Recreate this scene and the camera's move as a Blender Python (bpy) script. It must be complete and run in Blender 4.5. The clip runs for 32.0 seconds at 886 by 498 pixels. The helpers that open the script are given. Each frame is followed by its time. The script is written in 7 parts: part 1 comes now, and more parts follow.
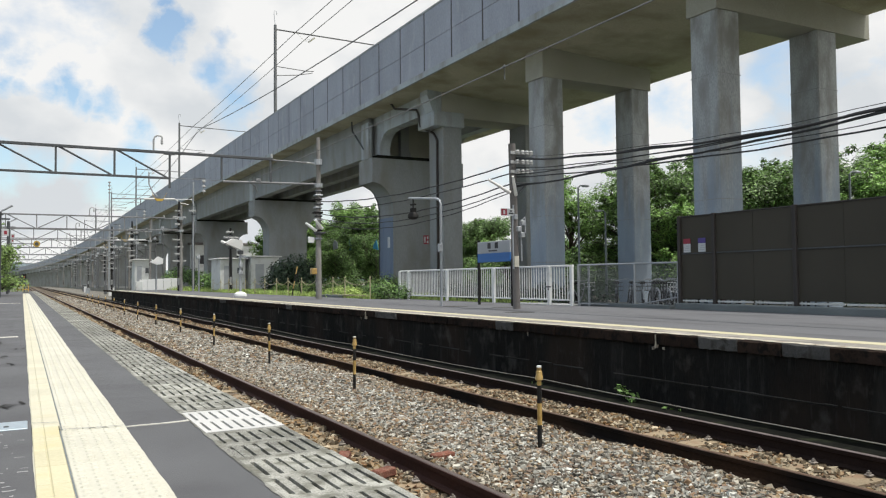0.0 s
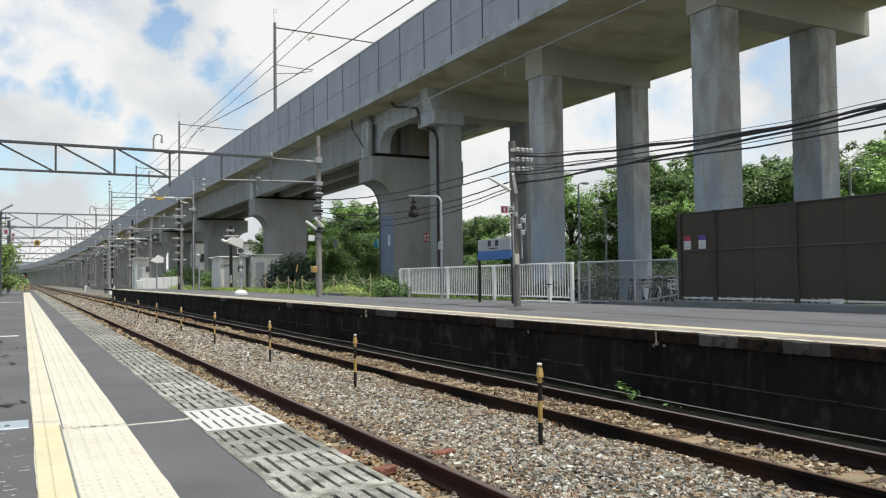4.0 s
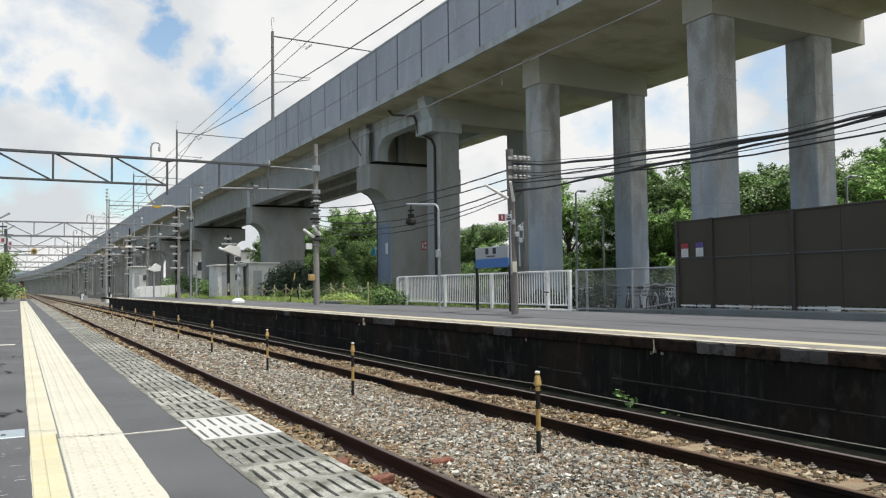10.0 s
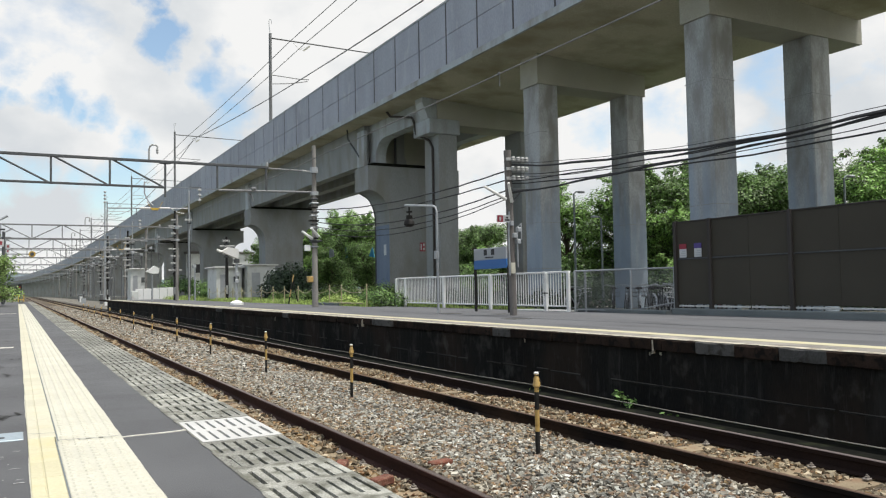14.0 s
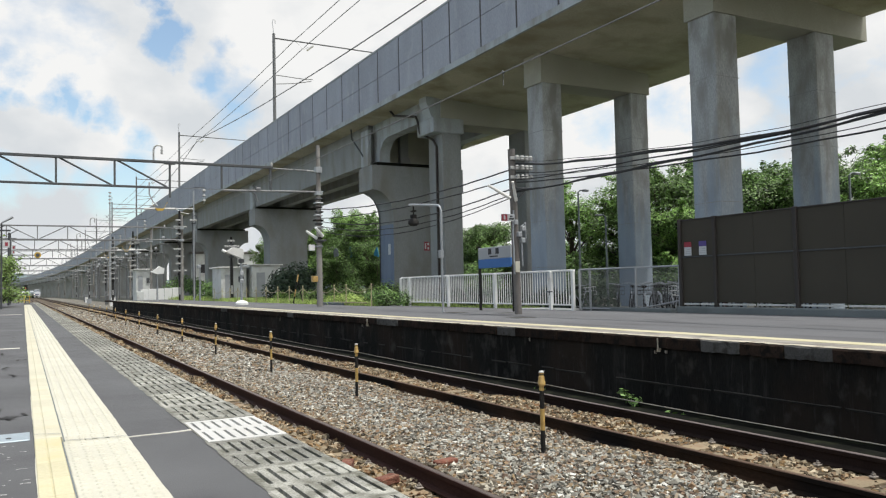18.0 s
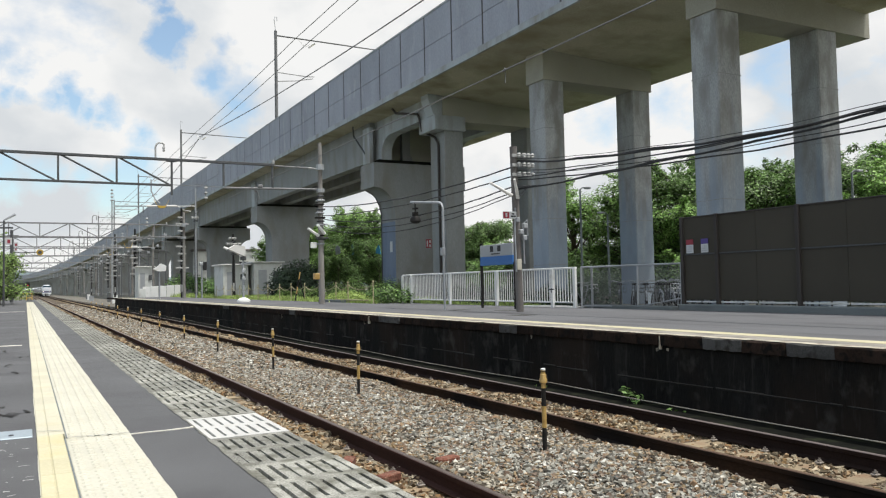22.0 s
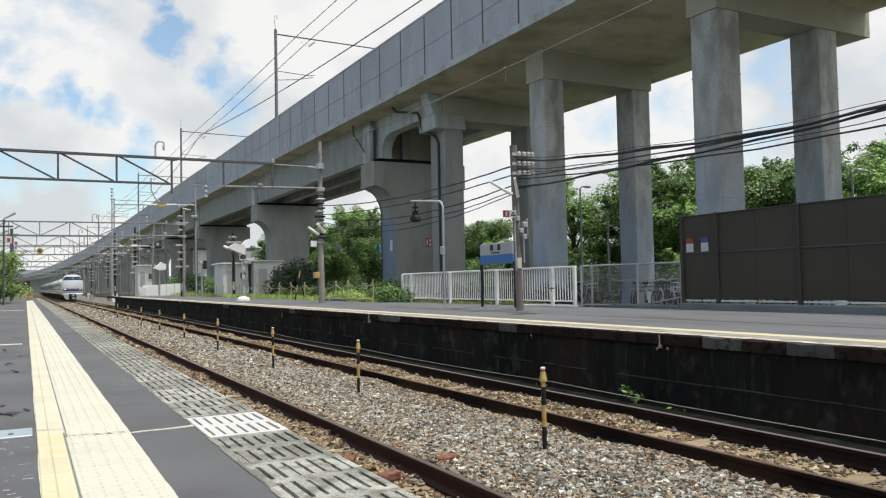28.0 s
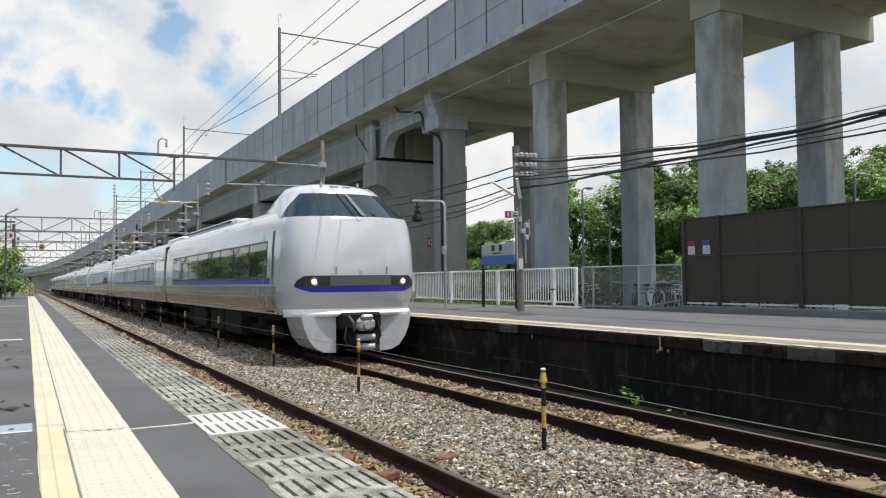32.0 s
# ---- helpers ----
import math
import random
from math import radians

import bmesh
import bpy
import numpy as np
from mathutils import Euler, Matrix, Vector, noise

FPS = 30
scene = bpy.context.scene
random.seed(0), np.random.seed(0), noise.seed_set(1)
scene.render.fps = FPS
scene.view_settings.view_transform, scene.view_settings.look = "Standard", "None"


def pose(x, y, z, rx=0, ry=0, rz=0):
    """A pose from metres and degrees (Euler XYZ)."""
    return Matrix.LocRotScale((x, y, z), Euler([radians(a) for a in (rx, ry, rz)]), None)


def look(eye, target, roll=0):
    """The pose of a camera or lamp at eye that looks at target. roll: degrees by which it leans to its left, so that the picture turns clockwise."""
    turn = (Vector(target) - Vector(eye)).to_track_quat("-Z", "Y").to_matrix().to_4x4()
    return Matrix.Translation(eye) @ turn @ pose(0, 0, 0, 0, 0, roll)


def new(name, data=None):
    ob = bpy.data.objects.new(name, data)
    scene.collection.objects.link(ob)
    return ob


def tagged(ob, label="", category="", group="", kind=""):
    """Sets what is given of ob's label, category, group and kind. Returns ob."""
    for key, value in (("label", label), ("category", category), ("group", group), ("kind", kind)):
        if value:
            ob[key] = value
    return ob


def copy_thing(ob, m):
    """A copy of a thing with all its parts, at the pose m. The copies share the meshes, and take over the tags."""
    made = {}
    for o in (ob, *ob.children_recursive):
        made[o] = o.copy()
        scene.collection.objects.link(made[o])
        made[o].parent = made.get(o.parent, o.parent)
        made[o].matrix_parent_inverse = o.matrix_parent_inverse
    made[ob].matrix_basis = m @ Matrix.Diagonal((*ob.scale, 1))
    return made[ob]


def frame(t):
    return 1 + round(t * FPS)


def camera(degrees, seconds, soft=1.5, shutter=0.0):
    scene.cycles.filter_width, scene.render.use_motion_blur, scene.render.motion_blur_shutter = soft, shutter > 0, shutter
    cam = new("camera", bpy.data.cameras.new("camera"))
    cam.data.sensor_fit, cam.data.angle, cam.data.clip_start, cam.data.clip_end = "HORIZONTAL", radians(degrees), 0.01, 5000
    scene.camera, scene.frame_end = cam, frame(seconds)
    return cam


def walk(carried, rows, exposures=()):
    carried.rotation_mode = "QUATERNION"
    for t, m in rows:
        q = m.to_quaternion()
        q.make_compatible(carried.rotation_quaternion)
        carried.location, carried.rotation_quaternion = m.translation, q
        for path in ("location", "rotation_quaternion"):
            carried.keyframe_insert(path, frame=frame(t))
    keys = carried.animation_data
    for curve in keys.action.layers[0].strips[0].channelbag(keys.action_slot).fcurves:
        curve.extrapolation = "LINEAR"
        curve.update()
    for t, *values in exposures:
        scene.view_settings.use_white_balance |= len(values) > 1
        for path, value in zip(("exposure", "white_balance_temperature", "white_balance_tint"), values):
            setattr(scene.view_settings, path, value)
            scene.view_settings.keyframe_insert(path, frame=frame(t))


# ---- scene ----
cam = camera(58.64, 32.0, soft=1.2)
EYE = (0.0, 0.0, 0.68)
# seconds and the camera's turn in degrees; it stands on one spot and sways a little
TURNS = (
    (0, 92.211, 0.559, -28.065),
    (0.5, 92.199, 0.551, -27.983),
    (1, 92.101, 0.569, -28.013),
    (1.5, 92.020, 0.606, -28.002),
    (2, 92.054, 0.680, -28.010),
    (2.5, 92.043, 0.672, -28.026),
    (3, 92.067, 0.744, -28.010),
    (3.5, 92.067, 0.739, -28.020),
    (5.5, 91.973, 0.704, -28.106),
    (6, 92.068, 0.785, -28.146),
    (6.5, 92.199, 0.948, -28.138),
    (7, 92.381, 0.844, -28.092),
    (7.5, 92.489, 0.811, -28.066),
    (8, 92.534, 0.818, -28.054),
    (8.5, 92.554, 0.772, -28.092),
    (9, 92.593, 0.791, -28.127),
    (9.5, 92.606, 0.801, -28.184),
    (10, 92.629, 0.800, -28.208),
    (10.5, 92.696, 0.911, -28.260),
    (11, 92.752, 1.038, -28.251),
    (11.5, 92.819, 1.008, -28.258),
    (12, 92.842, 1.014, -28.314),
    (12.5, 92.820, 1.006, -28.350),
    (13, 92.749, 1.026, -28.334),
    (13.5, 92.711, 1.011, -28.323),
    (14, 92.720, 1.009, -28.312),
    (14.5, 92.713, 0.995, -28.262),
    (16.5, 92.802, 0.972, -28.074),
    (17, 92.774, 0.952, -28.033),
    (17.5, 92.710, 1.050, -28.054),
    (18, 92.664, 1.248, -27.982),
    (18.5, 92.588, 1.271, -27.947),
    (19, 92.477, 1.213, -27.974),
    (19.5, 92.477, 1.251, -27.952),
    (20, 92.528, 1.324, -27.905),
    (20.5, 92.563, 1.283, -27.840),
    (21, 92.589, 1.254, -27.828),
    (21.5, 92.544, 1.227, -27.846),
    (22, 92.483, 1.216, -27.853),
    (22.5, 92.444, 1.292, -27.900),
    (23, 92.379, 1.350, -27.940),
    (23.5, 92.291, 1.408, -27.981),
    (24, 92.252, 1.363, -27.962),
    (24.5, 92.232, 1.302, -27.972),
    (25, 92.266, 1.277, -28.032),
    (25.5, 92.274, 1.285, -28.069),
    (27.5, 92.351, 1.241, -27.859),
    (28, 92.397, 1.191, -27.856),
    (28.5, 92.397, 1.203, -27.849),
    (29, 92.405, 1.202, -27.792),
    (29.5, 92.408, 1.185, -27.731),
    (30, 92.435, 1.108, -27.627),
    (30.5, 92.435, 0.961, -27.567),
    (31, 92.401, 0.813, -27.590),
    (31.5, 92.390, 0.683, -27.656),
    (32, 92.396, 0.586, -27.770),
)
walk(cam, [(t, pose(*EYE, rx, ry, rz)) for t, rx, ry, rz in TURNS])

# ---- light ----
SUN = Vector((0.213, -0.24, 1.0)).normalized()
sun = new("sun", bpy.data.lights.new("sun", "SUN"))
sun.data.energy, sun.data.angle, sun.data.color = 4.6, radians(0.6), (1.0, 0.96, 0.9)
sun.matrix_world = look((0, 0, 60), Vector((0, 0, 60)) - SUN)
scene.view_settings.exposure = -0.1

world = bpy.data.worlds.new("world")
scene.world = world
world.use_nodes = True
wn, wl = world.node_tree.nodes, world.node_tree.links
wn.clear()
w_out, w_bg = wn.new("ShaderNodeOutputWorld"), wn.new("ShaderNodeBackground")
w_sky = wn.new("ShaderNodeTexSky")
w_sky.sky_type, w_sky.sun_disc = "NISHITA", False
w_sky.sun_elevation = math.asin(SUN.z)
w_sky.sun_rotation = math.atan2(SUN.x, SUN.y)
w_sky.air_density, w_sky.dust_density, w_sky.ozone_density = 1.0, 1.2, 1.5
w_co = wn.new("ShaderNodeTexCoord")
w_map = wn.new("ShaderNodeMapping")
w_map.inputs["Location"].default_value = (0.35, 0.1, 0.02)
w_map.inputs["Scale"].default_value = (1.0, 1.0, 1.5)
w_n = wn.new("ShaderNodeTexNoise")
w_n.inputs["Scale"].default_value, w_n.inputs["Detail"].default_value, w_n.inputs["Roughness"].default_value = 4.0, 11.0, 0.55
w_n2 = wn.new("ShaderNodeTexNoise")
w_n2.inputs["Scale"].default_value, w_n2.inputs["Detail"].default_value = 5.0, 9.0
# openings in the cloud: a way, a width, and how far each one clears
w_gain = wn.new("ShaderNodeMath")
w_gain.operation = "MULTIPLY_ADD"
w_gain.inputs[1].default_value, w_gain.inputs[2].default_value = 1.9, -0.26
wl.new(w_n.outputs["Fac"], w_gain.inputs[0])
density = w_gain.outputs[0]
w_n3 = wn.new("ShaderNodeTexNoise")
w_n3.inputs["Scale"].default_value, w_n3.inputs["Detail"].default_value, w_n3.inputs["Roughness"].default_value = 17.0, 8.0, 0.6
w_warp = wn.new("ShaderNodeVectorMath")
w_warp.operation = "MULTIPLY_ADD"
w_warp.inputs[1].default_value = (0.07, 0.07, 0.07)
wl.new(w_co.outputs["Generated"], w_n3.inputs["Vector"])
wl.new(w_n3.outputs["Color"], w_warp.inputs[0])
wl.new(w_co.outputs["Generated"], w_warp.inputs[2])
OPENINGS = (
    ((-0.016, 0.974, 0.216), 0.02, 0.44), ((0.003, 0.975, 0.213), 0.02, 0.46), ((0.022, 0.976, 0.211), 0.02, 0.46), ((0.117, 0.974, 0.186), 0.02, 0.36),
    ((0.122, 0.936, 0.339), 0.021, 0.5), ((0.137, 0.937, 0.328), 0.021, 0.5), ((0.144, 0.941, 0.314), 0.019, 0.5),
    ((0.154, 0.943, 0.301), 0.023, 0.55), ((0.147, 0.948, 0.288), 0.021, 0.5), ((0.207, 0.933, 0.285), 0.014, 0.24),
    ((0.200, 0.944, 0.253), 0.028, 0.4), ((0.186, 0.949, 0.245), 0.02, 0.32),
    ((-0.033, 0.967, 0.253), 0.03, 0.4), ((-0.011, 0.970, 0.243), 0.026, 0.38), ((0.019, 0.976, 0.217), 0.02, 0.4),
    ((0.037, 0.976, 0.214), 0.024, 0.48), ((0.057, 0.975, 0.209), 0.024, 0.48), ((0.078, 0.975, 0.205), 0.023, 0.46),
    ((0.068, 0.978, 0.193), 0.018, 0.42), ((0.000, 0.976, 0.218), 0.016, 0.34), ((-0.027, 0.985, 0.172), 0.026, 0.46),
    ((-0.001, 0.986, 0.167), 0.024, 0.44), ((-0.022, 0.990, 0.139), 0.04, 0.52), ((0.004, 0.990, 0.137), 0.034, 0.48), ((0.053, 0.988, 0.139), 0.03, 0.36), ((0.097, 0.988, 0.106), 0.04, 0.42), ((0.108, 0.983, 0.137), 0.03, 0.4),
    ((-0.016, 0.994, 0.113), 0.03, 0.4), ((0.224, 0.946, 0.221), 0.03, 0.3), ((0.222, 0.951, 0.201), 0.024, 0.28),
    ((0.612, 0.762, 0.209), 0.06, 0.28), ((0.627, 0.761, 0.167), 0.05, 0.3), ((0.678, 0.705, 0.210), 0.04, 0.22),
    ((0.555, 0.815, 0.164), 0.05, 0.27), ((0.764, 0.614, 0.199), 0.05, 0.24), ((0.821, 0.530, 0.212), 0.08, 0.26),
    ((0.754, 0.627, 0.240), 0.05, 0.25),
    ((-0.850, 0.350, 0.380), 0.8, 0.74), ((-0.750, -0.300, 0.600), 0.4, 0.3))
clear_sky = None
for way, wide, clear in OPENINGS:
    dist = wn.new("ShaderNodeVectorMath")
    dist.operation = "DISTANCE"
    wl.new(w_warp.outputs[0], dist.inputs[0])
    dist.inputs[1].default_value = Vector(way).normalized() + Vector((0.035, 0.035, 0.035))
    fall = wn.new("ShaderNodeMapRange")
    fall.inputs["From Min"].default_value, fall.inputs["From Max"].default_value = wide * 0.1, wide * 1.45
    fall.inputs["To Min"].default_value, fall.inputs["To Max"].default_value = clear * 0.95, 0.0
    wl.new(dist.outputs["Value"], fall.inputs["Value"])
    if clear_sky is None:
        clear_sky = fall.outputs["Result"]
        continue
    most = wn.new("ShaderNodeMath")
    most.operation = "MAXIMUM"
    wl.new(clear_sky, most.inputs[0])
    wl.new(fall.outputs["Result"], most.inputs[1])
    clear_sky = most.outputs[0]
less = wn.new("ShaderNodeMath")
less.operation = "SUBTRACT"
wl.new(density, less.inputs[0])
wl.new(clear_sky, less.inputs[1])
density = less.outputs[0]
w_r = wn.new("ShaderNodeValToRGB")
w_r.color_ramp.elements[0].position, w_r.color_ramp.elements[1].position = 0.28, 0.53
w_c = wn.new("ShaderNodeValToRGB")
w_c.color_ramp.elements[0].position, w_c.color_ramp.elements[0].color = 0.38, (7.35, 7.7, 8.0, 1)
w_c.color_ramp.elements[1].position, w_c.color_ramp.elements[1].color = 0.55, (9.8, 9.8, 9.7, 1)
w_mix = wn.new("ShaderNodeMix")
w_mix.data_type = "RGBA"
wl.new(w_co.outputs["Generated"], w_map.inputs["Vector"])
wl.new(w_map.outputs["Vector"], w_n.inputs["Vector"])
wl.new(w_map.outputs["Vector"], w_n2.inputs["Vector"])
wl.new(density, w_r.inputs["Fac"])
wl.new(w_n2.outputs["Fac"], w_c.inputs["Fac"])
wl.new(w_r.outputs["Color"], w_mix.inputs["Factor"])
w_lift = wn.new("ShaderNodeVectorMath")
w_lift.operation = "MULTIPLY"
w_lift.inputs[1].default_value = (2.15, 2.1, 1.9)
wl.new(w_sky.outputs["Color"], w_lift.inputs[0])
wl.new(w_lift.outputs[0], w_mix.inputs[6])
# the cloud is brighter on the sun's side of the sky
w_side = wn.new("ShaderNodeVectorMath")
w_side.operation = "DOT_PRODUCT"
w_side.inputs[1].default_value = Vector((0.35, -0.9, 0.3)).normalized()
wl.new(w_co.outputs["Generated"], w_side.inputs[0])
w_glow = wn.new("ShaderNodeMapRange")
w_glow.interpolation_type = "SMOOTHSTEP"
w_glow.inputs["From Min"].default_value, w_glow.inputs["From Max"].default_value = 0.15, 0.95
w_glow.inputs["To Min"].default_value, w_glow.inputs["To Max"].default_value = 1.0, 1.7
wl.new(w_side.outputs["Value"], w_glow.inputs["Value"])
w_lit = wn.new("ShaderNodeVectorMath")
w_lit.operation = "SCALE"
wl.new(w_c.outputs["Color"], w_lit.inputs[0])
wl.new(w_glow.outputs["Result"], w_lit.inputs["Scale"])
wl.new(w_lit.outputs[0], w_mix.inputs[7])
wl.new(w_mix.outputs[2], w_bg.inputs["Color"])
wl.new(w_bg.outputs["Background"], w_out.inputs["Surface"])
w_bg.inputs["Strength"].default_value = 0.1


# ---- materials ----
def mat(name, color, rough=0.8, metal=0.0, var=0.25, fine=60.0, coarse=1.2, stain=None, stain_at=(0.52, 0.72), bump=0.15,
        local=False, stretch=(1, 1, 1), island=0.0, each=0.0, emit=0.0, spec=0.5):
    """Two scales of variation over a base colour, an optional stain colour, and fine relief."""
    m = bpy.data.materials.new(name)
    m.use_nodes = True
    n, l = m.node_tree.nodes, m.node_tree.links
    b = n["Principled BSDF"]
    b.inputs["Roughness"].default_value, b.inputs["Metallic"].default_value = rough, metal
    b.inputs["Specular IOR Level"].default_value = spec
    if local:
        co = n.new("ShaderNodeTexCoord").outputs["Object"]
    else:
        co = n.new("ShaderNodeNewGeometry").outputs["Position"]
    mp = n.new("ShaderNodeMapping")
    mp.inputs["Scale"].default_value = stretch
    l.new(co, mp.inputs["Vector"])
    nf, nc = n.new("ShaderNodeTexNoise"), n.new("ShaderNodeTexNoise")
    nf.inputs["Scale"].default_value, nf.inputs["Detail"].default_value = fine, 3.0
    nc.inputs["Scale"].default_value, nc.inputs["Detail"].default_value = coarse, 6.0
    for q in (nf, nc):
        l.new(mp.outputs["Vector"], q.inputs["Vector"])
    add = n.new("ShaderNodeMath")
    add.operation = "ADD"
    l.new(nf.outputs["Fac"], add.inputs[0])
    l.new(nc.outputs["Fac"], add.inputs[1])
    top = add.outputs[0]
    rnd = None
    if island:
        rnd, amount = n.new("ShaderNodeNewGeometry").outputs["Random Per Island"], island
    elif each:
        rnd, amount = n.new("ShaderNodeObjectInfo").outputs["Random"], each
    if rnd:
        ma = n.new("ShaderNodeMath")
        ma.operation = "MULTIPLY_ADD"
        l.new(rnd, ma.inputs[0])
        ma.inputs[1].default_value = amount
        l.new(top, ma.inputs[2])
        sub = n.new("ShaderNodeMath")
        sub.operation = "SUBTRACT"
        l.new(ma.outputs[0], sub.inputs[0])
        sub.inputs[1].default_value = amount / 2
        top = sub.outputs[0]
    ramp = n.new("ShaderNodeMapRange")
    ramp.inputs["From Min"].default_value, ramp.inputs["From Max"].default_value = 0.6, 1.4
    ramp.inputs["To Min"].default_value, ramp.inputs["To Max"].default_value = 1 - var, 1 + var
    ramp.clamp = False
    l.new(top, ramp.inputs["Value"])
    mul = n.new("ShaderNodeMix")
    mul.data_type, mul.blend_type = "RGBA", "MULTIPLY"
    mul.inputs["Factor"].default_value = 1.0
    mul.inputs[6].default_value = (*color, 1)
    l.new(ramp.outputs["Result"], mul.inputs[7])
    out = mul.outputs[2]
    if stain:
        ns = n.new("ShaderNodeTexNoise")
        ns.inputs["Scale"].default_value, ns.inputs["Detail"].default_value = coarse * 2.3, 7.0
        l.new(mp.outputs["Vector"], ns.inputs["Vector"])
        sr = n.new("ShaderNodeMapRange")
        sr.inputs["From Min"].default_value, sr.inputs["From Max"].default_value = stain_at
        l.new(ns.outputs["Fac"], sr.inputs["Value"])
        mx = n.new("ShaderNodeMix")
        mx.data_type = "RGBA"
        l.new(sr.outputs["Result"], mx.inputs["Factor"])
        l.new(out, mx.inputs[6])
        mx.inputs[7].default_value = (*stain, 1)
        out = mx.outputs[2]
    l.new(out, b.inputs["Base Color"])
    if bump:
        bp = n.new("ShaderNodeBump")
        bp.inputs["Strength"].default_value, bp.inputs["Distance"].default_value = bump, 0.02
        l.new(nf.outputs["Fac"], bp.inputs["Height"])
        l.new(bp.outputs["Normal"], b.inputs["Normal"])
    if emit:
        b.inputs["Emission Color"].default_value = (*color, 1)
        b.inputs["Emission Strength"].default_value = emit
    return m


ASPHALT = mat("asphalt", (0.1, 0.102, 0.107), 0.9, spec=0.3, fine=260, coarse=0.9, var=0.34, bump=0.35, stain=(0.075, 0.075, 0.08), stain_at=(0.5, 0.75))
EDGE_PAINT = mat("edge_paint", (0.46, 0.42, 0.34), 0.85, var=0.3, fine=40, coarse=3, stain=(0.2, 0.16, 0.12), stain_at=(0.54, 0.7))
ASPHALT_FAR = mat("asphalt_far", (0.124, 0.127, 0.134), 0.9, spec=0.25, fine=120, coarse=0.7, var=0.2, stretch=(1, 0.25, 1), stain=(0.09, 0.09, 0.095))
TACTILE = mat("tactile_cream", (0.475, 0.462, 0.388), 0.75, var=0.1, fine=90, coarse=1.5, each=0.25, stain=(0.4, 0.37, 0.28), stain_at=(0.55, 0.95))
TACTILE_LINE = mat("tactile_line", (0.485, 0.462, 0.358), 0.75, var=0.12, fine=90, coarse=1.5, each=0.3, stain=(0.47, 0.425, 0.27), stain_at=(0.55, 0.95))
TACTILE_YELLOW = mat("tactile_yellow", (0.495, 0.46, 0.312), 0.75, var=0.12, fine=90, coarse=1.5, each=0.3, stain=(0.48, 0.42, 0.21), stain_at=(0.5, 0.9))
EDGE = mat("edge_concrete", (0.25, 0.25, 0.222), 0.95, fine=120, coarse=5, var=0.8, each=0.35, bump=0.4, stain=(0.12, 0.12, 0.095), stain_at=(0.47, 0.66))
EDGE_WHITE = mat("edge_painted", (0.47, 0.47, 0.455), 0.8, fine=150, coarse=3, var=0.15, bump=0.3, stain=(0.45, 0.44, 0.4), stain_at=(0.58, 0.85))
SLOT = mat("slot_dark", (0.03, 0.03, 0.028), 0.95)
COPING_BROWN = mat("coping_brown", (0.026, 0.018, 0.014), 0.95, spec=0.1, fine=60, coarse=4, var=0.55, each=0.6, stain=(0.012, 0.011, 0.01), stain_at=(0.5, 0.62))
COPING_GREY = mat("coping_grey", (0.085, 0.085, 0.082), 0.95, spec=0.2, fine=60, coarse=4, var=0.45, each=0.3, stain=(0.04, 0.038, 0.034), stain_at=(0.48, 0.66))
PAINT_WHITE = mat("line_paint", (0.56, 0.54, 0.48), 0.8, var=0.15, fine=80, coarse=2, stain=(0.4, 0.37, 0.32), stain_at=(0.56, 0.8))
CONCRETE = mat("concrete", (0.345, 0.38, 0.405), 0.9, fine=30, coarse=0.6, var=0.2, stretch=(1, 1, 0.3), stain=(0.245, 0.25, 0.235), stain_at=(0.47, 0.68), bump=0.12)
# yellowish tones hold warm light thrown up from the ground, besides stains
CONCRETE_SOFFIT = mat("concrete_soffit", (0.42, 0.4, 0.31), 0.95, fine=20, coarse=0.25, var=0.3, stain=(0.27, 0.245, 0.165), stain_at=(0.48, 0.72), bump=0.08)
CONCRETE_PANEL = mat("concrete_panel", (0.315, 0.338, 0.395), 0.9, fine=25, coarse=0.8, var=0.2, each=0.2, stretch=(1, 1, 0.35), stain=(0.45, 0.47, 0.5), stain_at=(0.58, 0.85), bump=0.08)
CONCRETE_BLUE = mat("concrete_bluish", (0.15, 0.19, 0.255), 0.85, fine=30, coarse=0.8, var=0.15, stretch=(1, 1, 0.1), stain=(0.1, 0.14, 0.23), stain_at=(0.48, 0.6), bump=0.08)
CONCRETE_BEAM = mat("concrete_beam", (0.345, 0.34, 0.29), 0.92, fine=25, coarse=0.4, var=0.2, stain=(0.31, 0.305, 0.25), stain_at=(0.45, 0.7), bump=0.1)
CONCRETE_DARK = mat("concrete_dark", (0.24, 0.255, 0.258), 0.92, fine=25, coarse=0.5, var=0.2, stretch=(1, 1, 0.35), stain=(0.2, 0.2, 0.185), stain_at=(0.45, 0.7), bump=0.1)
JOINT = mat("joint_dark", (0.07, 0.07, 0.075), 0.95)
RAIL_RUST = mat("rail_rust", (0.045, 0.021, 0.017), 0.75, spec=0.15, var=0.35, fine=80, coarse=3, stretch=(1, 0.3, 1))
RAIL_TOP = mat("rail_top", (0.19, 0.15, 0.13), 0.42, metal=0.7, var=0.2, fine=60, coarse=2, stretch=(1, 0.1, 1))
# near-black stain holds sooty grime plus the shade on the rail's side
RAIL_ORANGE = mat("rail_orange_rust", (0.05, 0.028, 0.016), 0.9, spec=0.1, var=0.5, fine=60, coarse=0.6, stretch=(1, 0.4, 1), stain=(0.012, 0.01, 0.009), stain_at=(0.36, 0.56))
RAIL_BLACK = mat("rail_black", (0.02, 0.013, 0.011), 0.9, spec=0.1, var=0.4, fine=60, coarse=2)
RAIL_TOP_DULL = mat("rail_top_dull", (0.1, 0.062, 0.04), 0.7, metal=0.2, var=0.3, fine=60, coarse=2, stretch=(1, 0.1, 1))
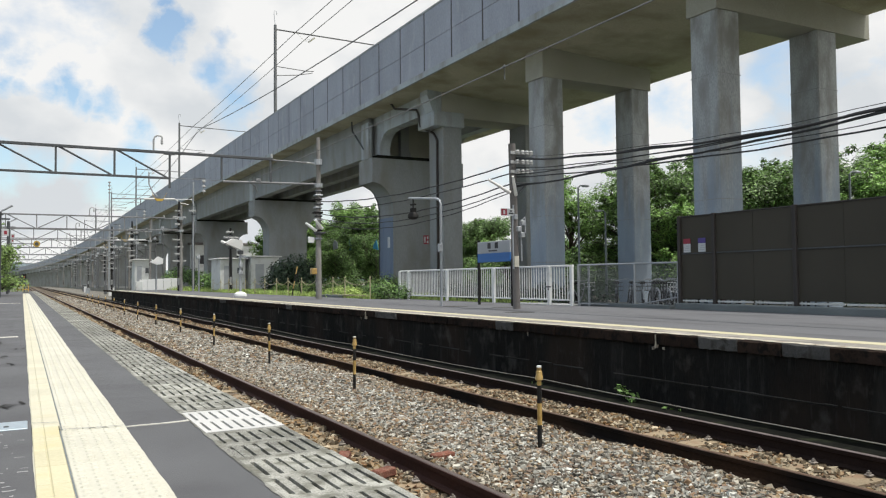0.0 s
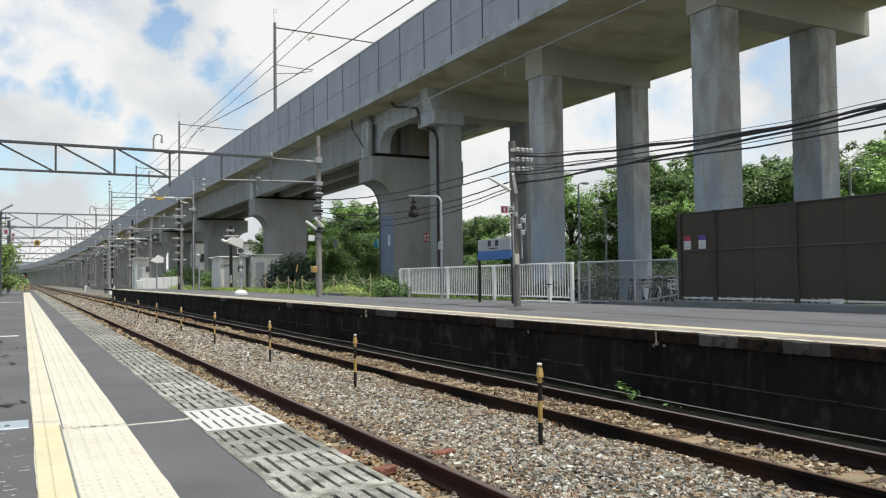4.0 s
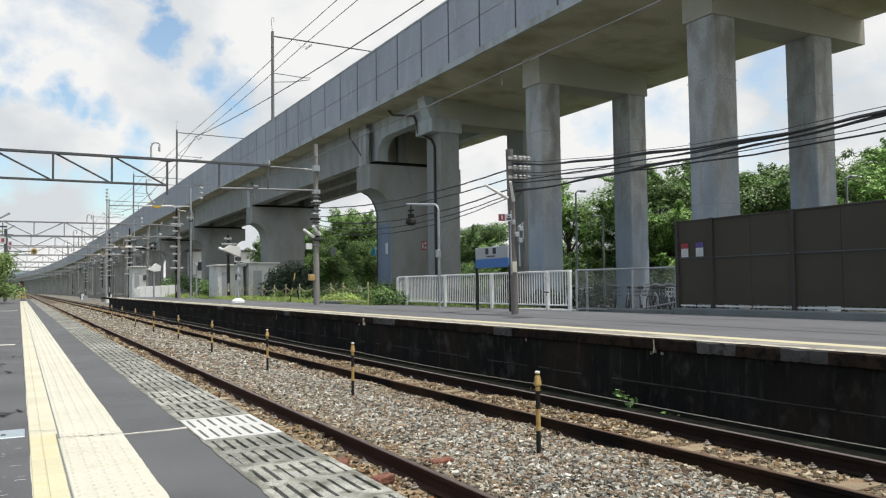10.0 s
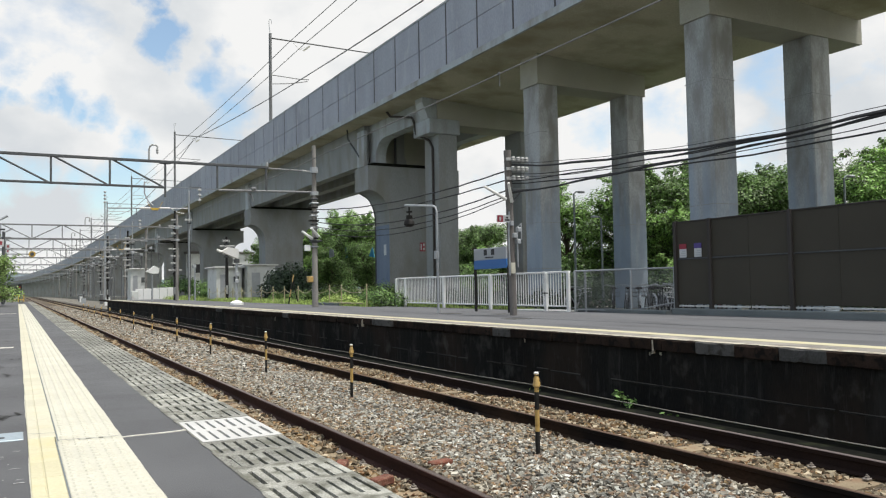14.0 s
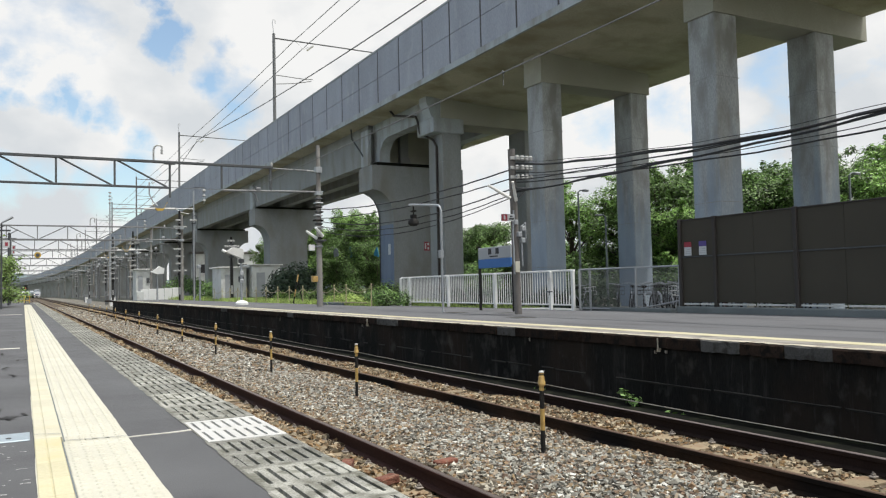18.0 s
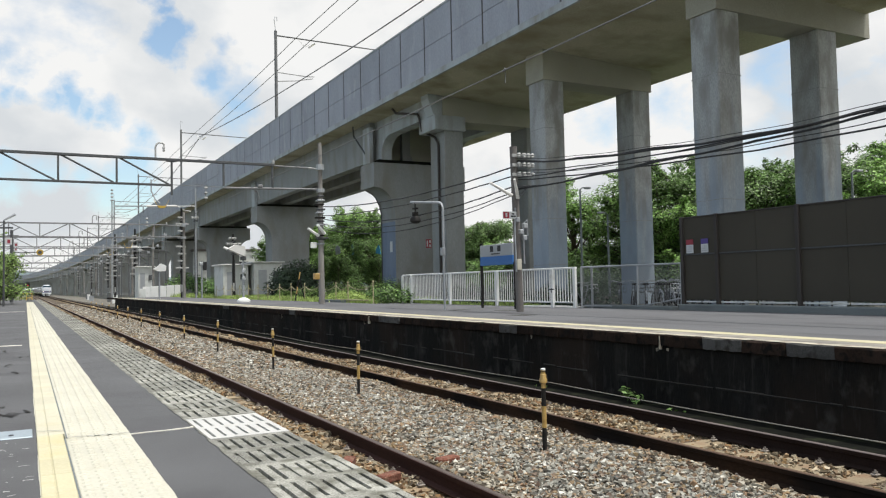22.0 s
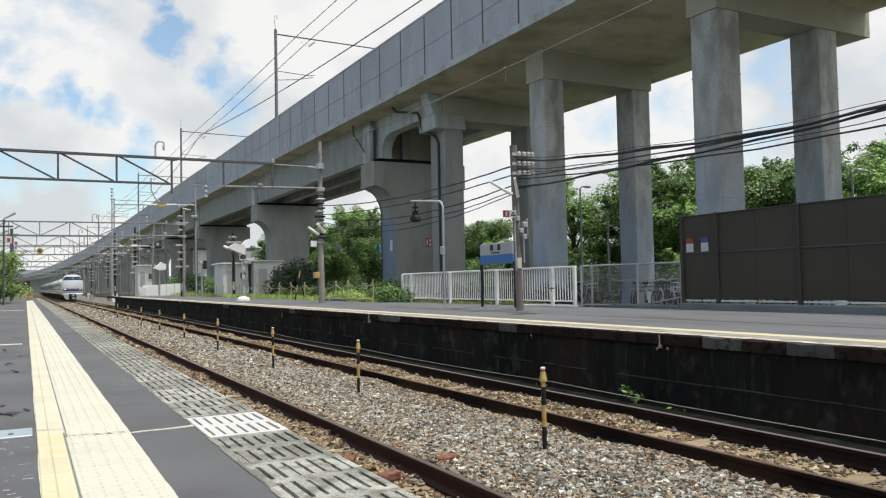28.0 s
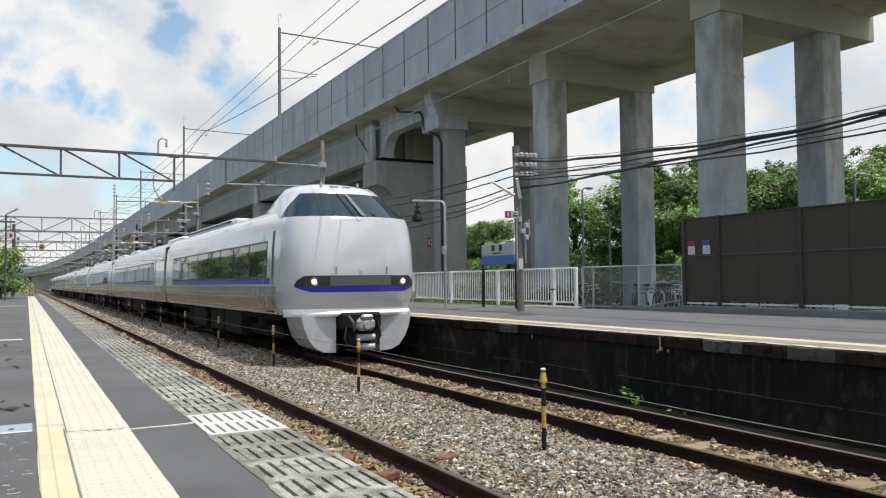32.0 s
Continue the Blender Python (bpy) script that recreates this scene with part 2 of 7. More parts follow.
RAIL_TOP_BRIGHT = mat("rail_top_bright", (0.2, 0.165, 0.155), 0.5, metal=0.4, var=0.2, fine=60, coarse=2, stretch=(1, 0.1, 1))
SLEEPER = mat("sleeper_concrete", (0.26, 0.205, 0.13), 0.95, fine=80, coarse=2, var=0.3, each=0.4, stain=(0.2, 0.12, 0.07), stain_at=(0.5, 0.8))
CLIP = mat("clip_steel", (0.24, 0.215, 0.19), 0.7, metal=0.3, var=0.3)
BED = mat("ballast_bed", (0.11, 0.09, 0.068), 1.0, spec=0.1, fine=26, coarse=0.8, var=0.75, bump=1.0)
GROUND = mat("ground_earth", (0.13, 0.13, 0.08), 1.0, fine=6, coarse=0.06, var=0.4, stain=(0.06, 0.1, 0.03), stain_at=(0.45, 0.6))
STEEL = mat("galvanised", (0.36, 0.38, 0.4), 0.55, metal=0.35, var=0.15, fine=30, coarse=1.5)
CAST_LINE = mat("casting_line", (0.27, 0.277, 0.275), 0.95, var=0.3, fine=20, coarse=2)
GANTRY_PALE = mat("gantry_pale", (0.2, 0.205, 0.21), 0.7, metal=0.2, var=0.25, fine=30, coarse=1.5)
MAST = mat("mast_steel", (0.13, 0.135, 0.14), 0.6, metal=0.3, var=0.2, fine=30, coarse=1.5)
WALL_LINE = mat("wall_ledge", (0.05, 0.047, 0.042), 0.95, spec=0.1, var=0.4, fine=40, coarse=1.2)
STEEL_DARK = mat("steel_dark", (0.075, 0.08, 0.085), 0.7, metal=0.2, var=0.3, fine=30, coarse=1.5)
STEEL_WHITE = mat("steel_white", (0.74, 0.75, 0.74), 0.5, var=0.06, fine=30, coarse=1.5, stain=(0.5, 0.48, 0.44), stain_at=(0.62, 0.95))
POLE = mat("pole_concrete", (0.145, 0.135, 0.128), 0.9, fine=60, coarse=1.0, var=0.3, stretch=(1, 1, 0.2), stain=(0.12, 0.105, 0.1))
POLE_PALE = mat("post_concrete", (0.25, 0.24, 0.225), 0.9, fine=60, coarse=1.0, var=0.35, stretch=(1, 1, 0.3), stain=(0.1, 0.092, 0.085), stain_at=(0.5, 0.64))
INSULATOR_GREY = mat("porcelain_sooted", (0.34, 0.345, 0.34), 0.4, var=0.2)
INSULATOR = mat("porcelain", (0.6, 0.6, 0.58), 0.3, var=0.1)
CABLE = mat("cable_black", (0.02, 0.021, 0.024), 0.6, var=0.1, bump=0)
WIRE = mat("wire_grey", (0.1, 0.105, 0.11), 0.5, metal=0.3, var=0.1, bump=0)
BROWN = mat("fence_brown", (0.055, 0.05, 0.039), 0.75, spec=0.25, fine=50, coarse=1.2, var=0.12, each=0.12, bump=0.05)
BROWN_POST = mat("fence_post_brown", (0.035, 0.03, 0.027), 0.7, var=0.15)
NEAR_BLACK = mat("near_black", (0.009, 0.0095, 0.008), 0.95, spec=0.05, fine=30, coarse=2, var=0.6, stain=(0.02, 0.024, 0.014))
KERB = mat("kerb_concrete", (0.15, 0.17, 0.172), 0.9, fine=50, coarse=1.5, var=0.25)
YELLOW = mat("post_yellow", (0.45, 0.3, 0.1), 0.4, var=0.25, fine=40, coarse=6, stain=(0.36, 0.22, 0.06))
BLACK = mat("post_black", (0.02, 0.019, 0.018), 0.7, spec=0.2, var=0.3)
WOOD_POST = mat("wood_yellowed", (0.4, 0.36, 0.22), 0.8, var=0.25, fine=40, coarse=5)
ROPE = mat("rope", (0.24, 0.23, 0.2), 0.9, var=0.2)
RED = mat("sign_red", (0.27, 0.025, 0.045), 0.5, var=0.08, bump=0)
BLUE = mat("sign_blue", (0.03, 0.14, 0.4), 0.45, var=0.06, bump=0)
PURPLE = mat("poster_purple", (0.075, 0.05, 0.22), 0.5, var=0.06, bump=0)
WHITE = mat("sign_white", (0.5, 0.52, 0.53), 0.5, var=0.06, bump=0)
INK = mat("sign_ink", (0.03, 0.03, 0.035), 0.6, var=0.05, bump=0)
HUT = mat("hut_wall", (0.58, 0.6, 0.585), 0.85, fine=30, coarse=0.8, var=0.12, stain=(0.46, 0.46, 0.44))
HUT_ROOF = mat("hut_roof", (0.66, 0.66, 0.64), 0.8, var=0.1, fine=30, coarse=1)
BARK = mat("bark", (0.1, 0.08, 0.06), 0.95, fine=30, coarse=3, var=0.4, stretch=(1, 1, 0.2), local=True)
LEAF = mat("leaves", (0.116, 0.205, 0.056), 0.55, var=0.4, island=1.9, fine=3, coarse=0.4, bump=0)
LEAF_LIGHT = mat("leaves_light", (0.18, 0.312, 0.078), 0.55, var=0.4, island=1.9, fine=3, coarse=0.4, bump=0)
LEAF_MID = mat("leaves_mid", (0.17, 0.26, 0.07), 0.55, var=0.4, island=1.9, fine=3, coarse=0.4, bump=0)
LEAF_DARK = mat("leaves_dark", (0.045, 0.075, 0.04), 0.6, var=0.35, island=1.2, fine=3, coarse=0.4, bump=0)
GRASS = mat("grass", (0.36, 0.47, 0.14), 0.7, var=0.3, island=1.3, fine=3, coarse=0.5, bump=0)
# the blue-grey of distance haze is painted into the hills
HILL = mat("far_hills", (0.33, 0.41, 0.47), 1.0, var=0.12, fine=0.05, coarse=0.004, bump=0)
TOWN = mat("far_town", (0.3, 0.29, 0.28), 1.0, var=0.3, fine=0.5, coarse=0.05, each=0.6, bump=0)
YELLOW_STEEL = mat("yellow_steel", (0.5, 0.33, 0.05), 0.6, var=0.2)


def leafy(m, share=0.22):
    """Leaves let some light through."""
    n, l = m.node_tree.nodes, m.node_tree.links
    b, out = n["Principled BSDF"], n["Material Output"]
    t, mx = n.new("ShaderNodeBsdfTranslucent"), n.new("ShaderNodeMixShader")
    mx.inputs["Fac"].default_value = share
    l.new(b.inputs["Base Color"].links[0].from_socket, t.inputs["Color"])
    l.new(b.outputs[0], mx.inputs[1])
    l.new(t.outputs[0], mx.inputs[2])
    l.new(mx.outputs[0], out.inputs["Surface"])
    return m


for leaf in (LEAF, LEAF_LIGHT, LEAF_MID, LEAF_DARK, GRASS):
    leafy(leaf)


def stones_material():
    """Crushed stone: each piece its own tone, browner where rust and brake dust fall beside the rails."""
    m = bpy.data.materials.new("ballast_stone")
    m.use_nodes = True
    n, l = m.node_tree.nodes, m.node_tree.links
    b = n["Principled BSDF"]
    b.inputs["Roughness"].default_value, b.inputs["Specular IOR Level"].default_value = 0.9, 0.2
    g = n.new("ShaderNodeNewGeometry")
    r = n.new("ShaderNodeValToRGB")
    e = r.color_ramp.elements
    e[0].position, e[0].color = 0.0, (0.055, 0.05, 0.042, 1)
    e[1].position, e[1].color = 1.0, (0.6, 0.6, 0.55, 1)
    for at, c in ((0.12, (0.1, 0.092, 0.075, 1)), (0.24, (0.165, 0.158, 0.138, 1)), (0.32, (0.235, 0.155, 0.1, 1)), (0.4, (0.27, 0.21, 0.125, 1)), (0.46, (0.15, 0.1, 0.072, 1)),
                  (0.54, (0.235, 0.232, 0.203, 1)), (0.68, (0.33, 0.328, 0.292, 1)), (0.75, (0.33, 0.255, 0.175, 1)), (0.82, (0.3, 0.29, 0.252, 1)), (0.93, (0.43, 0.425, 0.375, 1))):
        q = e.new(at)
        q.color = c
    l.new(g.outputs["Random Per Island"], r.inputs["Fac"])
    nz = n.new("ShaderNodeTexNoise")
    nz.inputs["Scale"].default_value, nz.inputs["Detail"].default_value = 1.3, 5
    l.new(g.outputs["Position"], nz.inputs["Vector"])
    sx = n.new("ShaderNodeSeparateXYZ")
    l.new(g.outputs["Position"], sx.inputs[0])
    ds = n.new("ShaderNodeMath")
    ds.operation = "SUBTRACT"
    l.new(sx.outputs["X"], ds.inputs[0])
    ds.inputs[1].default_value = 4.25
    ab = n.new("ShaderNodeMath")
    ab.operation = "ABSOLUTE"
    l.new(ds.outputs[0], ab.inputs[0])
    ad = n.new("ShaderNodeMath")
    ad.operation = "MULTIPLY_ADD"
    l.new(nz.outputs["Fac"], ad.inputs[0])
    ad.inputs[1].default_value = 0.9
    l.new(ab.outputs[0], ad.inputs[2])
    mr = n.new("ShaderNodeMapRange")
    mr.inputs["From Min"].default_value, mr.inputs["From Max"].default_value = 1.0, 1.75
    mr.inputs["To Max"].default_value = 0.9
    l.new(ad.outputs[0], mr.inputs["Value"])
    mx = n.new("ShaderNodeMix")
    mx.data_type, mx.blend_type = "RGBA", "MULTIPLY"
    l.new(mr.outputs["Result"], mx.inputs["Factor"])
    l.new(r.outputs["Color"], mx.inputs[6])
    mx.inputs[7].default_value = (0.84, 0.7, 0.53, 1)
    l.new(mx.outputs[2], b.inputs["Base Color"])
    return m


STONE = stones_material()


def column_material():
    """Cast concrete with a bluish tone that climbs unevenly from the ground, and dark drips from the cap."""
    m = mat("concrete_column", (0.36, 0.375, 0.38), 0.9, fine=30, coarse=0.9, var=0.34, stretch=(1, 1, 0.4), stain=(0.235, 0.235, 0.22), stain_at=(0.44, 0.66), bump=0.12)
    n, l = m.node_tree.nodes, m.node_tree.links
    b = n["Principled BSDF"]
    base = b.inputs["Base Color"].links[0].from_socket
    g = n.new("ShaderNodeNewGeometry")
    sx = n.new("ShaderNodeSeparateXYZ")
    l.new(g.outputs["Position"], sx.inputs[0])
    mp = n.new("ShaderNodeMapping")
    mp.inputs["Scale"].default_value = (2.2, 2.2, 0.22)
    l.new(g.outputs["Position"], mp.inputs["Vector"])
    nz = n.new("ShaderNodeTexNoise")
    nz.inputs["Scale"].default_value, nz.inputs["Detail"].default_value = 1.3, 6
    l.new(mp.outputs["Vector"], nz.inputs["Vector"])
    up = n.new("ShaderNodeMath")
    up.operation = "MULTIPLY_ADD"
    l.new(nz.outputs["Fac"], up.inputs[0])
    up.inputs[1].default_value = -9.0
    l.new(sx.outputs["Z"], up.inputs[2])
    mr = n.new("ShaderNodeMapRange")
    mr.inputs["From Min"].default_value, mr.inputs["From Max"].default_value = 0.6, -2.6
    mr.inputs["To Max"].default_value = 0.7
    l.new(up.outputs[0], mr.inputs["Value"])
    mx = n.new("ShaderNodeMix")
    mx.data_type = "RGBA"
    l.new(mr.outputs["Result"], mx.inputs["Factor"])
    l.new(base, mx.inputs[6])
    mx.inputs[7].default_value = (0.25, 0.32, 0.4, 1)
    l.new(mx.outputs[2], b.inputs["Base Color"])
    return m


CONCRETE_COLUMN = column_material()


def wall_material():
    """Concrete tuned down to near-black, with broad brown and black areas and pale lime blooms."""
    m = mat("wall_near_black", (0.013, 0.0128, 0.0118), 0.95, spec=0.08, fine=60, coarse=1.5, var=0.6, stretch=(1, 1, 0.22), stain=(0.045, 0.043, 0.038), stain_at=(0.55, 0.85), bump=0.4)
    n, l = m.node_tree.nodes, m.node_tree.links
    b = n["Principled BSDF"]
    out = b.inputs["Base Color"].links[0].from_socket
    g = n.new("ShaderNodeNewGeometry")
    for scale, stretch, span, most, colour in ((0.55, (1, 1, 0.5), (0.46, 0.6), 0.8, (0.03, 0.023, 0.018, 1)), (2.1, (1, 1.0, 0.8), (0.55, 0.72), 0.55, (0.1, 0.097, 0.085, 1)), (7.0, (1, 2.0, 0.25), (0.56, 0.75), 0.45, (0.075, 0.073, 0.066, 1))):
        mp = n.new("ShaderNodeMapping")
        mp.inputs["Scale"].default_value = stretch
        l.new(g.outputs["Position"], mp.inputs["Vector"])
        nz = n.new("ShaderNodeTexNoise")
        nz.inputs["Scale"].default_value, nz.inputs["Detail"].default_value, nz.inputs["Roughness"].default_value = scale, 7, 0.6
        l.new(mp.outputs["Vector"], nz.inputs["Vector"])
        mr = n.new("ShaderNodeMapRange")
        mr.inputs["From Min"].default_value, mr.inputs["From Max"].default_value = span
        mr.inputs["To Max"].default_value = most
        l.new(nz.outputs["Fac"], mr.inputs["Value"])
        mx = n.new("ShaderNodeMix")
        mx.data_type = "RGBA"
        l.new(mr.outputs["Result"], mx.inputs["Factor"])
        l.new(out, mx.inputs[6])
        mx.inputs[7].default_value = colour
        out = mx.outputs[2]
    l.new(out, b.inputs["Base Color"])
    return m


WALL_DARK = wall_material()


# ---- mesh building ----
class Mesh:
    """A growing list of corners and faces."""

    def __init__(self):
        self.v, self.f = [], []

    def add(self, v, f):
        k = len(self.v)
        self.v += [tuple(a) for a in v]
        self.f += [tuple(i + k for i in a) for a in f]
        return self

    def box(self, x0, x1, y0, y1, z0, z1):
        return self.add([(x0, y0, z0), (x1, y0, z0), (x1, y1, z0), (x0, y1, z0), (x0, y0, z1), (x1, y0, z1), (x1, y1, z1), (x0, y1, z1)],
                        [(3, 2, 1, 0), (4, 5, 6, 7), (0, 1, 5, 4), (1, 2, 6, 5), (2, 3, 7, 6), (3, 0, 4, 7)])

    def block(self, x0, x1, y0, y1, z0, z1, c=0.01):
        """A box with chamfered edges."""
        c = min(c, (x1 - x0) * 0.45, (y1 - y0) * 0.45, (z1 - z0) * 0.45)
        b = bmesh.new()
        bmesh.ops.create_cube(b, size=1, matrix=Matrix.LocRotScale(((x0 + x1) / 2, (y0 + y1) / 2, (z0 + z1) / 2), None, (x1 - x0, y1 - y0, z1 - z0)))
        bmesh.ops.bevel(b, geom=b.edges[:], offset=c, segments=1, affect="EDGES")
        b.verts.index_update()
        self.add([v.co for v in b.verts], [[v.index for v in f.verts] for f in b.faces])
        b.free()
        return self

    def rod(self, p, q, r, r2=None, n=8):
        """A round bar from p to q."""
        p, q = Vector(p), Vector(q)
        d = (q - p).normalized()
        a = d.orthogonal().normalized()
        b = d.cross(a)
        r2 = r if r2 is None else r2
        vs = []
        for c, rr in ((p, r), (q, r2)):
            for i in range(n):
                w = 2 * math.pi * i / n
                vs.append(c + (a * math.cos(w) + b * math.sin(w)) * rr)
        fs = [(i, (i + 1) % n, n + (i + 1) % n, n + i) for i in range(n)] + [tuple(reversed(range(n))), tuple(range(n, 2 * n))]
        return self.add(vs, fs)

    def tube(self, pts, r, n=6):
        """A round bar along a line of points."""
        pts = [Vector(q) for q in pts]
        vs, fs = [], []
        for k, q in enumerate(pts):
            d = (pts[min(k + 1, len(pts) - 1)] - pts[max(k - 1, 0)]).normalized()
            a = d.cross(Vector((0.31, 0.2, 0.93))).normalized()
            b = d.cross(a)
            for i in range(n):
                w = 2 * math.pi * i / n
                vs.append(q + (a * math.cos(w) + b * math.sin(w)) * r)
        for k in range(len(pts) - 1):
            for i in range(n):
                fs.append((k * n + i, k * n + (i + 1) % n, (k + 1) * n + (i + 1) % n, (k + 1) * n + i))
        fs += [tuple(reversed(range(n))), tuple(range((len(pts) - 1) * n, len(pts) * n))]
        return self.add(vs, fs)

    def prism(self, outline, lo, hi, axis="y"):
        """An outline drawn out along an axis. The outline is (x, z) for y, (y, z) for x, (x, y) for z."""
        put = {"y": lambda a, b, c: (a, c, b), "x": lambda a, b, c: (c, a, b), "z": lambda a, b, c: (a, b, c)}[axis]
        n = len(outline)
        vs = [put(a, b, lo) for a, b in outline] + [put(a, b, hi) for a, b in outline]
        return self.add(vs, [tuple(range(n)), tuple(reversed(range(n, 2 * n)))] + [(i, n + i, n + (i + 1) % n, (i + 1) % n) for i in range(n)])

    def turned(self, rows, at=(0, 0, 0), n=12):
        """A turned shape from (radius, height) rows."""
        vs, fs = [], []
        for r, z in rows:
            for i in range(n):
                w = 2 * math.pi * i / n
                vs.append((at[0] + r * math.cos(w), at[1] + r * math.sin(w), at[2] + z))
        for k in range(len(rows) - 1):
            for i in range(n):
                fs.append((k * n + i, k * n + (i + 1) % n, (k + 1) * n + (i + 1) % n, (k + 1) * n + i))
        fs += [tuple(reversed(range(n))), tuple(range((len(rows) - 1) * n, len(rows) * n))]
        return self.add(vs, fs)

    def data(self, name, material, smooth=False):
        me = bpy.data.meshes.new(name)
        me.from_pydata(self.v, [], self.f)
        b = bmesh.new()
        b.from_mesh(me)
        bmesh.ops.recalc_face_normals(b, faces=b.faces)
        b.to_mesh(me)
        b.free()
        me.materials.append(material)
        if smooth:
            me.shade_smooth()
            me.set_sharp_from_angle(angle=radians(40))
        return me


def part(name, mesh, material, parent=None, label="", smooth=False, at=None):
    """One mesh object, under a thing or a part, or on its own."""
    ob = new(name, mesh.data(name, material, smooth) if isinstance(mesh, Mesh) else mesh)
    if parent:
        ob.parent = parent
    if at:
        ob.location = at
    return tagged(ob, label) if label else ob


def thing(name, at, label, category, group="", kind=""):
    """An Empty at a thing's base."""
    ob = new(name)
    ob.empty_display_size = 0.2
    ob.location = at
    return tagged(ob, label, category, group, kind)


def lay(name, data, parent, at, turn=0.0):
    """One more piece on shared mesh data."""
    ob = new(name, data)
    ob.parent = parent
    ob.location = at
    ob.rotation_euler.z = turn
    return ob


def cloud_mesh(name, v, f, material, sides=4):
    """A large joined mesh from arrays."""
    me = bpy.data.meshes.new(name)
    me.vertices.add(len(v))
    me.vertices.foreach_set("co", np.asarray(v, np.float32).ravel())
    me.loops.add(f.size)
    me.loops.foreach_set("vertex_index", f.astype(np.int32).ravel())
    me.polygons.add(len(f))
    me.polygons.foreach_set("loop_start", np.arange(0, f.size, sides, dtype=np.int32))
    me.update(calc_edges=True)
    me.shade_flat()
    me.materials.append(material)
    return me


# ---- ground and tracks ----
RAIL_Z = -0.887
FAR_Z = -0.075
ground = part("ground", Mesh().add([(-4000, -3000, -1.16), (4000, -3000, -1.16), (4000, 4800, -1.16), (-4000, 4800, -1.16)], [(0, 1, 2, 3)]), GROUND)
tagged(ground, "earth and scrub ground under the railway", "ground", kind="structure")
bed = part("ballast_bed", Mesh().box(1.0, 7.6, -40, 460, -1.3, -1.075), BED)
tagged(bed, "brownish bed of crushed stone under two tracks", "ballast", kind="structure")
side = part("lineside", Mesh().box(7.6, 13.9, 82, 460, -1.3, -0.98), mat("lineside_gravel", (0.17, 0.16, 0.14), 1.0, spec=0.1, fine=14, coarse=0.5, var=0.5, bump=0.8, stain=(0.09, 0.1, 0.05), stain_at=(0.55, 0.75)))
tagged(side, "grey-brown gravel strip beside the far track", "ground", kind="structure")
yard = part("yard", Mesh().box(13.95, 60, 29.3, 260, -1.3, -0.12).box(13.95, 60, -60, 29.3, -1.3, -0.36), mat("yard_gravel", (0.24, 0.23, 0.2), 0.95, fine=60, coarse=0.4, var=0.3, stain=(0.16, 0.17, 0.1)))
tagged(yard, "pale worn gravel yard under the viaduct", "pavement", kind="structure")


def stones(name, x0, x1, y0, y1, size, step, z, seed, label, clear=False):
    """Crushed stone as a joined field of small uneven blocks."""
    rng = np.random.default_rng(seed)
    nx, ny = int((x1 - x0) / step), int((y1 - y0) / step)
    gx, gy = np.meshgrid(np.arange(nx), np.arange(ny))
    cx = x0 + (gx.ravel() + rng.uniform(0, 1, gx.size)) * step
    cy = y0 + (gy.ravel() + rng.uniform(0, 1, gx.size)) * step
    if clear:
        k = np.round((cy - 1.3) / 0.6)
        keep = np.abs(cy - 1.3 - 0.6 * k) > 0.02 + 0.1 * rng.random(cy.size)
        cx, cy = cx[keep], cy[keep]
    n = cx.size
    s = size * rng.uniform(0.55, 1.25, n)
    hump = 0.03 * np.sin(cx * 2.1 + 1.0) * np.sin(cy * 0.9) + 0.02 * np.sin(cy * 2.7 + cx)
    cz = z + hump + rng.uniform(-0.02, 0.02, n)
    chip = np.array([(0.75, -0.35, 0.7), (-0.1, 0.75, 0.7), (-0.7, -0.45, 0.7), (0.9, -0.4, -0.7), (0, 0.9, -0.7), (-0.85, -0.55, -0.7)], float) * 0.72
    v = (chip[None] * rng.uniform(0.7, 1.2, (n, 6, 1)) + rng.uniform(-0.15, 0.15, (n, 6, 3))) * s[:, None, None] * np.stack([rng.uniform(0.95, 1.4, n), rng.uniform(0.65, 1.0, n), rng.uniform(0.5, 0.9, n)], 1)[:, None]
    a, b = rng.uniform(0, 6.28, n), rng.uniform(-1.1, 1.1, n)
    x, y, zz = v[..., 0].copy(), v[..., 1].copy(), v[..., 2].copy()
    y, zz = y * np.cos(b)[:, None] - zz * np.sin(b)[:, None], y * np.sin(b)[:, None] + zz * np.cos(b)[:, None]
    x, y = x * np.cos(a)[:, None] - y * np.sin(a)[:, None], x * np.sin(a)[:, None] + y * np.cos(a)[:, None]
    v = np.stack([x + cx[:, None], y + cy[:, None], zz + cz[:, None]], -1).reshape(-1, 3)
    q = np.array([(0, 1, 2), (5, 4, 3), (0, 3, 4), (0, 4, 1), (1, 4, 5), (1, 5, 2), (2, 5, 3), (2, 3, 0)])
    f = (q[None] + 6 * np.arange(n)[:, None, None]).reshape(-1, 3)
    ob = new(name, cloud_mesh(name, v, f, STONE, 3))
    return tagged(ob, label, "ballast", kind="stuff")


stones("ballast", 3.2, 5.3, 2.2, 16, 0.041, 0.0228, -1.01, 1, "grey and brown crushed stone between the tracks")
stones("ballast", 3.2, 5.3, 16, 46, 0.066, 0.039, -1.01, 2, "grey and brown crushed stone further along the tracks")
stones("ballast", 3.2, 5.3, 46, 110, 0.12, 0.09, -1.02, 9, "grey and brown crushed stone far along the tracks")
stones("ballast", 1.2, 3.2, 2.2, 24, 0.05, 0.032, -1.06, 3, "rust-stained crushed stone in the platform track", True)
stones("ballast", 5.3, 6.58, 2.2, 24, 0.044, 0.029, -1.052, 4, "rust-stained crushed stone round the sleepers of the far track", True)
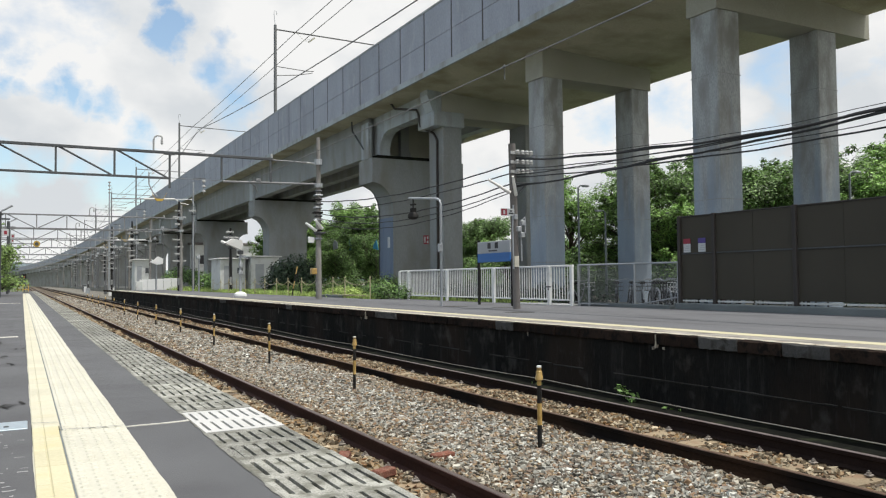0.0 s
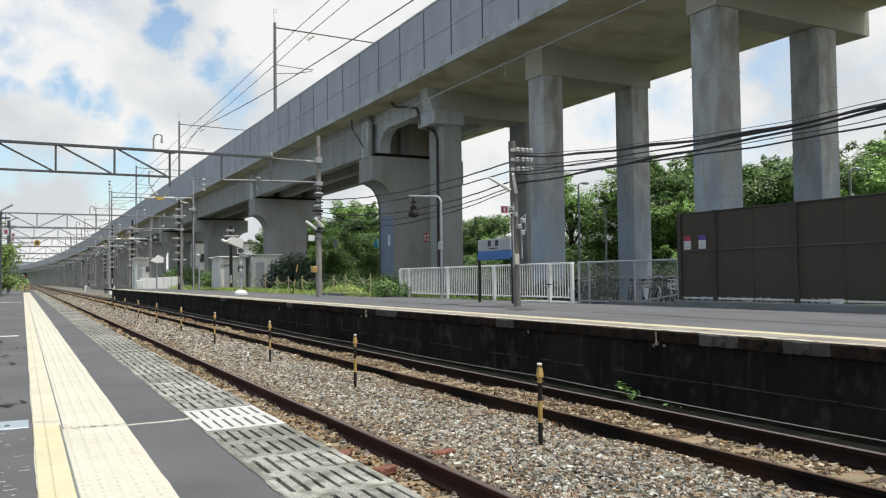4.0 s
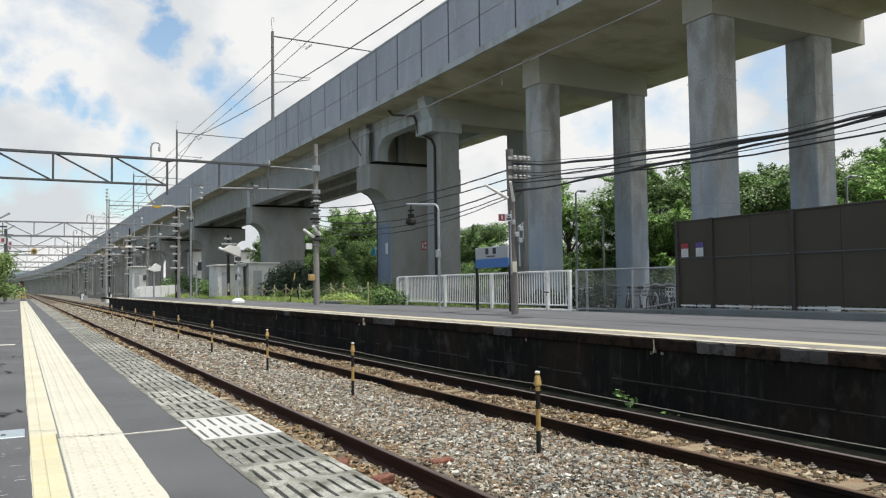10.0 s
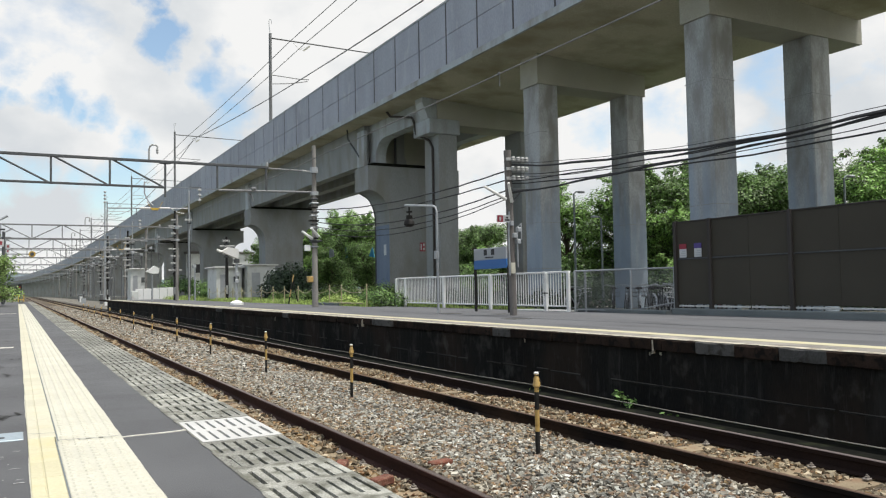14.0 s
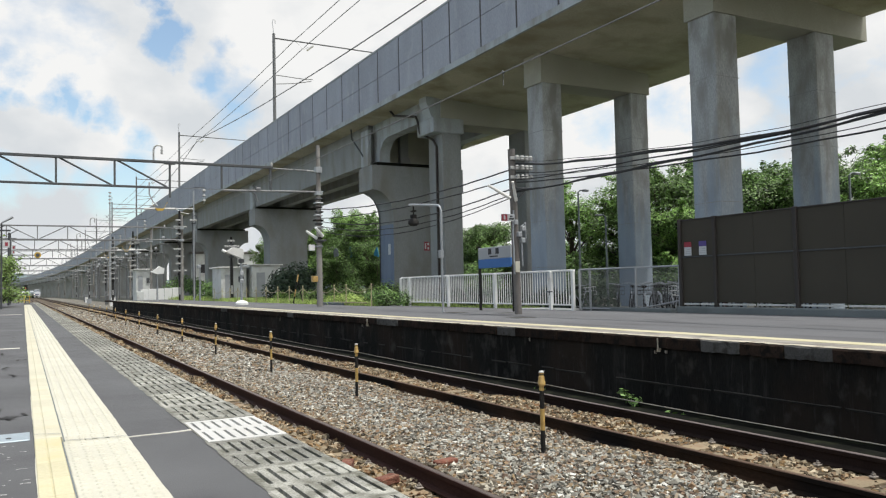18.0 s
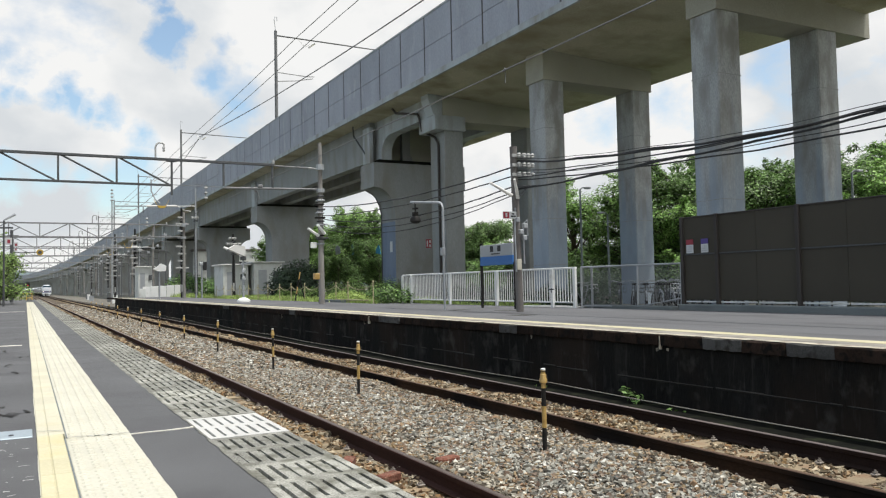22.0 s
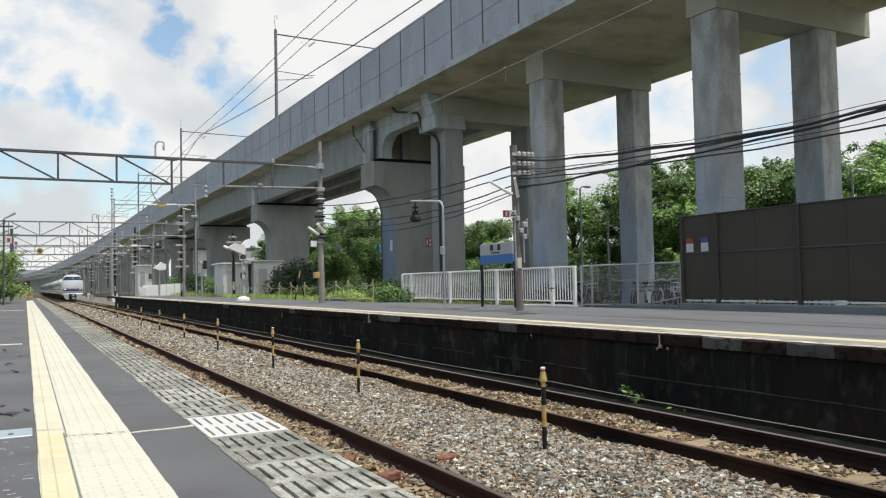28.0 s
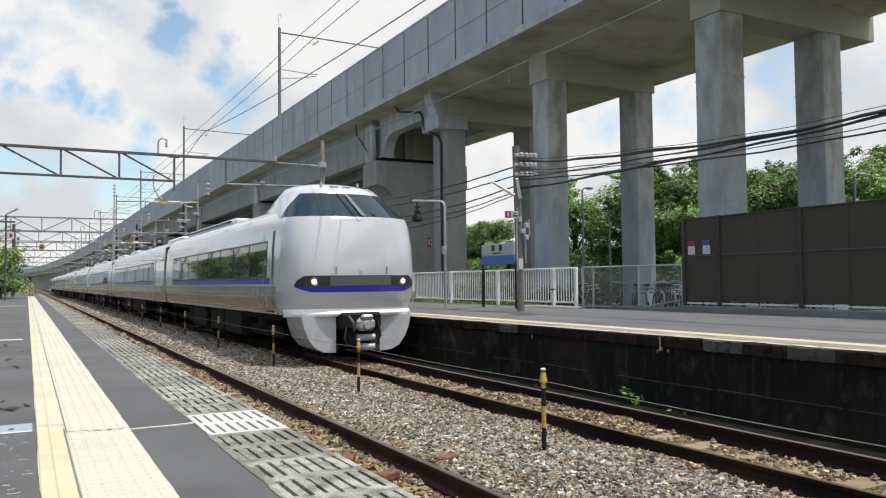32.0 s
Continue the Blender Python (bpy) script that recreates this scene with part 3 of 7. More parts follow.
stones("ballast", 1.2, 3.2, 24, 100, 0.13, 0.1, -1.085, 5, "rust-stained crushed stone far along the platform track")
stones("ballast", 5.3, 6.6, 24, 100, 0.13, 0.11, -1.085, 6, "rust-stained crushed stone far along the far track")

tagged(part("gutter", Mesh().box(6.62, 7.6, -40, 82, -1.2, -1.02), NEAR_BLACK), "near-black strip along the foot of the platform wall", "gutter", kind="structure")
stones("ballast", 3.2, 5.3, -11, 2.2, 0.09, 0.06, -1.015, 21, "grey and brown crushed stone between the tracks behind")
stones("ballast", 1.2, 3.2, -11, 2.2, 0.09, 0.065, -1.06, 22, "rust-stained crushed stone in the platform track behind", True)
stones("ballast", 5.3, 6.58, -11, 2.2, 0.09, 0.065, -1.05, 23, "rust-stained crushed stone in the far track behind", True)
RAIL = [(-0.0625, -0.153), (0.0625, -0.153), (0.0625, -0.142), (0.012, -0.124), (0.008, -0.045), (0.0325, -0.036), (0.0325, -0.004)]
RAIL = RAIL + [(-x, z) for x, z in reversed(RAIL[3:])] + [(-0.0625, -0.142)]
sleeper_mesh = Mesh().prism([(-1.0, -0.16), (1.0, -0.16), (1.0, -0.02), (0.98, 0.0), (0.2, -0.012), (-0.2, -0.012), (-0.98, 0.0), (-1.0, -0.02)], -0.12, 0.12).data("sleeper", SLEEPER)
clip_mesh = Mesh().block(-0.032, 0.032, -0.03, 0.03, 0, 0.016, 0.005).rod((0, 0, 0.012), (0, 0, 0.048), 0.011, 0.01, 6).box(-0.022, 0.022, -0.012, 0.012, 0.022, 0.032).data("clip", CLIP)
far_pieces = {}
for which, centre, looks in (("platform", 2.557, ((RAIL_RUST, RAIL_TOP), (RAIL_RUST, RAIL_TOP))), ("far", 6.012, ((RAIL_ORANGE, RAIL_TOP_DULL), (RAIL_BLACK, RAIL_TOP_BRIGHT)))):
    track = thing("railway_track", (centre, 0, RAIL_Z), "rusty narrow-gauge rails on concrete sleepers in stone ballast", "railway track", "two parallel tracks", "structure")
    for side, (flank, worn) in zip((-0.5335, 0.5335), looks):
        rail = part("rail", Mesh().prism([(x + side, z) for x, z in RAIL], -40, 420), flank, track, "rusted steel rail")
        part("running_surface", Mesh().prism([(side - 0.024, -0.004), (side + 0.024, -0.004), (side + 0.02, 0.001), (side - 0.02, 0.001)], -40, 420), worn, rail, "worn top of the rail")
    rest = Mesh()
    for k in range(-20, 280):
        y = 1.3 + 0.6 * k + 0.04 * math.sin(k * 1.7)
        if k < 140:
            lay("sleeper", sleeper_mesh, track, (0, y, -0.16))
        else:
            rest.box(-1, 1, y - 0.12, y + 0.12, -0.3, -0.165)
        if 0 <= k < 36:
            for x in (-0.64, -0.43, 0.43, 0.64):
                lay("clip", clip_mesh, track, (x, y, -0.158))
    tagged(part("sleepers_beyond", rest, SLEEPER, track), kind="stuff")

# ---- the near platform ----
near = thing("platform_near", (0, 0, 0), "asphalt railway platform with a cream tactile strip and slotted edge stones", "platform", kind="structure")
part("surface", Mesh().box(-5.5, 0.045, -25, 4.165, -0.3, 0.0).box(-5.5, 0.045, 4.165, 76, -0.3, 0.0), ASPHALT, near, "dark grey asphalt with cracks and stains")
part("surface", Mesh().box(0.435, 0.727, -25, 76, -0.3, 0.0), ASPHALT, near, "dark grey asphalt beside the platform edge")
part("strip_bed", Mesh().box(0.045, 0.435, -25, 76, -0.3, -0.012), SLOT, near)
part("joint", Mesh().prism([(0.437, 4.0), (0.53, 4.006), (0.64, 4.002), (0.727, 4.018), (0.727, 4.046), (0.69, 4.03), (0.6, 4.018), (0.5, 4.02), (0.437, 4.012)], -0.05, 0.004, "z"), PAINT_WHITE, near, "pale ragged joint filler across the platform")
part("core", Mesh().box(-5.5, 1.06, -25, 76, -1.3, -0.3), WALL_DARK, near)
part("kerb_mortar", Mesh().box(0.7275, 0.745, -25, 76, -0.3, -0.004), EDGE, near, "mortar beside the edge stones")
part("kerb_bed", Mesh().box(0.746, 1.06, -25, 76, -0.3, -0.05), SLOT, near)

# slotted edge stones: two rows of slots to a stone
def edge_stone(material, seed):
    w, d, cols = 0.37, 0.618, 7
    rng = random.Random(seed)
    m = Mesh().box(0, w, 0, d, -0.05, -0.02)
    pitch = (w - 0.02) / cols
    m.box(0, 0.01, 0, d, -0.05, 0).box(w - 0.01, w, 0, d, -0.05, 0)
    for i in range(cols):
        x = 0.01 + i * pitch
        hw = rng.uniform(0.006, 0.0095)
        a, b = x + 0.5 * pitch - hw, x + 0.5 * pitch + hw
        m.box(x, a, 0, d, -0.02, 0).box(b, x + pitch, 0, d, -0.02, 0)
        e = [rng.uniform(-0.015, 0.015) * (seed != 99) for k in range(4)]
        for y0, y1 in ((0, 0.045 + e[0]), (0.275 + e[1], 0.345 + e[2]), (0.575 + e[3], d)):
            m.box(a, b, y0, y1, -0.02, 0)
        for y0, y1 in ((0.05, 0.27), (0.35, 0.57)):
            if seed != 99 and rng.random() < 0.4:
                s = rng.uniform(y0, y1 - 0.06)
                m.box(a, b, s, min(y1, s + rng.uniform(0.05, 0.2)), -0.02, -rng.uniform(0.002, 0.008))
    return m.data("edge_stone", material)


stone_grey, stone_white = [edge_stone(EDGE, k) for k in range(8)], edge_stone(EDGE_WHITE, 99)
for k in range(-24, 118):
    y = 3.672 + 0.622 * k
    lay("edge_stone", stone_white if k == 0 else stone_grey[k * 5 % 8], near, (0.732 + 0.004 * math.sin(k * 2.3), y, 0.002 * math.sin(k * 1.3)))
rng = random.Random(17)
fringe, edge = Mesh(), (0.008, 0.008)
y = 0.5
while y < 30:
    step = rng.uniform(0.006, 0.03)
    edge = (edge[1], max(0.0, min(0.01, edge[1] + rng.uniform(-0.005, 0.005))))
    fringe.add([(0.735, y, 0.003), (0.735, y + step, 0.003), (0.728 - edge[1], y + step, 0.003), (0.728 - edge[0], y, 0.003)], [(0, 1, 2, 3)])
    y += step
part("fringe", fringe, EDGE, near, "ragged mortar along the edge stones")
cut = Mesh()
for (xa, ya), (xb, yb) in (((0.046, 4.29), (0.168, 4.245)), ((0.16, 4.03), (0.3, 4.01)), ((0.3, 4.01), (0.436, 4.0))):
    cut.add([(xa, ya, 0.012), (xb, yb, 0.012), (xb, yb + 0.008, 0.012), (xa, ya + 0.008, 0.012)], [(0, 1, 2, 3)])
for ya, yb, x in ((-1.0, 4.03, 0.1585), (4.03, 4.25, 0.1675), (4.25, 60.0, 0.1675)):
    cut.add([(x - 0.003, ya, 0.0075), (x + 0.003, ya, 0.0075), (x + 0.003, yb, 0.0075), (x - 0.003, yb, 0.0075)], [(0, 1, 2, 3)])
part("tile_joint", cut, KERB, near, "dark joint across the tiles")
# tactile tiles: five rows of flat studs, and a narrower strip with one raised bar
dots = Mesh().block(0.0, 0.266, 0.0015, 0.2985, -0.015, 0.006, 0.003)
for i in range(5):
    for j in range(5):
        dots.turned([(0.017, 0.0), (0.011, 0.005)], (0.029 + i * 0.052, 0.034 + j * 0.058, 0.006), 6)
dots = dots.data("tactile_tile", TACTILE)
def line_tile(wide, material):
    m = Mesh().block(0.0, 0.046, 0.0005, 0.2995, -0.015, 0.007, 0.003).block(0.049, wide, 0.0005, 0.2995, -0.015, 0.007, 0.003)
    return m.box(0.0, wide - 0.01, 0.0, 0.3, -0.015, 0.003).data("line_tile", material)


bars, bars_yellow = line_tile(0.1195, TACTILE_LINE), line_tile(0.11, TACTILE_YELLOW)
for k in range(-42, 200):
    y = 0.275 + 0.3 * k
    jog = -0.011 if k < 13 else 0.0
    lay("tactile_tile", dots, near, (0.1695 + jog * 0.7, y, 0))
    lay("line_tile", bars_yellow if k < 13 else bars, near, (0.0465, y, 0))
rng = random.Random(29)
for x, way, wide in ((0.0465, -1, 0.0045), (0.4345, 1, 0.0045)):
    paint, y, last = Mesh(), -1.0, 0.4
    while y < 40:
        step, out = rng.uniform(0.006, 0.03), min(1.0, max(0.0, last + rng.uniform(-0.22, 0.22)))
        paint.add([(x - way * 0.009, y, 0.0035), (x - way * 0.009, y + step, 0.0035), (x + way * wide * out, y + step, 0.0035), (x + way * wide * last, y, 0.0035)][::way], [(0, 1, 2, 3)])
        y, last = y + step, out
    part("strip_fringe", paint, TACTILE, near, "ragged cream paint along the tactile strip")
plate = part("joint_cover", Mesh().block(-3.2, 0.03, 4.19, 4.42, -0.002, 0.006, 0.003), mat("plate_steel", (0.33, 0.39, 0.43), 0.5, metal=0.4, var=0.15, fine=40, coarse=3), near, "pale grey steel cover plate over the joint")
for x in (-0.06, -0.55, -1.1):
    part("screw", Mesh().turned([(0.012, 0.0), (0.012, 0.003), (0.008, 0.0045)], (x, 4.27, 0.006), 10), STEEL_DARK, plate)
for y, wdt in ((11.4, 0.14), (31.0, 0.3)):
    part("painted_line", Mesh().box(-2.6, -0.04, y, y + wdt, -0.002, 0.004), PAINT_WHITE, near, "worn white line across the platform")
rng = random.Random(5)
cracks = Mesh()
for x, y, n in ((-0.2, 4.75, 7), (-0.1, 5.0, 6), (-0.16, 5.3, 6), (-0.06, 4.9, 5), (-0.25, 5.6, 5), (-0.1, 7.6, 6), (-0.16, 8.2, 6), (-0.05, 9.3, 5), (-0.2, 10.3, 6), (-0.12, 13.0, 6), (-0.2, 14.2, 5), (-0.3, 17.0, 6), (-0.08, 19.0, 5)):
    for s in range(n):
        q = (x + rng.uniform(-0.045, 0.05), y + rng.uniform(-0.1, 0.12))
        w = rng.uniform(0.005, 0.013)
        cracks.add([(x - w, y - w, 0.004), (x + w, y - w * 0.5, 0.004), (q[0] + w, q[1] + w, 0.004), (q[0] - w * 0.4, q[1] + w, 0.004)], [(0, 1, 2, 3)])
        x, y = q
part("patching", cracks, BLACK, near, "dark tar patches over cracks")
scuffs = Mesh()
for k in range(60):
    y = rng.uniform(2.9, 4.12)
    x, w, t = rng.uniform(-0.32, -0.0), rng.choice((0.008, 0.012, 0.02, 0.04)) * rng.uniform(0.6, 1.3), rng.uniform(0.006, 0.022)
    pts = [(x + w * i / 3, y + rng.uniform(-0.5, 0.5) * t) for i in range(4)]
    scuffs.add([(px, py - t * rng.uniform(0.1, 0.6), 0.002) for px, py in pts] + [(px, py + t * rng.uniform(0.1, 0.6), 0.002) for px, py in pts], [(i, i + 1, i + 5, i + 4) for i in range(3)])
part("scuffs", scuffs, mat("scuff_pale", (0.33, 0.33, 0.325), 0.9, var=0.4), near, "pale scuffed marks on asphalt")

# ---- the far platform ----
far = thing("platform_far", (0, 0, 0), "far railway platform with a near-black wall and pale painted edge", "platform", kind="structure")
part("wall", Mesh().box(7.6, 8.2, -30, 82, -1.3, -0.215), WALL_DARK, far, "near-black concrete platform wall")
rng = random.Random(41)
ledge, y = Mesh(), 1.0
while y < 80:
    long = rng.uniform(0.15, 1.6)
    z = -0.7 + rng.uniform(-0.008, 0.008)
    long *= 0.6
    ledge.add([(7.588, y, z), (7.588, y + long, z + rng.uniform(-0.004, 0.004)), (7.601, y + long, z + rng.uniform(0.006, 0.016)), (7.601, y, z + rng.uniform(0.006, 0.016)), (7.601, y, z - 0.02), (7.601, y + long, z - 0.02)], [(0, 1, 2, 3), (4, 5, 1, 0)])
    y += long + rng.choice((0.0, 0.05, 0.3, 0.7))
part("ledge", ledge, WALL_LINE, far, "thin broken ledge along the wall")
drips = Mesh()
for y, z0, z1, w in ((8.08, -0.36, -0.09, 0.01), (7.97, -0.3, -0.25, 0.03), (8.18, -0.31, -0.26, 0.02), (8.14, -0.28, -0.245, 0.02), (11.2, -0.3, -0.23, 0.02), (18.3, -0.3, -0.1, 0.03), (18.7, -0.33, -0.24, 0.05), (26.0, -0.4, -0.2, 0.05)):
    for i in range(4):
        a = y + rng.uniform(-w, w)
        s = rng.uniform(0.4, 1)
        drips.box(7.545 if z1 > -0.2 else 7.597, 7.602, a, a + rng.uniform(0.004, 0.012), z1 + (z0 - z1) * s, z1 - rng.uniform(0, 0.01))
part("drips", drips, EDGE_PAINT, far, "pale limescale drips below the coping")
part("surface", Mesh().box(7.95, 13.95, -30, 29.2, -0.3, FAR_Z).box(7.95, 12.25, 29.2, 82, -0.3, FAR_Z), ASPHALT_FAR, far, "bluish grey asphalt")
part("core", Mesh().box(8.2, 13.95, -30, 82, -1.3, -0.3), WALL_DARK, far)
def coping_stone(material, seed):
    """A worn edge stone with a chipped lower and upper edge."""
    rng = random.Random(seed)
    m, n = Mesh(), 9
    rows = []
    for i in range(n + 1):
        y = 0.6 * i / n
        c, d = rng.uniform(0.004, 0.018), rng.uniform(0.0, 0.012)
        rows.append([(0.42, y, 0), (c, y, 0), (0.0 + d * 0.3, y, -c), (d, y, -0.145 + rng.uniform(-0.005, 0.012)), (0.06, y, -0.15), (0.42, y, -0.15)])
    m.add([q for r in rows for q in r], [(i * 6 + j, i * 6 + j + 1, i * 6 + j + 7, i * 6 + j + 6) for i in range(n) for j in range(5)] + [tuple(range(6)), tuple(range(n * 6, n * 6 + 6))])
    return m.data("coping_stone", material)


coping_dark = [coping_stone(COPING_BROWN, k) for k in range(6)]
coping_pale = [coping_stone(COPING_GREY, k) for k in range(2)]
for k in range(-14, 140):
    y = 4.88 + 0.61 * k
    pale = k in (1, 3, 11, 19, 20, 32, 47, 48, 66)
    lay("coping_stone", coping_pale[k % 2] if pale else coping_dark[k * 5 % 6], far, (7.55 + 0.012 * math.sin(k * 1.9), y + 0.006 * math.sin(k * 5.1), FAR_Z - 0.004 + 0.003 * math.sin(k * 2.7)))
paint, y = Mesh(), -4.0
while y < 80:
    step = rng.uniform(0.05, 0.22) * (1 if y < 30 else 3)
    a = 7.566 + (rng.uniform(0.0, 0.02) if rng.random() < 0.75 else rng.uniform(0.02, 0.07))
    paint.add([(a, y, FAR_Z + 0.005), (7.745, y, FAR_Z + 0.005), (7.745, y + step, FAR_Z + 0.005), (a + rng.uniform(-0.006, 0.012), y + step, FAR_Z + 0.005)], [(0, 1, 2, 3)])
    y += step + (0.01 if rng.random() < 0.1 else 0)
part("edge_line", paint, EDGE_PAINT, far, "worn white painted edge")
part("edge_apron", Mesh().box(7.745, 8.14, -30, 82, -0.085, FAR_Z + 0.0035), mat("apron_concrete", (0.26, 0.245, 0.215), 0.9, fine=60, coarse=2.5, var=0.4, stretch=(1, 0.4, 1), stain=(0.15, 0.14, 0.125), stain_at=(0.48, 0.66)), far, "worn pale concrete behind the painted edge")
part("tactile_line", Mesh().box(8.14, 8.42, -30, 82, -0.09, FAR_Z + 0.007), TACTILE_YELLOW, far, "cream tactile strip")
for x, y in ((9.6, 14.6), (10.4, 19.0), (11.0, 17.4)):
    part("patch", Mesh().box(x, x + 0.5, y, y + 0.55, -0.09, FAR_Z + 0.004), COPING_GREY, far, "pale repaired patch")


# ---- the viaduct ----
via = thing("viaduct", (0, 0, 0), "tall grey concrete railway viaduct on square columns and hammerhead piers", "viaduct", kind="structure")
SOFFIT, TOP = 9.9, 12.92
def bend(y):
    """How far the viaduct has swung aside at y."""
    return -max(0.0, y - 210.0) ** 2 / 11500


def swing(y):
    return max(0.0, y - 210.0) / 5750


def along(outline, y0):
    """An outline drawn along the viaduct, straight at first and then round the bend."""
    cuts = [y0, 210.0] + [210.0 + 20.0 * k for k in range(1, 41)]
    n, m = len(outline), Mesh()
    m.v = [(x + bend(y), y, z) for y in cuts for x, z in outline]
    m.f = [(k * n + i, (k + 1) * n + i, (k + 1) * n + (i + 1) % n, k * n + (i + 1) % n) for k in range(len(cuts) - 1) for i in range(n)]
    m.f += [tuple(range(n)), tuple(range((len(cuts) - 1) * n, len(cuts) * n))[::-1]]
    return m


part("deck", along([(16.2, SOFFIT), (24.95, 9.41), (24.95, 10.4), (16.2, 10.5)], -60), CONCRETE_SOFFIT, via, "stained concrete underside of the deck with warm bounce light in its colour")
part("ledge", along([(16.1, SOFFIT - 0.004), (16.2, SOFFIT - 0.004), (16.2, 10.18), (16.12, 10.18)], -60), CONCRETE, via, "pale slab edge")
# dark core: the shade between the panels comes from its colour
part("parapet_core", along([(16.2, 10.18), (16.4, 10.18), (16.4, TOP - 0.03), (16.26, TOP - 0.03), (16.26, 10.5), (16.2, 10.5)], -60), JOINT, via, "dark core that colours in the shade of the panel joints")
part("coping", along([(16.13, TOP - 0.03), (16.44, TOP - 0.03), (16.44, TOP + 0.06), (16.13, TOP + 0.06)], -60), CONCRETE, via)
part("parapet_back", along([(24.7, 10.35), (24.95, 10.35), (24.95, 12.4), (24.7, 12.4)], -60), CONCRETE, via, "far parapet wall")
panel = Mesh().block(16.15, 16.26, 0.06, 2.535, 10.19, 11.44, 0.01).block(16.15, 16.26, 0.06, 2.535, 11.455, TOP - 0.03, 0.01).data("parapet_panel", CONCRETE_PANEL)
# almost flush dark strip, put in place of the open joint's shade
joint_shade = Mesh().box(16.165, 16.26, -0.06, 0.06, 10.2, TOP - 0.04).data("joint_strip", JOINT)
for k in range(-8, 115):
    y = 24.13 + 2.595 * k
    lay("parapet_panel", panel, via, (bend(y), y - 16 * swing(y), 0), swing(y))
    lay("joint_strip", joint_shade, via, (bend(y), y - 16 * swing(y), 0), swing(y))
rest = Mesh()
for k in range(115, 370):
    y = 24.13 + 2.595 * k
    rest.prism([(16.15 + bend(y), y + 0.05), (16.26 + bend(y), y + 0.05), (16.26 + bend(y + 2.5), y + 2.545), (16.15 + bend(y + 2.5), y + 2.545)], 10.19, TOP - 0.03, "z")
tagged(part("panels_beyond", rest, CONCRETE_PANEL, via), kind="stuff")

column = Mesh().block(0, 0.95, 0, 1.07, -1.2, 8.66, 0.04).data("column", CONCRETE_COLUMN)
column_end = Mesh().block(0, 1.05, 0, 1.5, -1.2, 8.66, 0.04).data("column", CONCRETE_DARK)
for y in (-10.0, -1.1, 7.68, 16.45, 25.22, 33.62):
    last = y > 30
    d = 1.5 if last else 1.07
    reach = 25.1 if y < 17 else 23.9 if last else 23.5
    for x in (18.0, 22.8 if last else 22.5):
        c = lay("column", column_end if last else column, via, (x, y, 0))
        for z in (1.3, 3.1 + 0.2 * math.sin(y), 4.9, 6.7):
            part("form_joint", Mesh().box(-0.003, (1.053 if last else 0.953), -0.003, d + 0.003, z, z + 0.02), CAST_LINE, c, "fine casting joint")
    part("crossbeam", Mesh().prism([(17.93, 8.6), (reach, 8.6), (reach, SOFFIT + 0.1), (17.93, SOFFIT + 0.1)], y - 0.06, y + d + 0.06), CONCRETE_BEAM, via, "concrete crossbeam under the deck")

arc = [(17 + 1.25 * math.cos(a), 4.6 + 1.5 * math.sin(a)) for a in np.linspace(0, math.pi / 2, 9)]
arc_r = [(22.75 - 1.25 * math.cos(a), 4.6 + 1.5 * math.sin(a)) for a in np.linspace(math.pi / 2, 0, 9)]
pier = Mesh().prism([(18.25, -1.2)] + arc + [(17.0, 7.45), (22.75, 7.45)] + arc_r + [(21.5, -1.2)], 0, 1.97).data("pier", CONCRETE_DARK)
stop_block = Mesh().block(16.96, 17.2, 0.5, 1.5, 7.45, 9.5, 0.03).data("stopper", CONCRETE)
# thin bluish sheet over the lower track side of the first pier
blue = Mesh().box(-0.005, 0.3, 0.05, 1.9, 0, 4.0).data("coating", CONCRETE_BLUE)
for k in range(38):
    y = 40.05 + 25.05 * k
    pr = lay("pier", pier, via, (bend(y), y - 18 * swing(y), 0), swing(y))
    lay("stopper", stop_block, pr, (0, 0, 0))
    # solid black box painted in for the shade between pier and girders
    part("bearing_gap_shade", Mesh().box(17.3, 22.4, -0.02, 1.99, 7.452, 7.62), NEAR_BLACK, pr, "black box standing in for the shaded gap above the pier")
    if k == 0:
        lay("coating", blue, pr, (18.25, 0, 0.2))
        part("notice", Mesh().box(20.12, 20.46, -0.02, -0.005, 2.7, 3.2), RED, pr, "small red notice")
        part("notice_bars", Mesh().box(20.16, 20.24, -0.024, -0.02, 2.78, 3.12).box(20.32, 20.42, -0.024, -0.02, 2.76, 2.9).box(20.32, 20.42, -0.024, -0.02, 3.0, 3.14), WHITE, pr)
        part("notice", Mesh().box(18.225, 18.243, 0.45, 0.75, 2.5, 3.1), WHITE, pr, "small white notice")
for k, x in enumerate((17.2, 19.2, 21.6)):
    part("girder", along([(x, 7.62), (x + 0.62, 7.62), (x + 0.62, 7.95), (x + 0.5, 8.2), (x + 0.5, SOFFIT + 0.1), (x, SOFFIT + 0.1)], 41.0), CONCRETE_DARK, via, "deep concrete girder")
bend = [(38.9 + 1.2 * math.sin(a), 7.87 + 0.97 * math.cos(a)) for a in np.linspace(math.pi / 2, 0, 9)]
for x0, x1 in ((17.5, 18.1), (21.9, 22.5)):
    part("end_frame", Mesh().prism([(41.35, 7.5), (40.1, 7.5)] + bend + [(34.4, 8.84), (34.4, SOFFIT + 0.02), (41.35, SOFFIT + 0.02)], x0, x1, "x"), CONCRETE, via, "edge beam with a rounded haunch above the pier")
part("column_cap", Mesh().block(17.45, 19.15, 33.5, 35.25, 8.12, 8.84, 0.03), CONCRETE, via, "square cap on an end column")
part("corbel", Mesh().prism([(17.45, 8.842), (18.3, 8.842), (18.3, SOFFIT), (17.15, SOFFIT), (17.15, 9.6)], 33.62, 34.38), CONCRETE, via, "flared corbel under the deck")
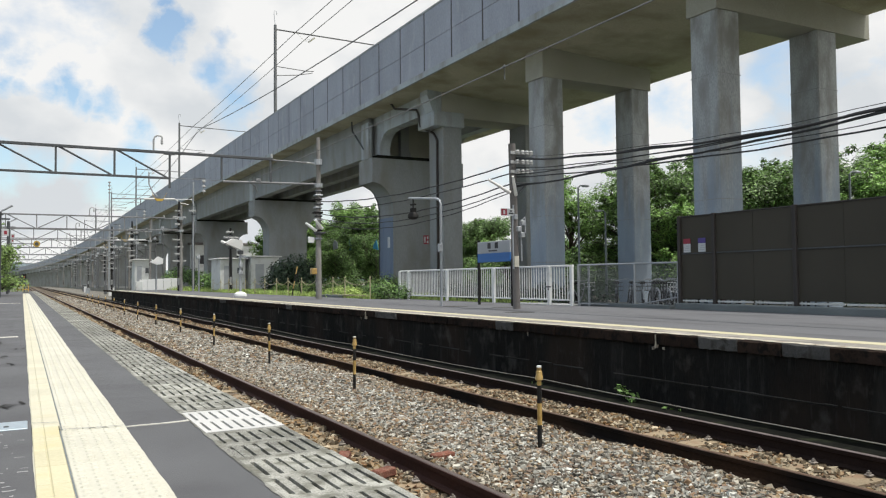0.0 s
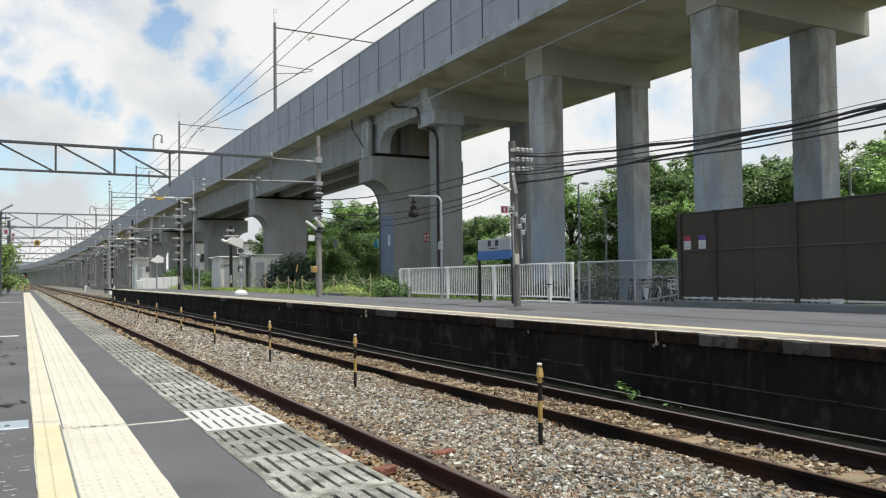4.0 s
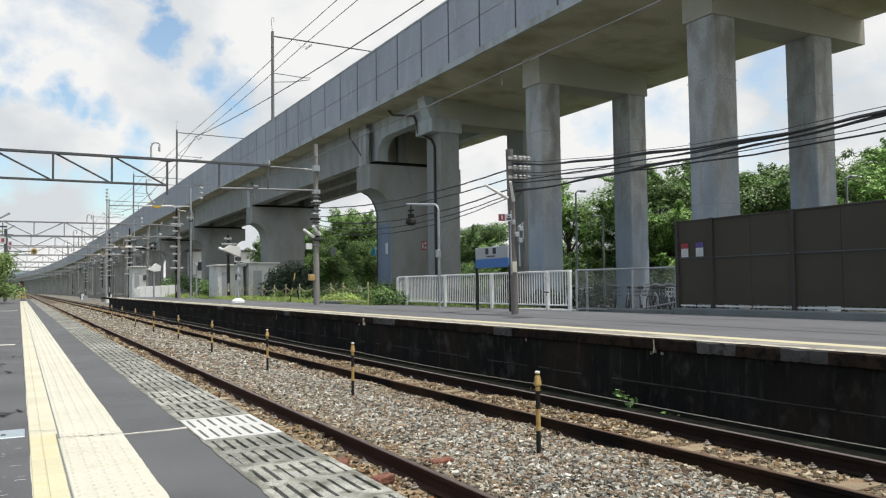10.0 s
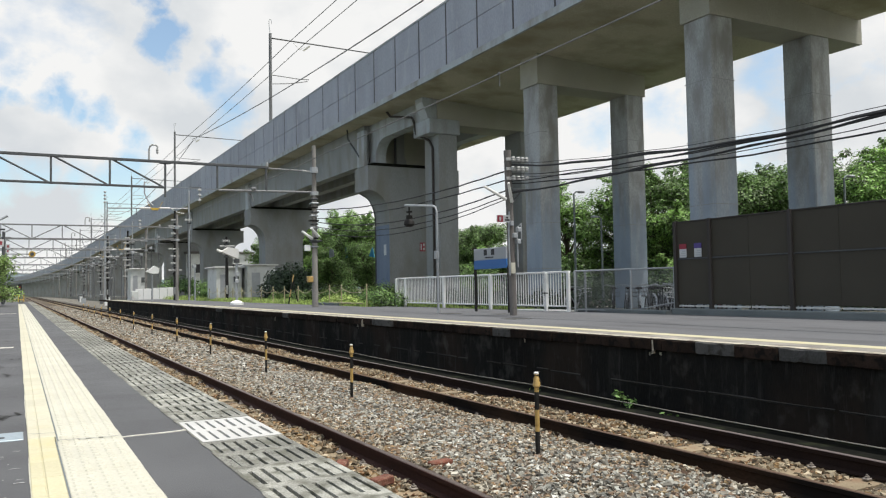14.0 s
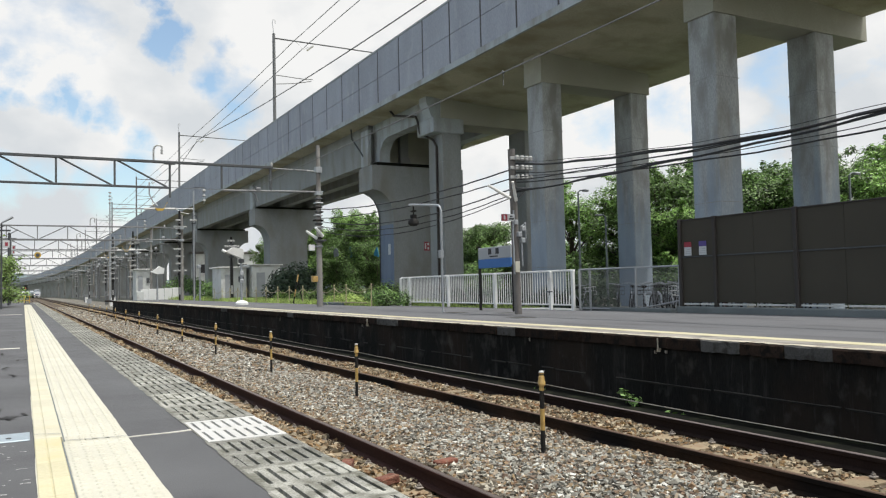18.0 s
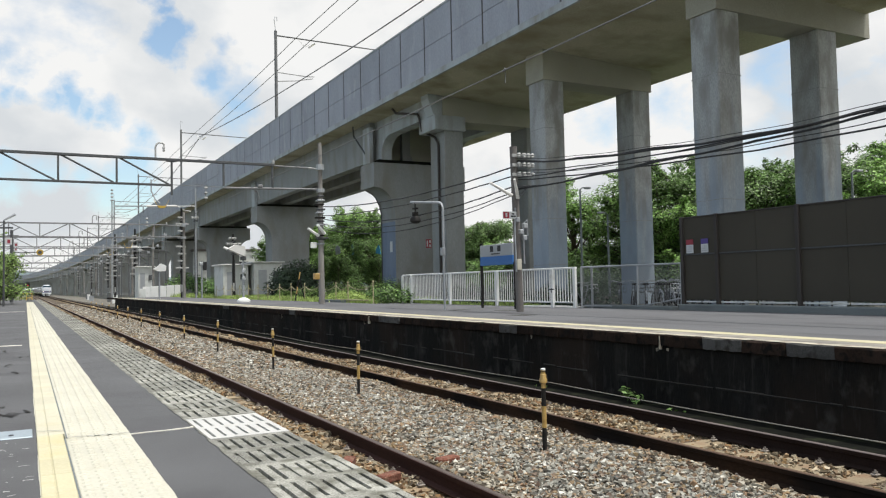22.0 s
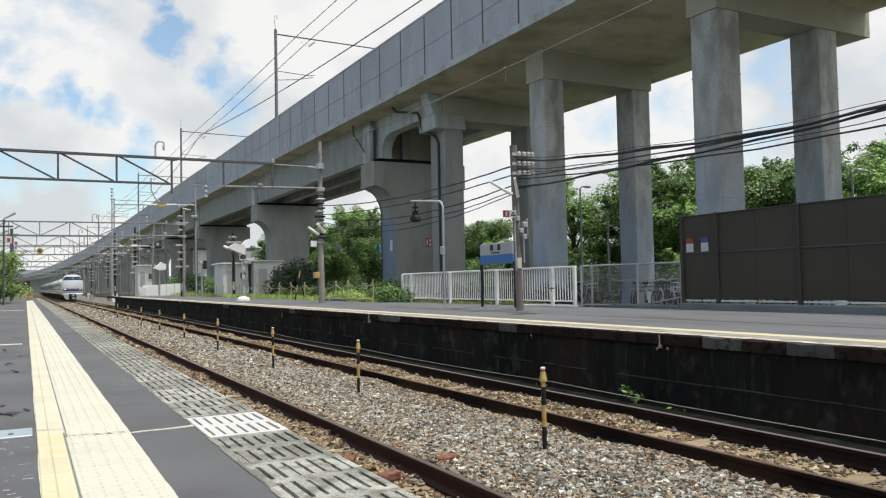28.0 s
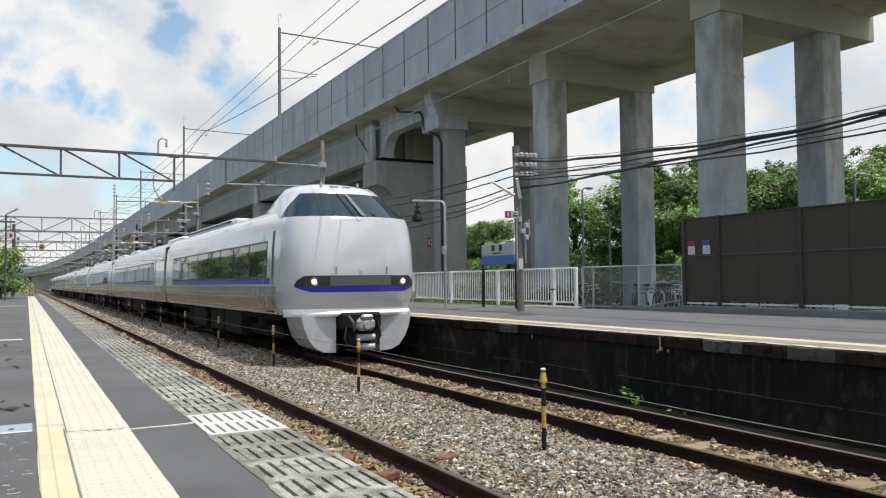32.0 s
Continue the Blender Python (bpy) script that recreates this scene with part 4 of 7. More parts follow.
part("end_wall", Mesh().box(17.3, 22.45, 41.352, 41.5, 7.62, SOFFIT), CONCRETE_BEAM, via)


part("down_pipe", Mesh().tube([(17.92, 34.1, -0.5), (17.92, 34.1, 7.5), (17.9, 34.4, 7.9), (17.48, 35.0, 8.3), (17.4, 35.1, 8.95), (17.4, 35.3, 9.2), (17.0, 37.0, 9.55), (16.95, 37.4, 9.9)], 0.062, 8), BROWN_POST, via, "dark drain pipe", smooth=True)
part("down_pipe", Mesh().tube([(16.98, 41.2, 8.06), (16.8, 42.5, 9.3), (16.8, 42.6, 9.9)], 0.05, 8), STEEL_DARK, via, "dark drain pipe", smooth=True)

# ---- wires and masts ----
def wire(name, pts, r, material, label, sag=0.0, n=5, wavy=0.0):
    """A hanging wire: between each two points it sags."""
    line = []
    for a, b in zip(pts, pts[1:]):
        a, b = Vector(a), Vector(b)
        steps = 40 if wavy else 8
        for i in range(steps):
            s = i / steps
            q = a.lerp(b, s)
            q.z -= 4 * sag * s * (1 - s) + wavy * (math.sin(i * 1.7 + 9 * sag) + math.sin(i * 0.63))
            line.append(q)
    line.append(Vector(pts[-1]))
    return tagged(part(name, Mesh().tube(line, r, n), material), label, "wire")


def via_mast(y):
    m = thing("catenary_mast", (16.62, y, 10.5), "slim grey steel catenary mast standing on the viaduct", "catenary mast", "masts along the viaduct")
    part("pole", Mesh().rod((0, 0, 0), (0, 0, 9.45), 0.13, 0.11, 10), MAST, m, smooth=True)
    part("cap", Mesh().tube([(0, 0, 9.4), (-0.1, 0, 10.3), (-0.05, 0, 10.5), (0.1, 0, 10.5), (0.12, 0, 10.2)], 0.025, 5), STEEL, m)
    part("beam", Mesh().rod((0, 0, 9.1), (9.4, 0, 8.95), 0.055, 0.045, 8), STEEL_DARK, m, "long cross beam")
    part("bracket", Mesh().tube([(0, 0, 6.3), (2.4, 0, 6.2), (3.0, 0, 6.25)], 0.03, 6).tube([(0, 0, 5.6), (1.6, 0, 5.8), (2.9, 0, 6.1)], 0.03, 6), MAST, m, "cantilever bracket")
    part("insulator", Mesh().tube([(1.7, 0, 9.05), (2.2, -0.3, 8.4), (2.5, -0.6, 8.55)], 0.02, 5).rod((2.4, -0.5, 8.3), (2.8, -0.9, 8.6), 0.07, 0.07, 8), INSULATOR, m)
    return m


first = via_mast(57.6)
for k in range(1, 9):
    copy_thing(first, pose(16.62, 57.6 + 41.0 * k, 10.5))
wire("feeder_wire", [(18.2, y, 19.6) for y in (-22, 16.6, 57.6, 98.6, 139.6, 180.6, 221.6, 262.6)], 0.028, WIRE, "dark feeder wire above the viaduct", 0.15)
wire("feeder_wire", [(19.3, y, 19.5) for y in (-22, 16.6, 57.6, 98.6, 139.6, 180.6, 221.6, 262.6)], 0.028, WIRE, "dark feeder wire above the viaduct", 0.15)


def gantry(y, x0=-3.4, x1=10.95, detail=True):
    """A lattice beam across both tracks on two posts."""
    # far gantries take a paler steel that carries the distance haze
    steel = STEEL_DARK if detail else GANTRY_PALE
    g = thing("catenary_gantry", (0, y, 0), "grey steel lattice gantry spanning the tracks", "catenary gantry", "gantries along the line")
    zt, zb = 5.66, 4.67
    far_end, low_end = (9.0, 4.95) if detail else (9.7, 7.0)
    part("top_chord", Mesh().block(x0, far_end, -0.06, 0.06, zt - 0.05, zt + 0.05, 0.01), steel, g)
    part("bottom_chord", Mesh().block(x0, low_end, -0.05, 0.05, zb - 0.04, zb + 0.04, 0.01), steel, g)
    x, k = (1.03 - 1.97 * 2, 0) if detail else (-1.1 - 1.95, 1)
    while x < far_end:
        drop = zb if x < low_end - 0.1 else zb - 0.38 if x < low_end + 0.1 else zb + 0.05
        part("upright", Mesh().box(x - 0.035, x + 0.035, -0.04, 0.04, drop, zt), steel, g)
        if x + 1.9 < low_end + 0.1:
            a, b = (zb + 0.03, zt - 0.03) if k % 2 and not detail else (zt - 0.03, zb + 0.03)
            part("diagonal", Mesh().rod((x + 0.1, 0, a), (x + 1.87, 0, b), 0.035, 0.035, 6), steel, g)
        x, k = x + 1.97, k + 1
    part("splice_plate", Mesh().block(low_end - 0.18, low_end + 0.22, -0.075, 0.075, zt - 0.08, zt + 0.03, 0.012), steel, g)
    tie = part("tie_rod", Mesh().tube([(far_end, 0, zt - 0.03), (10.1, 0, zt - 0.05), (x1 - 0.3, 0, zt - 0.05)], 0.035, 8), GANTRY_PALE, g, "pale tie rod to the post", smooth=True)
    part("tie_insulator", Mesh().turned([(0.06, -0.06), (0.06, 0.12), (0.04, 0.2)], (far_end - 0.05, 0, zt + 0.02), 8), INSULATOR_GREY, tie)
    part("tie_insulator", Mesh().rod((x1 - 0.5, 0, zt - 0.05), (x1 - 0.12, 0, zt - 0.07), 0.05, 0.025, 8), INSULATOR_GREY, tie)
    arm = part("lower_arm", Mesh().tube([(7.0, 0, zb - 0.02), (9.0, 0, zb + 0.02), (x1 + 0.2, 0, zb + 0.06)], 0.048, 8), GANTRY_PALE, g, "pale pipe arm", smooth=True)
    part("arm_bracket", Mesh().tube([(8.05, 0, zb), (8.3, 0, zb - 0.16), (8.38, 0, zb - 0.42)], 0.022, 6), GANTRY_PALE, arm)
    part("arm_clamp", Mesh().block(8.3, 8.5, -0.06, 0.06, zb + 0.05, zb + 0.16, 0.02), GANTRY_PALE, arm)
    part("stay_wire", Mesh().rod((7.1, 0, zb), (low_end, 0, zb + 0.02), 0.012, 0.012, 5), GANTRY_PALE, arm)
    for xp, top in ((x0, 6.0), (x1, 6.7)):
        base = 0.0 if xp < 0 else FAR_Z
        part("post", Mesh().rod((xp, 0, base), (xp, 0, top), 0.13, 0.085, 12), POLE_PALE, g, "weathered concrete post", smooth=True)
        part("collar", Mesh().rod((xp, 0, zt - 0.12), (xp, 0, zt + 0.12), 0.17, 0.17, 10), STEEL, g)
        part("collar", Mesh().rod((xp, 0, zb - 0.08), (xp, 0, zb + 0.08), 0.18, 0.18, 10), STEEL, g)
        if detail:
            for k, z in enumerate((4.4, 4.22, 4.05, 3.85, 3.7, 3.5, 3.35, 3.2, 2.75, 2.6, 2.4)):
                part("fitting", Mesh().block(xp - 0.13 - 0.05 * (k % 3), xp + 0.12 + 0.04 * (k % 2), -0.17, 0.15, z, z + 0.07, 0.02), (STEEL_DARK, STEEL, BLACK)[k % 3], g)
    for xt in (6.01,):
        part("dropper", Mesh().tube([(xt - 1.79, 0, zb + 0.19), (xt - 1.79, 0, 4.41), (xt - 1.66, -0.05, 4.11), (xt - 1.5, -0.1, 3.95)], 0.025, 6), STEEL, g, "curved steady arm")
    part("hook", Mesh().tube([(4.38, 0, zt), (4.38, 0, zt + 0.45), (4.42, 0, zt + 0.57), (4.5, 0, zt + 0.63), (4.62, 0, zt + 0.63), (4.69, 0, zt + 0.58), (4.69, 0, zt + 0.5)], 0.034, 8), INSULATOR_GREY, g, "curved hanger", smooth=True)
    part("hook_insulator", Mesh().turned([(0.03, 0), (0.05, 0.05), (0.035, 0.09), (0.05, 0.14), (0.03, 0.2)], (4.68, 0, zt + 0.3), 8), INSULATOR_GREY, g)
    return g


gantry(31.6)
g2 = gantry(64.0, detail=False)
for y in (81.0, 98.0, 124.0, 152.0, 184.0, 220.0, 262.0, 310.0):
    copy_thing(g2, pose(0, y, 0))
wire("contact_wire", [(6.0, y, 3.68) for y in (-22.0, 31.6, 64.0, 98.0, 152.0, 220.0, 310.0)], 0.0105, GANTRY_PALE, "thin contact wire above the far track", 0.0)
wire("messenger_wire", [(6.0, -25.0, 6.61), (6.0, 31.6, 6.61)], 0.013, WIRE, "messenger wire sagging above the far track", 1.2, 5, 0.0002)
wire("messenger_wire", [(6.0, y, 6.55) for y in (31.6, 64.0, 98.0, 152.0, 220.0, 310.0)], 0.013, WIRE, "messenger wire sagging above the far track", 0.93)
clamp = part("wire_clamp", Mesh().tube([(6.0, 9.35, 3.72), (6.0, 9.33, 3.62), (6.012, 9.355, 3.58), (6.006, 9.345, 3.5)], 0.007, 6).block(5.988, 6.012, 9.32, 9.38, 3.665, 3.7, 0.006), MAST)
tagged(clamp, "small pale clamp hanging from the contact wire", "clamp")


# ---- between the tracks ----
def marker_post():
    p = thing("marker_post", (0, 0, 0), "slim black and yellow banded post carrying a rope between the tracks", "post", "rope posts between the tracks")
    for z0, z1, m in ((-0.12, 0.225, BLACK), (0.225, 0.435, YELLOW), (0.435, 0.61, BLACK), (0.61, 0.79, YELLOW)):
        part("band", Mesh().rod((0, 0, z0), (0, 0, z1), 0.023, 0.023, 10), m, p, smooth=True)
    part("cap", Mesh().turned([(0.0245, 0.786), (0.0245, 0.8), (0.016, 0.804)], (0, 0, 0), 10), STEEL_WHITE, p, "white plastic cap", smooth=True)
    clip = part("clip", Mesh().turned([(0.024, 0.655), (0.037, 0.665), (0.037, 0.7), (0.03, 0.712), (0.03, 0.745), (0.024, 0.75)], (0, 0, 0), 10), YELLOW, p, "rope clip", smooth=True)
    part("eye", Mesh().tube([(0.03, 0, 0.73), (0.055, 0, 0.7), (0.03, 0, 0.66)], 0.007, 5), BLACK, clip)
    part("tape", Mesh().rod((0, 0, 0.768), (0, 0, 0.776), 0.0245, 0.0245, 10), BLACK, p)
    return p


first = marker_post()
first.matrix_basis = pose(4.5, 6.45, -0.98)
for y in (1.5, 11.35, 16.05, 21.4, 26.5, 32.0, 37.6, 43.0, 48.4, 53.8, 59.2, 64.6, 70.0):
    copy_thing(first, pose(4.5 + 0.004 * max(0, y - 20), y, -0.98, 0, 0.6 * math.sin(y * 3), 40 * math.sin(y)))
wire("rope", [(4.53 + 0.004 * max(0, y - 20), y, -0.31) for y in (-3.4, 1.5, 6.45, 11.35, 16.05, 21.4, 26.5, 32.0, 37.6, 43.0, 48.4, 53.8, 59.2, 64.6, 70.0)], 0.0038, ROPE, "pale rope strung from post to post between the tracks", 0.02)
for x, y, a in ((2.78, 6.35, 25), (3.52, 6.65, 10), (2.7, 7.1, 60)):
    b = part("timber_block", Mesh().block(-0.12, 0.12, -0.055, 0.055, 0, 0.075, 0.012), mat("rust_block", (0.15, 0.055, 0.035), 0.95, var=0.6, fine=60, coarse=9, bump=0.6, stain=(0.22, 0.13, 0.09)), at=(x, y, -1.03))
    b.rotation_euler.z = radians(a)
    tagged(b, "rust-red block lying in the ballast beside a rail", "block")


# ---- plants ----
def leaf_cloud(name, blobs, count, size, material, seed, flat=0.7):
    """A crown of many small leaves spread over uneven clumps."""
    rng = np.random.default_rng(seed)
    vol = np.array([b[3] ** 2 for b in blobs])
    which = rng.choice(len(blobs), count, p=vol / vol.sum())
    blob = np.array(blobs)[which]
    d = rng.normal(size=(count, 3))
    d /= np.linalg.norm(d, axis=1)[:, None]
    r = blob[:, 3] * rng.uniform(0.5, 1.2, count)
    c = blob[:, :3] + d * r[:, None] * np.array([1, 1, flat])
    n = 0.7 * d + rng.normal(scale=0.4, size=(count, 3)) + np.array([0, 0, 0.9])
    n /= np.linalg.norm(n, axis=1)[:, None]
    a = np.cross(n, rng.normal(size=(count, 3)))
    a /= np.linalg.norm(a, axis=1)[:, None]
    b = np.cross(n, a)
    s = size * rng.uniform(0.6, 1.3, count)[:, None]
    v = np.stack([c - a * s, c + b * s * 0.5, c + a * s, c - b * s * 0.5], 1).reshape(-1, 3)
    f = np.arange(4 * count).reshape(-1, 4)
    return cloud_mesh(name, v, f, material)


def tree_kind(seed, height, spread, material, leaves=30000, size=0.082, low=0.1):
    rng = random.Random(seed)
    t = thing("tree", (0, 0, 0), "broad leafy green tree behind the viaduct", "tree", "trees behind the viaduct")
    trunk = Mesh().tube([(0, 0, -0.4), (0.05, 0.03, height * 0.2), (-0.06, 0.08, height * 0.45), (0.05, 0, height * 0.7)], height * 0.022, 8)
    blobs = []
    for k in range(24):
        a, h = rng.uniform(0, 6.28), rng.uniform(low, 0.93)
        reach = spread * rng.uniform(0.25, 1.0) * (1.15 - 0.75 * max(0, h - 0.45))
        q = (reach * math.cos(a), reach * math.sin(a), height * h)
        blobs.append((*q, height * rng.uniform(0.09, 0.17)))
        trunk.tube([(0, 0, height * min(0.65, h * 0.6)), (q[0] * 0.5, q[1] * 0.5, height * h * 0.85), q], height * 0.007, 5)
    for k in range(26):
        a = rng.uniform(0, 6.28)
        b = rng.choice(blobs)
        blobs.append((b[0] + b[3] * math.cos(a), b[1] + b[3] * math.sin(a), b[2] + b[3] * rng.uniform(0.2, 1.0), b[3] * rng.uniform(0.3, 0.5)))
    for k in range(18):
        b = rng.choice(blobs[:24])
        a, rise = rng.uniform(0, 6.28), rng.uniform(0.25, 1.0)
        way = Vector((math.cos(a), math.sin(a), rise)).normalized() * height * rng.uniform(0.12, 0.2)
        tip = Vector(b[:3]) + way + way.normalized() * b[3] * 0.5
        trunk.tube([b[:3], tip], height * 0.0022, 4)
        for i in range(4):
            q = Vector(b[:3]).lerp(tip, 0.55 + 0.15 * i)
            blobs.append((q.x, q.y, q.z - 0.01 * i * i, height * rng.uniform(0.018, 0.035)))
    part("trunk", trunk, BARK, t, "brown trunk with limbs", smooth=True)
    part("crown", leaf_cloud("crown", blobs, leaves, size, material, seed), material, t, "uneven crown of small leaves")
    return t


kinds = [tree_kind(11, 7.0, 2.6, LEAF_LIGHT), tree_kind(12, 6.6, 2.9, LEAF), tree_kind(13, 7.4, 2.4, LEAF), tree_kind(14, 5.6, 2.6, LEAF_LIGHT)]
spots = [(30.0, 18.5, 0.84), (31.0, 21.5, 0.83), (29.5, 24.6, 0.9), (30.0, 28.5, 0.98), (29.6, 31.4, 1.0), (31.0, 35.0, 1.02), (29.6, 38.8, 0.96), (33.0, 14.5, 0.74), (34.0, 10.5, 0.72),
         (34.0, 27.0, 1.05), (34.5, 33.0, 1.15), (35.0, 20.5, 0.94), (30.5, 43.0, 0.72), (30.0, 47.0, 0.75), (31.0, 51.5, 0.85), (34.0, 57.0, 0.9),
         (28.5, 68.0, 0.98), (30.5, 73.5, 1.04), (29.0, 79.5, 1.1), (31.5, 85.0, 1.2), (28.0, 74.0, 0.85), (27.0, 64.0, 0.7), (28.0, 85.0, 1.08), (27.0, 91.0, 1.1), (22.6, 76.0, 0.8), (24.0, 79.0, 0.74), (30.0, 97.0, 0.95), (32.0, 112.0, 0.9),
         (33.0, 130.0, 0.9), (34.0, 150.0, 1.0), (36.0, 170.0, 1.0), (34.0, 195.0, 1.0)]
for k, (x, y, s) in enumerate(spots):
    src = kinds[(k * 7 + k // 3) % 4]
    if k < 4:
        src = kinds[k]
        ob = src
        ob.matrix_basis = pose(x, y, -0.2, 0, 0, 50 * k)
    else:
        ob = copy_thing(src, pose(x, y, -0.2, 0, 0, 77 * k))
    s = s * 1.08 if 60 < y < 100 else s
    ob.scale = (s, s, s)


def bush(at, blobs, count, size, material, label, seed, flat=0.8):
    b = part("bush", leaf_cloud("bush", blobs, count, size, material, seed, flat), material, at=at)
    return tagged(b, label, "bush")


bush((15.6, 50.0, 0), [(-0.9, -1.0, 1.0, 1.0), (0.3, 0, 1.5, 1.15), (0.9, 1.0, 1.2, 1.0), (-0.3, 1.4, 1.3, 0.9), (-1.3, 0.2, 0.6, 0.7), (0, -2.0, 0.7, 0.8)], 6500, 0.1, LEAF_DARK, "dense dark evergreen bush beside the viaduct", 31)
for k, (x, y, h) in enumerate(((13.0, 29.6, 0.62), (13.4, 31.0, 0.5), (14.2, 33.0, 0.7), (14.0, 35.5, 0.65), (14.3, 38.5, 0.6), (13.9, 41.5, 0.55), (14.4, 44.5, 0.6), (14.0, 47.5, 0.5), (16.0, 36.0, 0.9), (16.5, 44.0, 0.9))):
    bush((x, y, -0.1), [(0, 0, h * 0.6, h * 0.8), (0.5, 0.8, h * 0.5, h * 0.7), (-0.3, -0.9, h * 0.55, h * 0.7), (0.2, 1.6, h * 0.5, h * 0.65), (0.1, -1.7, h * 0.5, h * 0.6)], 2200, 0.06, LEAF if k < 2 else LEAF_MID, "low leafy hedge bush behind the platform", 40 + k)
bush((13.2, 66.0, 0), [(0, 0, 0.7, 0.8), (0.8, 1.5, 0.9, 0.9), (0.5, -1.4, 0.6, 0.8), (1.8, 0.4, 1.2, 0.9)], 3000, 0.1, LEAF, "green shrub beside a pale wall", 55)
bush((13.5, 84.0, 0), [(0, 0, 1.0, 1.0), (1.2, 2.0, 1.5, 1.1), (1.9, -1.0, 1.2, 1.0)], 3000, 0.12, LEAF, "green shrub behind a pale wall", 56)
for k, (y, s) in enumerate(((8.45, 0.9), (7.6, 0.22), (10.6, 0.2))):
    bush((7.36, y, -1.05), [(0, 0, 0.14 * s, 0.08 * s), (-0.05, 0.08, 0.22 * s, 0.08 * s), (0.03, -0.09, 0.1 * s, 0.09 * s)], 90 if k == 0 else 12, 0.04, LEAF, "small green weed at the foot of the platform wall", 60 + k)


for k, y in enumerate(np.arange(8.0, 62.0, 3.4)):
    bush((27.6 + 0.8 * math.sin(k * 2.1), float(y), -0.2), [(0, 0, 0.8, 1.1), (0.4, 1.2, 1.1, 1.0), (-0.2, -1.1, 0.9, 1.0), (0.5, 0.4, 1.9, 0.8), (0.3, -0.9, 1.8, 0.7)], 3000, 0.1, (LEAF, LEAF_DARK, LEAF)[k % 3], "thick green shrub under the trees", 80 + k)


for k, y in enumerate(np.arange(10.0, 74.0, 4.2)):
    bush((32.4 + 0.9 * math.sin(k * 1.7), float(y), -0.2), [(0, 0, 1.0, 1.5), (0.4, 1.6, 1.5, 1.4), (-0.2, -1.5, 1.2, 1.4), (0.5, 0.4, 2.6, 1.1), (0.3, -1.3, 2.4, 1.0)], 3600, 0.12, LEAF_DARK, "tall dark thicket behind the trees", 180 + k)


def grass_field(name, x0, x1, y0, y1, n, h, z, seed, label):
    rng = np.random.default_rng(seed)
    c = np.stack([rng.uniform(x0, x1, n), rng.uniform(y0, y1, n), np.full(n, z)], 1)
    tall = h * rng.uniform(0.4, 1.3, n) * (0.65 + 0.5 * np.sin(c[:, 1] * 0.8) ** 2)
    a = rng.uniform(0, 6.28, n)
    w = 0.018 * rng.uniform(0.6, 1.6, n)
    side = np.stack([np.cos(a) * w, np.sin(a) * w, np.zeros(n)], 1)
    tip = c + np.stack([rng.normal(0, 0.35, n) * tall, rng.normal(0, 0.35, n) * tall, tall], 1)
    v = np.stack([c - side, c + side, tip + side * 0.3, tip - side * 0.3], 1).reshape(-1, 3)
    ob = new(name, cloud_mesh(name, v, np.arange(4 * n).reshape(-1, 4), GRASS))
    return tagged(ob, label, "grass", kind="stuff")


# pale patch of ground below the railing, laid as a slab
tagged(part("gutter", Mesh().block(13.3, 13.94, 17.45, 20.2, -0.1, FAR_Z + 0.03, 0.01), HUT_ROOF), "pale slab on the ground under the railing", "gutter", kind="structure")
tagged(part("manhole_slab", Mesh().block(12.28, 12.75, 32.4, 35.3, -0.1, 0.04, 0.02), KERB), "grey concrete slab sunk in the verge", "slab")
lawn = tagged(part("verge", Mesh().box(12.25, 13.95, 29.2, 82, -0.3, -0.09), GROUND), "earth verge behind the platform", "ground", kind="structure")
grass_field("grass", 12.3, 15.5, 29.4, 60, 30000, 0.2, -0.1, 7, "bright green grass and weeds behind the platform")
grass_field("grass", 12.3, 15.5, 60, 84, 5000, 0.3, -0.1, 8, "green grass further along the platform")
grass_field("grass", 13.35, 13.9, 19.6, 29, 1200, 0.14, -0.1, 10, "thin weeds under the white fence")


bush((12.75, 33.6, -0.1), [(0, 0, 0.2, 0.36), (0.1, 0.7, 0.22, 0.36), (0, 1.4, 0.16, 0.34), (0.1, -0.7, 0.2, 0.36), (0.1, -1.4, 0.18, 0.34), (0.15, -2.2, 0.12, 0.3)], 3800, 0.045, GRASS, "mound of pale green weeds at the platform edge", 71)
tagged(part("timber_edging", Mesh().block(12.3, 12.36, 29.66, 33.7, 0.02, 0.075, 0.01), WOOD_POST), "pale weathered timber edging along the verge", "edging")
st = thing("leaning_stakes", (12.5, 39.5, -0.09), "leaning yellow and black barrier stakes in the grass", "stakes")
for i in range(4):
    a, b = Vector((-0.25, 0, 0)), Vector((0.05, 0.05, 1.5))
    part("stake_band", Mesh().rod(a.lerp(b, i / 4), a.lerp(b, i / 4 + 0.25), 0.03, 0.03, 6), YELLOW if i % 2 else BLACK, st)
part("stake", Mesh().rod((0.3, 0.1, 0), (0.02, 0.1, 1.3), 0.03, 0.025, 6), BLACK, st)

for k, y in enumerate((19.0, 21.2, 23.4, 25.6, 27.6)):
    bush((14.9 + 0.2 * math.sin(k * 2.0), y, -0.36), [(0, 0, 0.4, 0.55), (0.1, 0.8, 0.45, 0.5), (0, -0.8, 0.4, 0.5), (0.3, 0.3, 0.7, 0.35)], 1800, 0.06, LEAF_DARK, "low dark hedge bush behind a white fence", 130 + k)

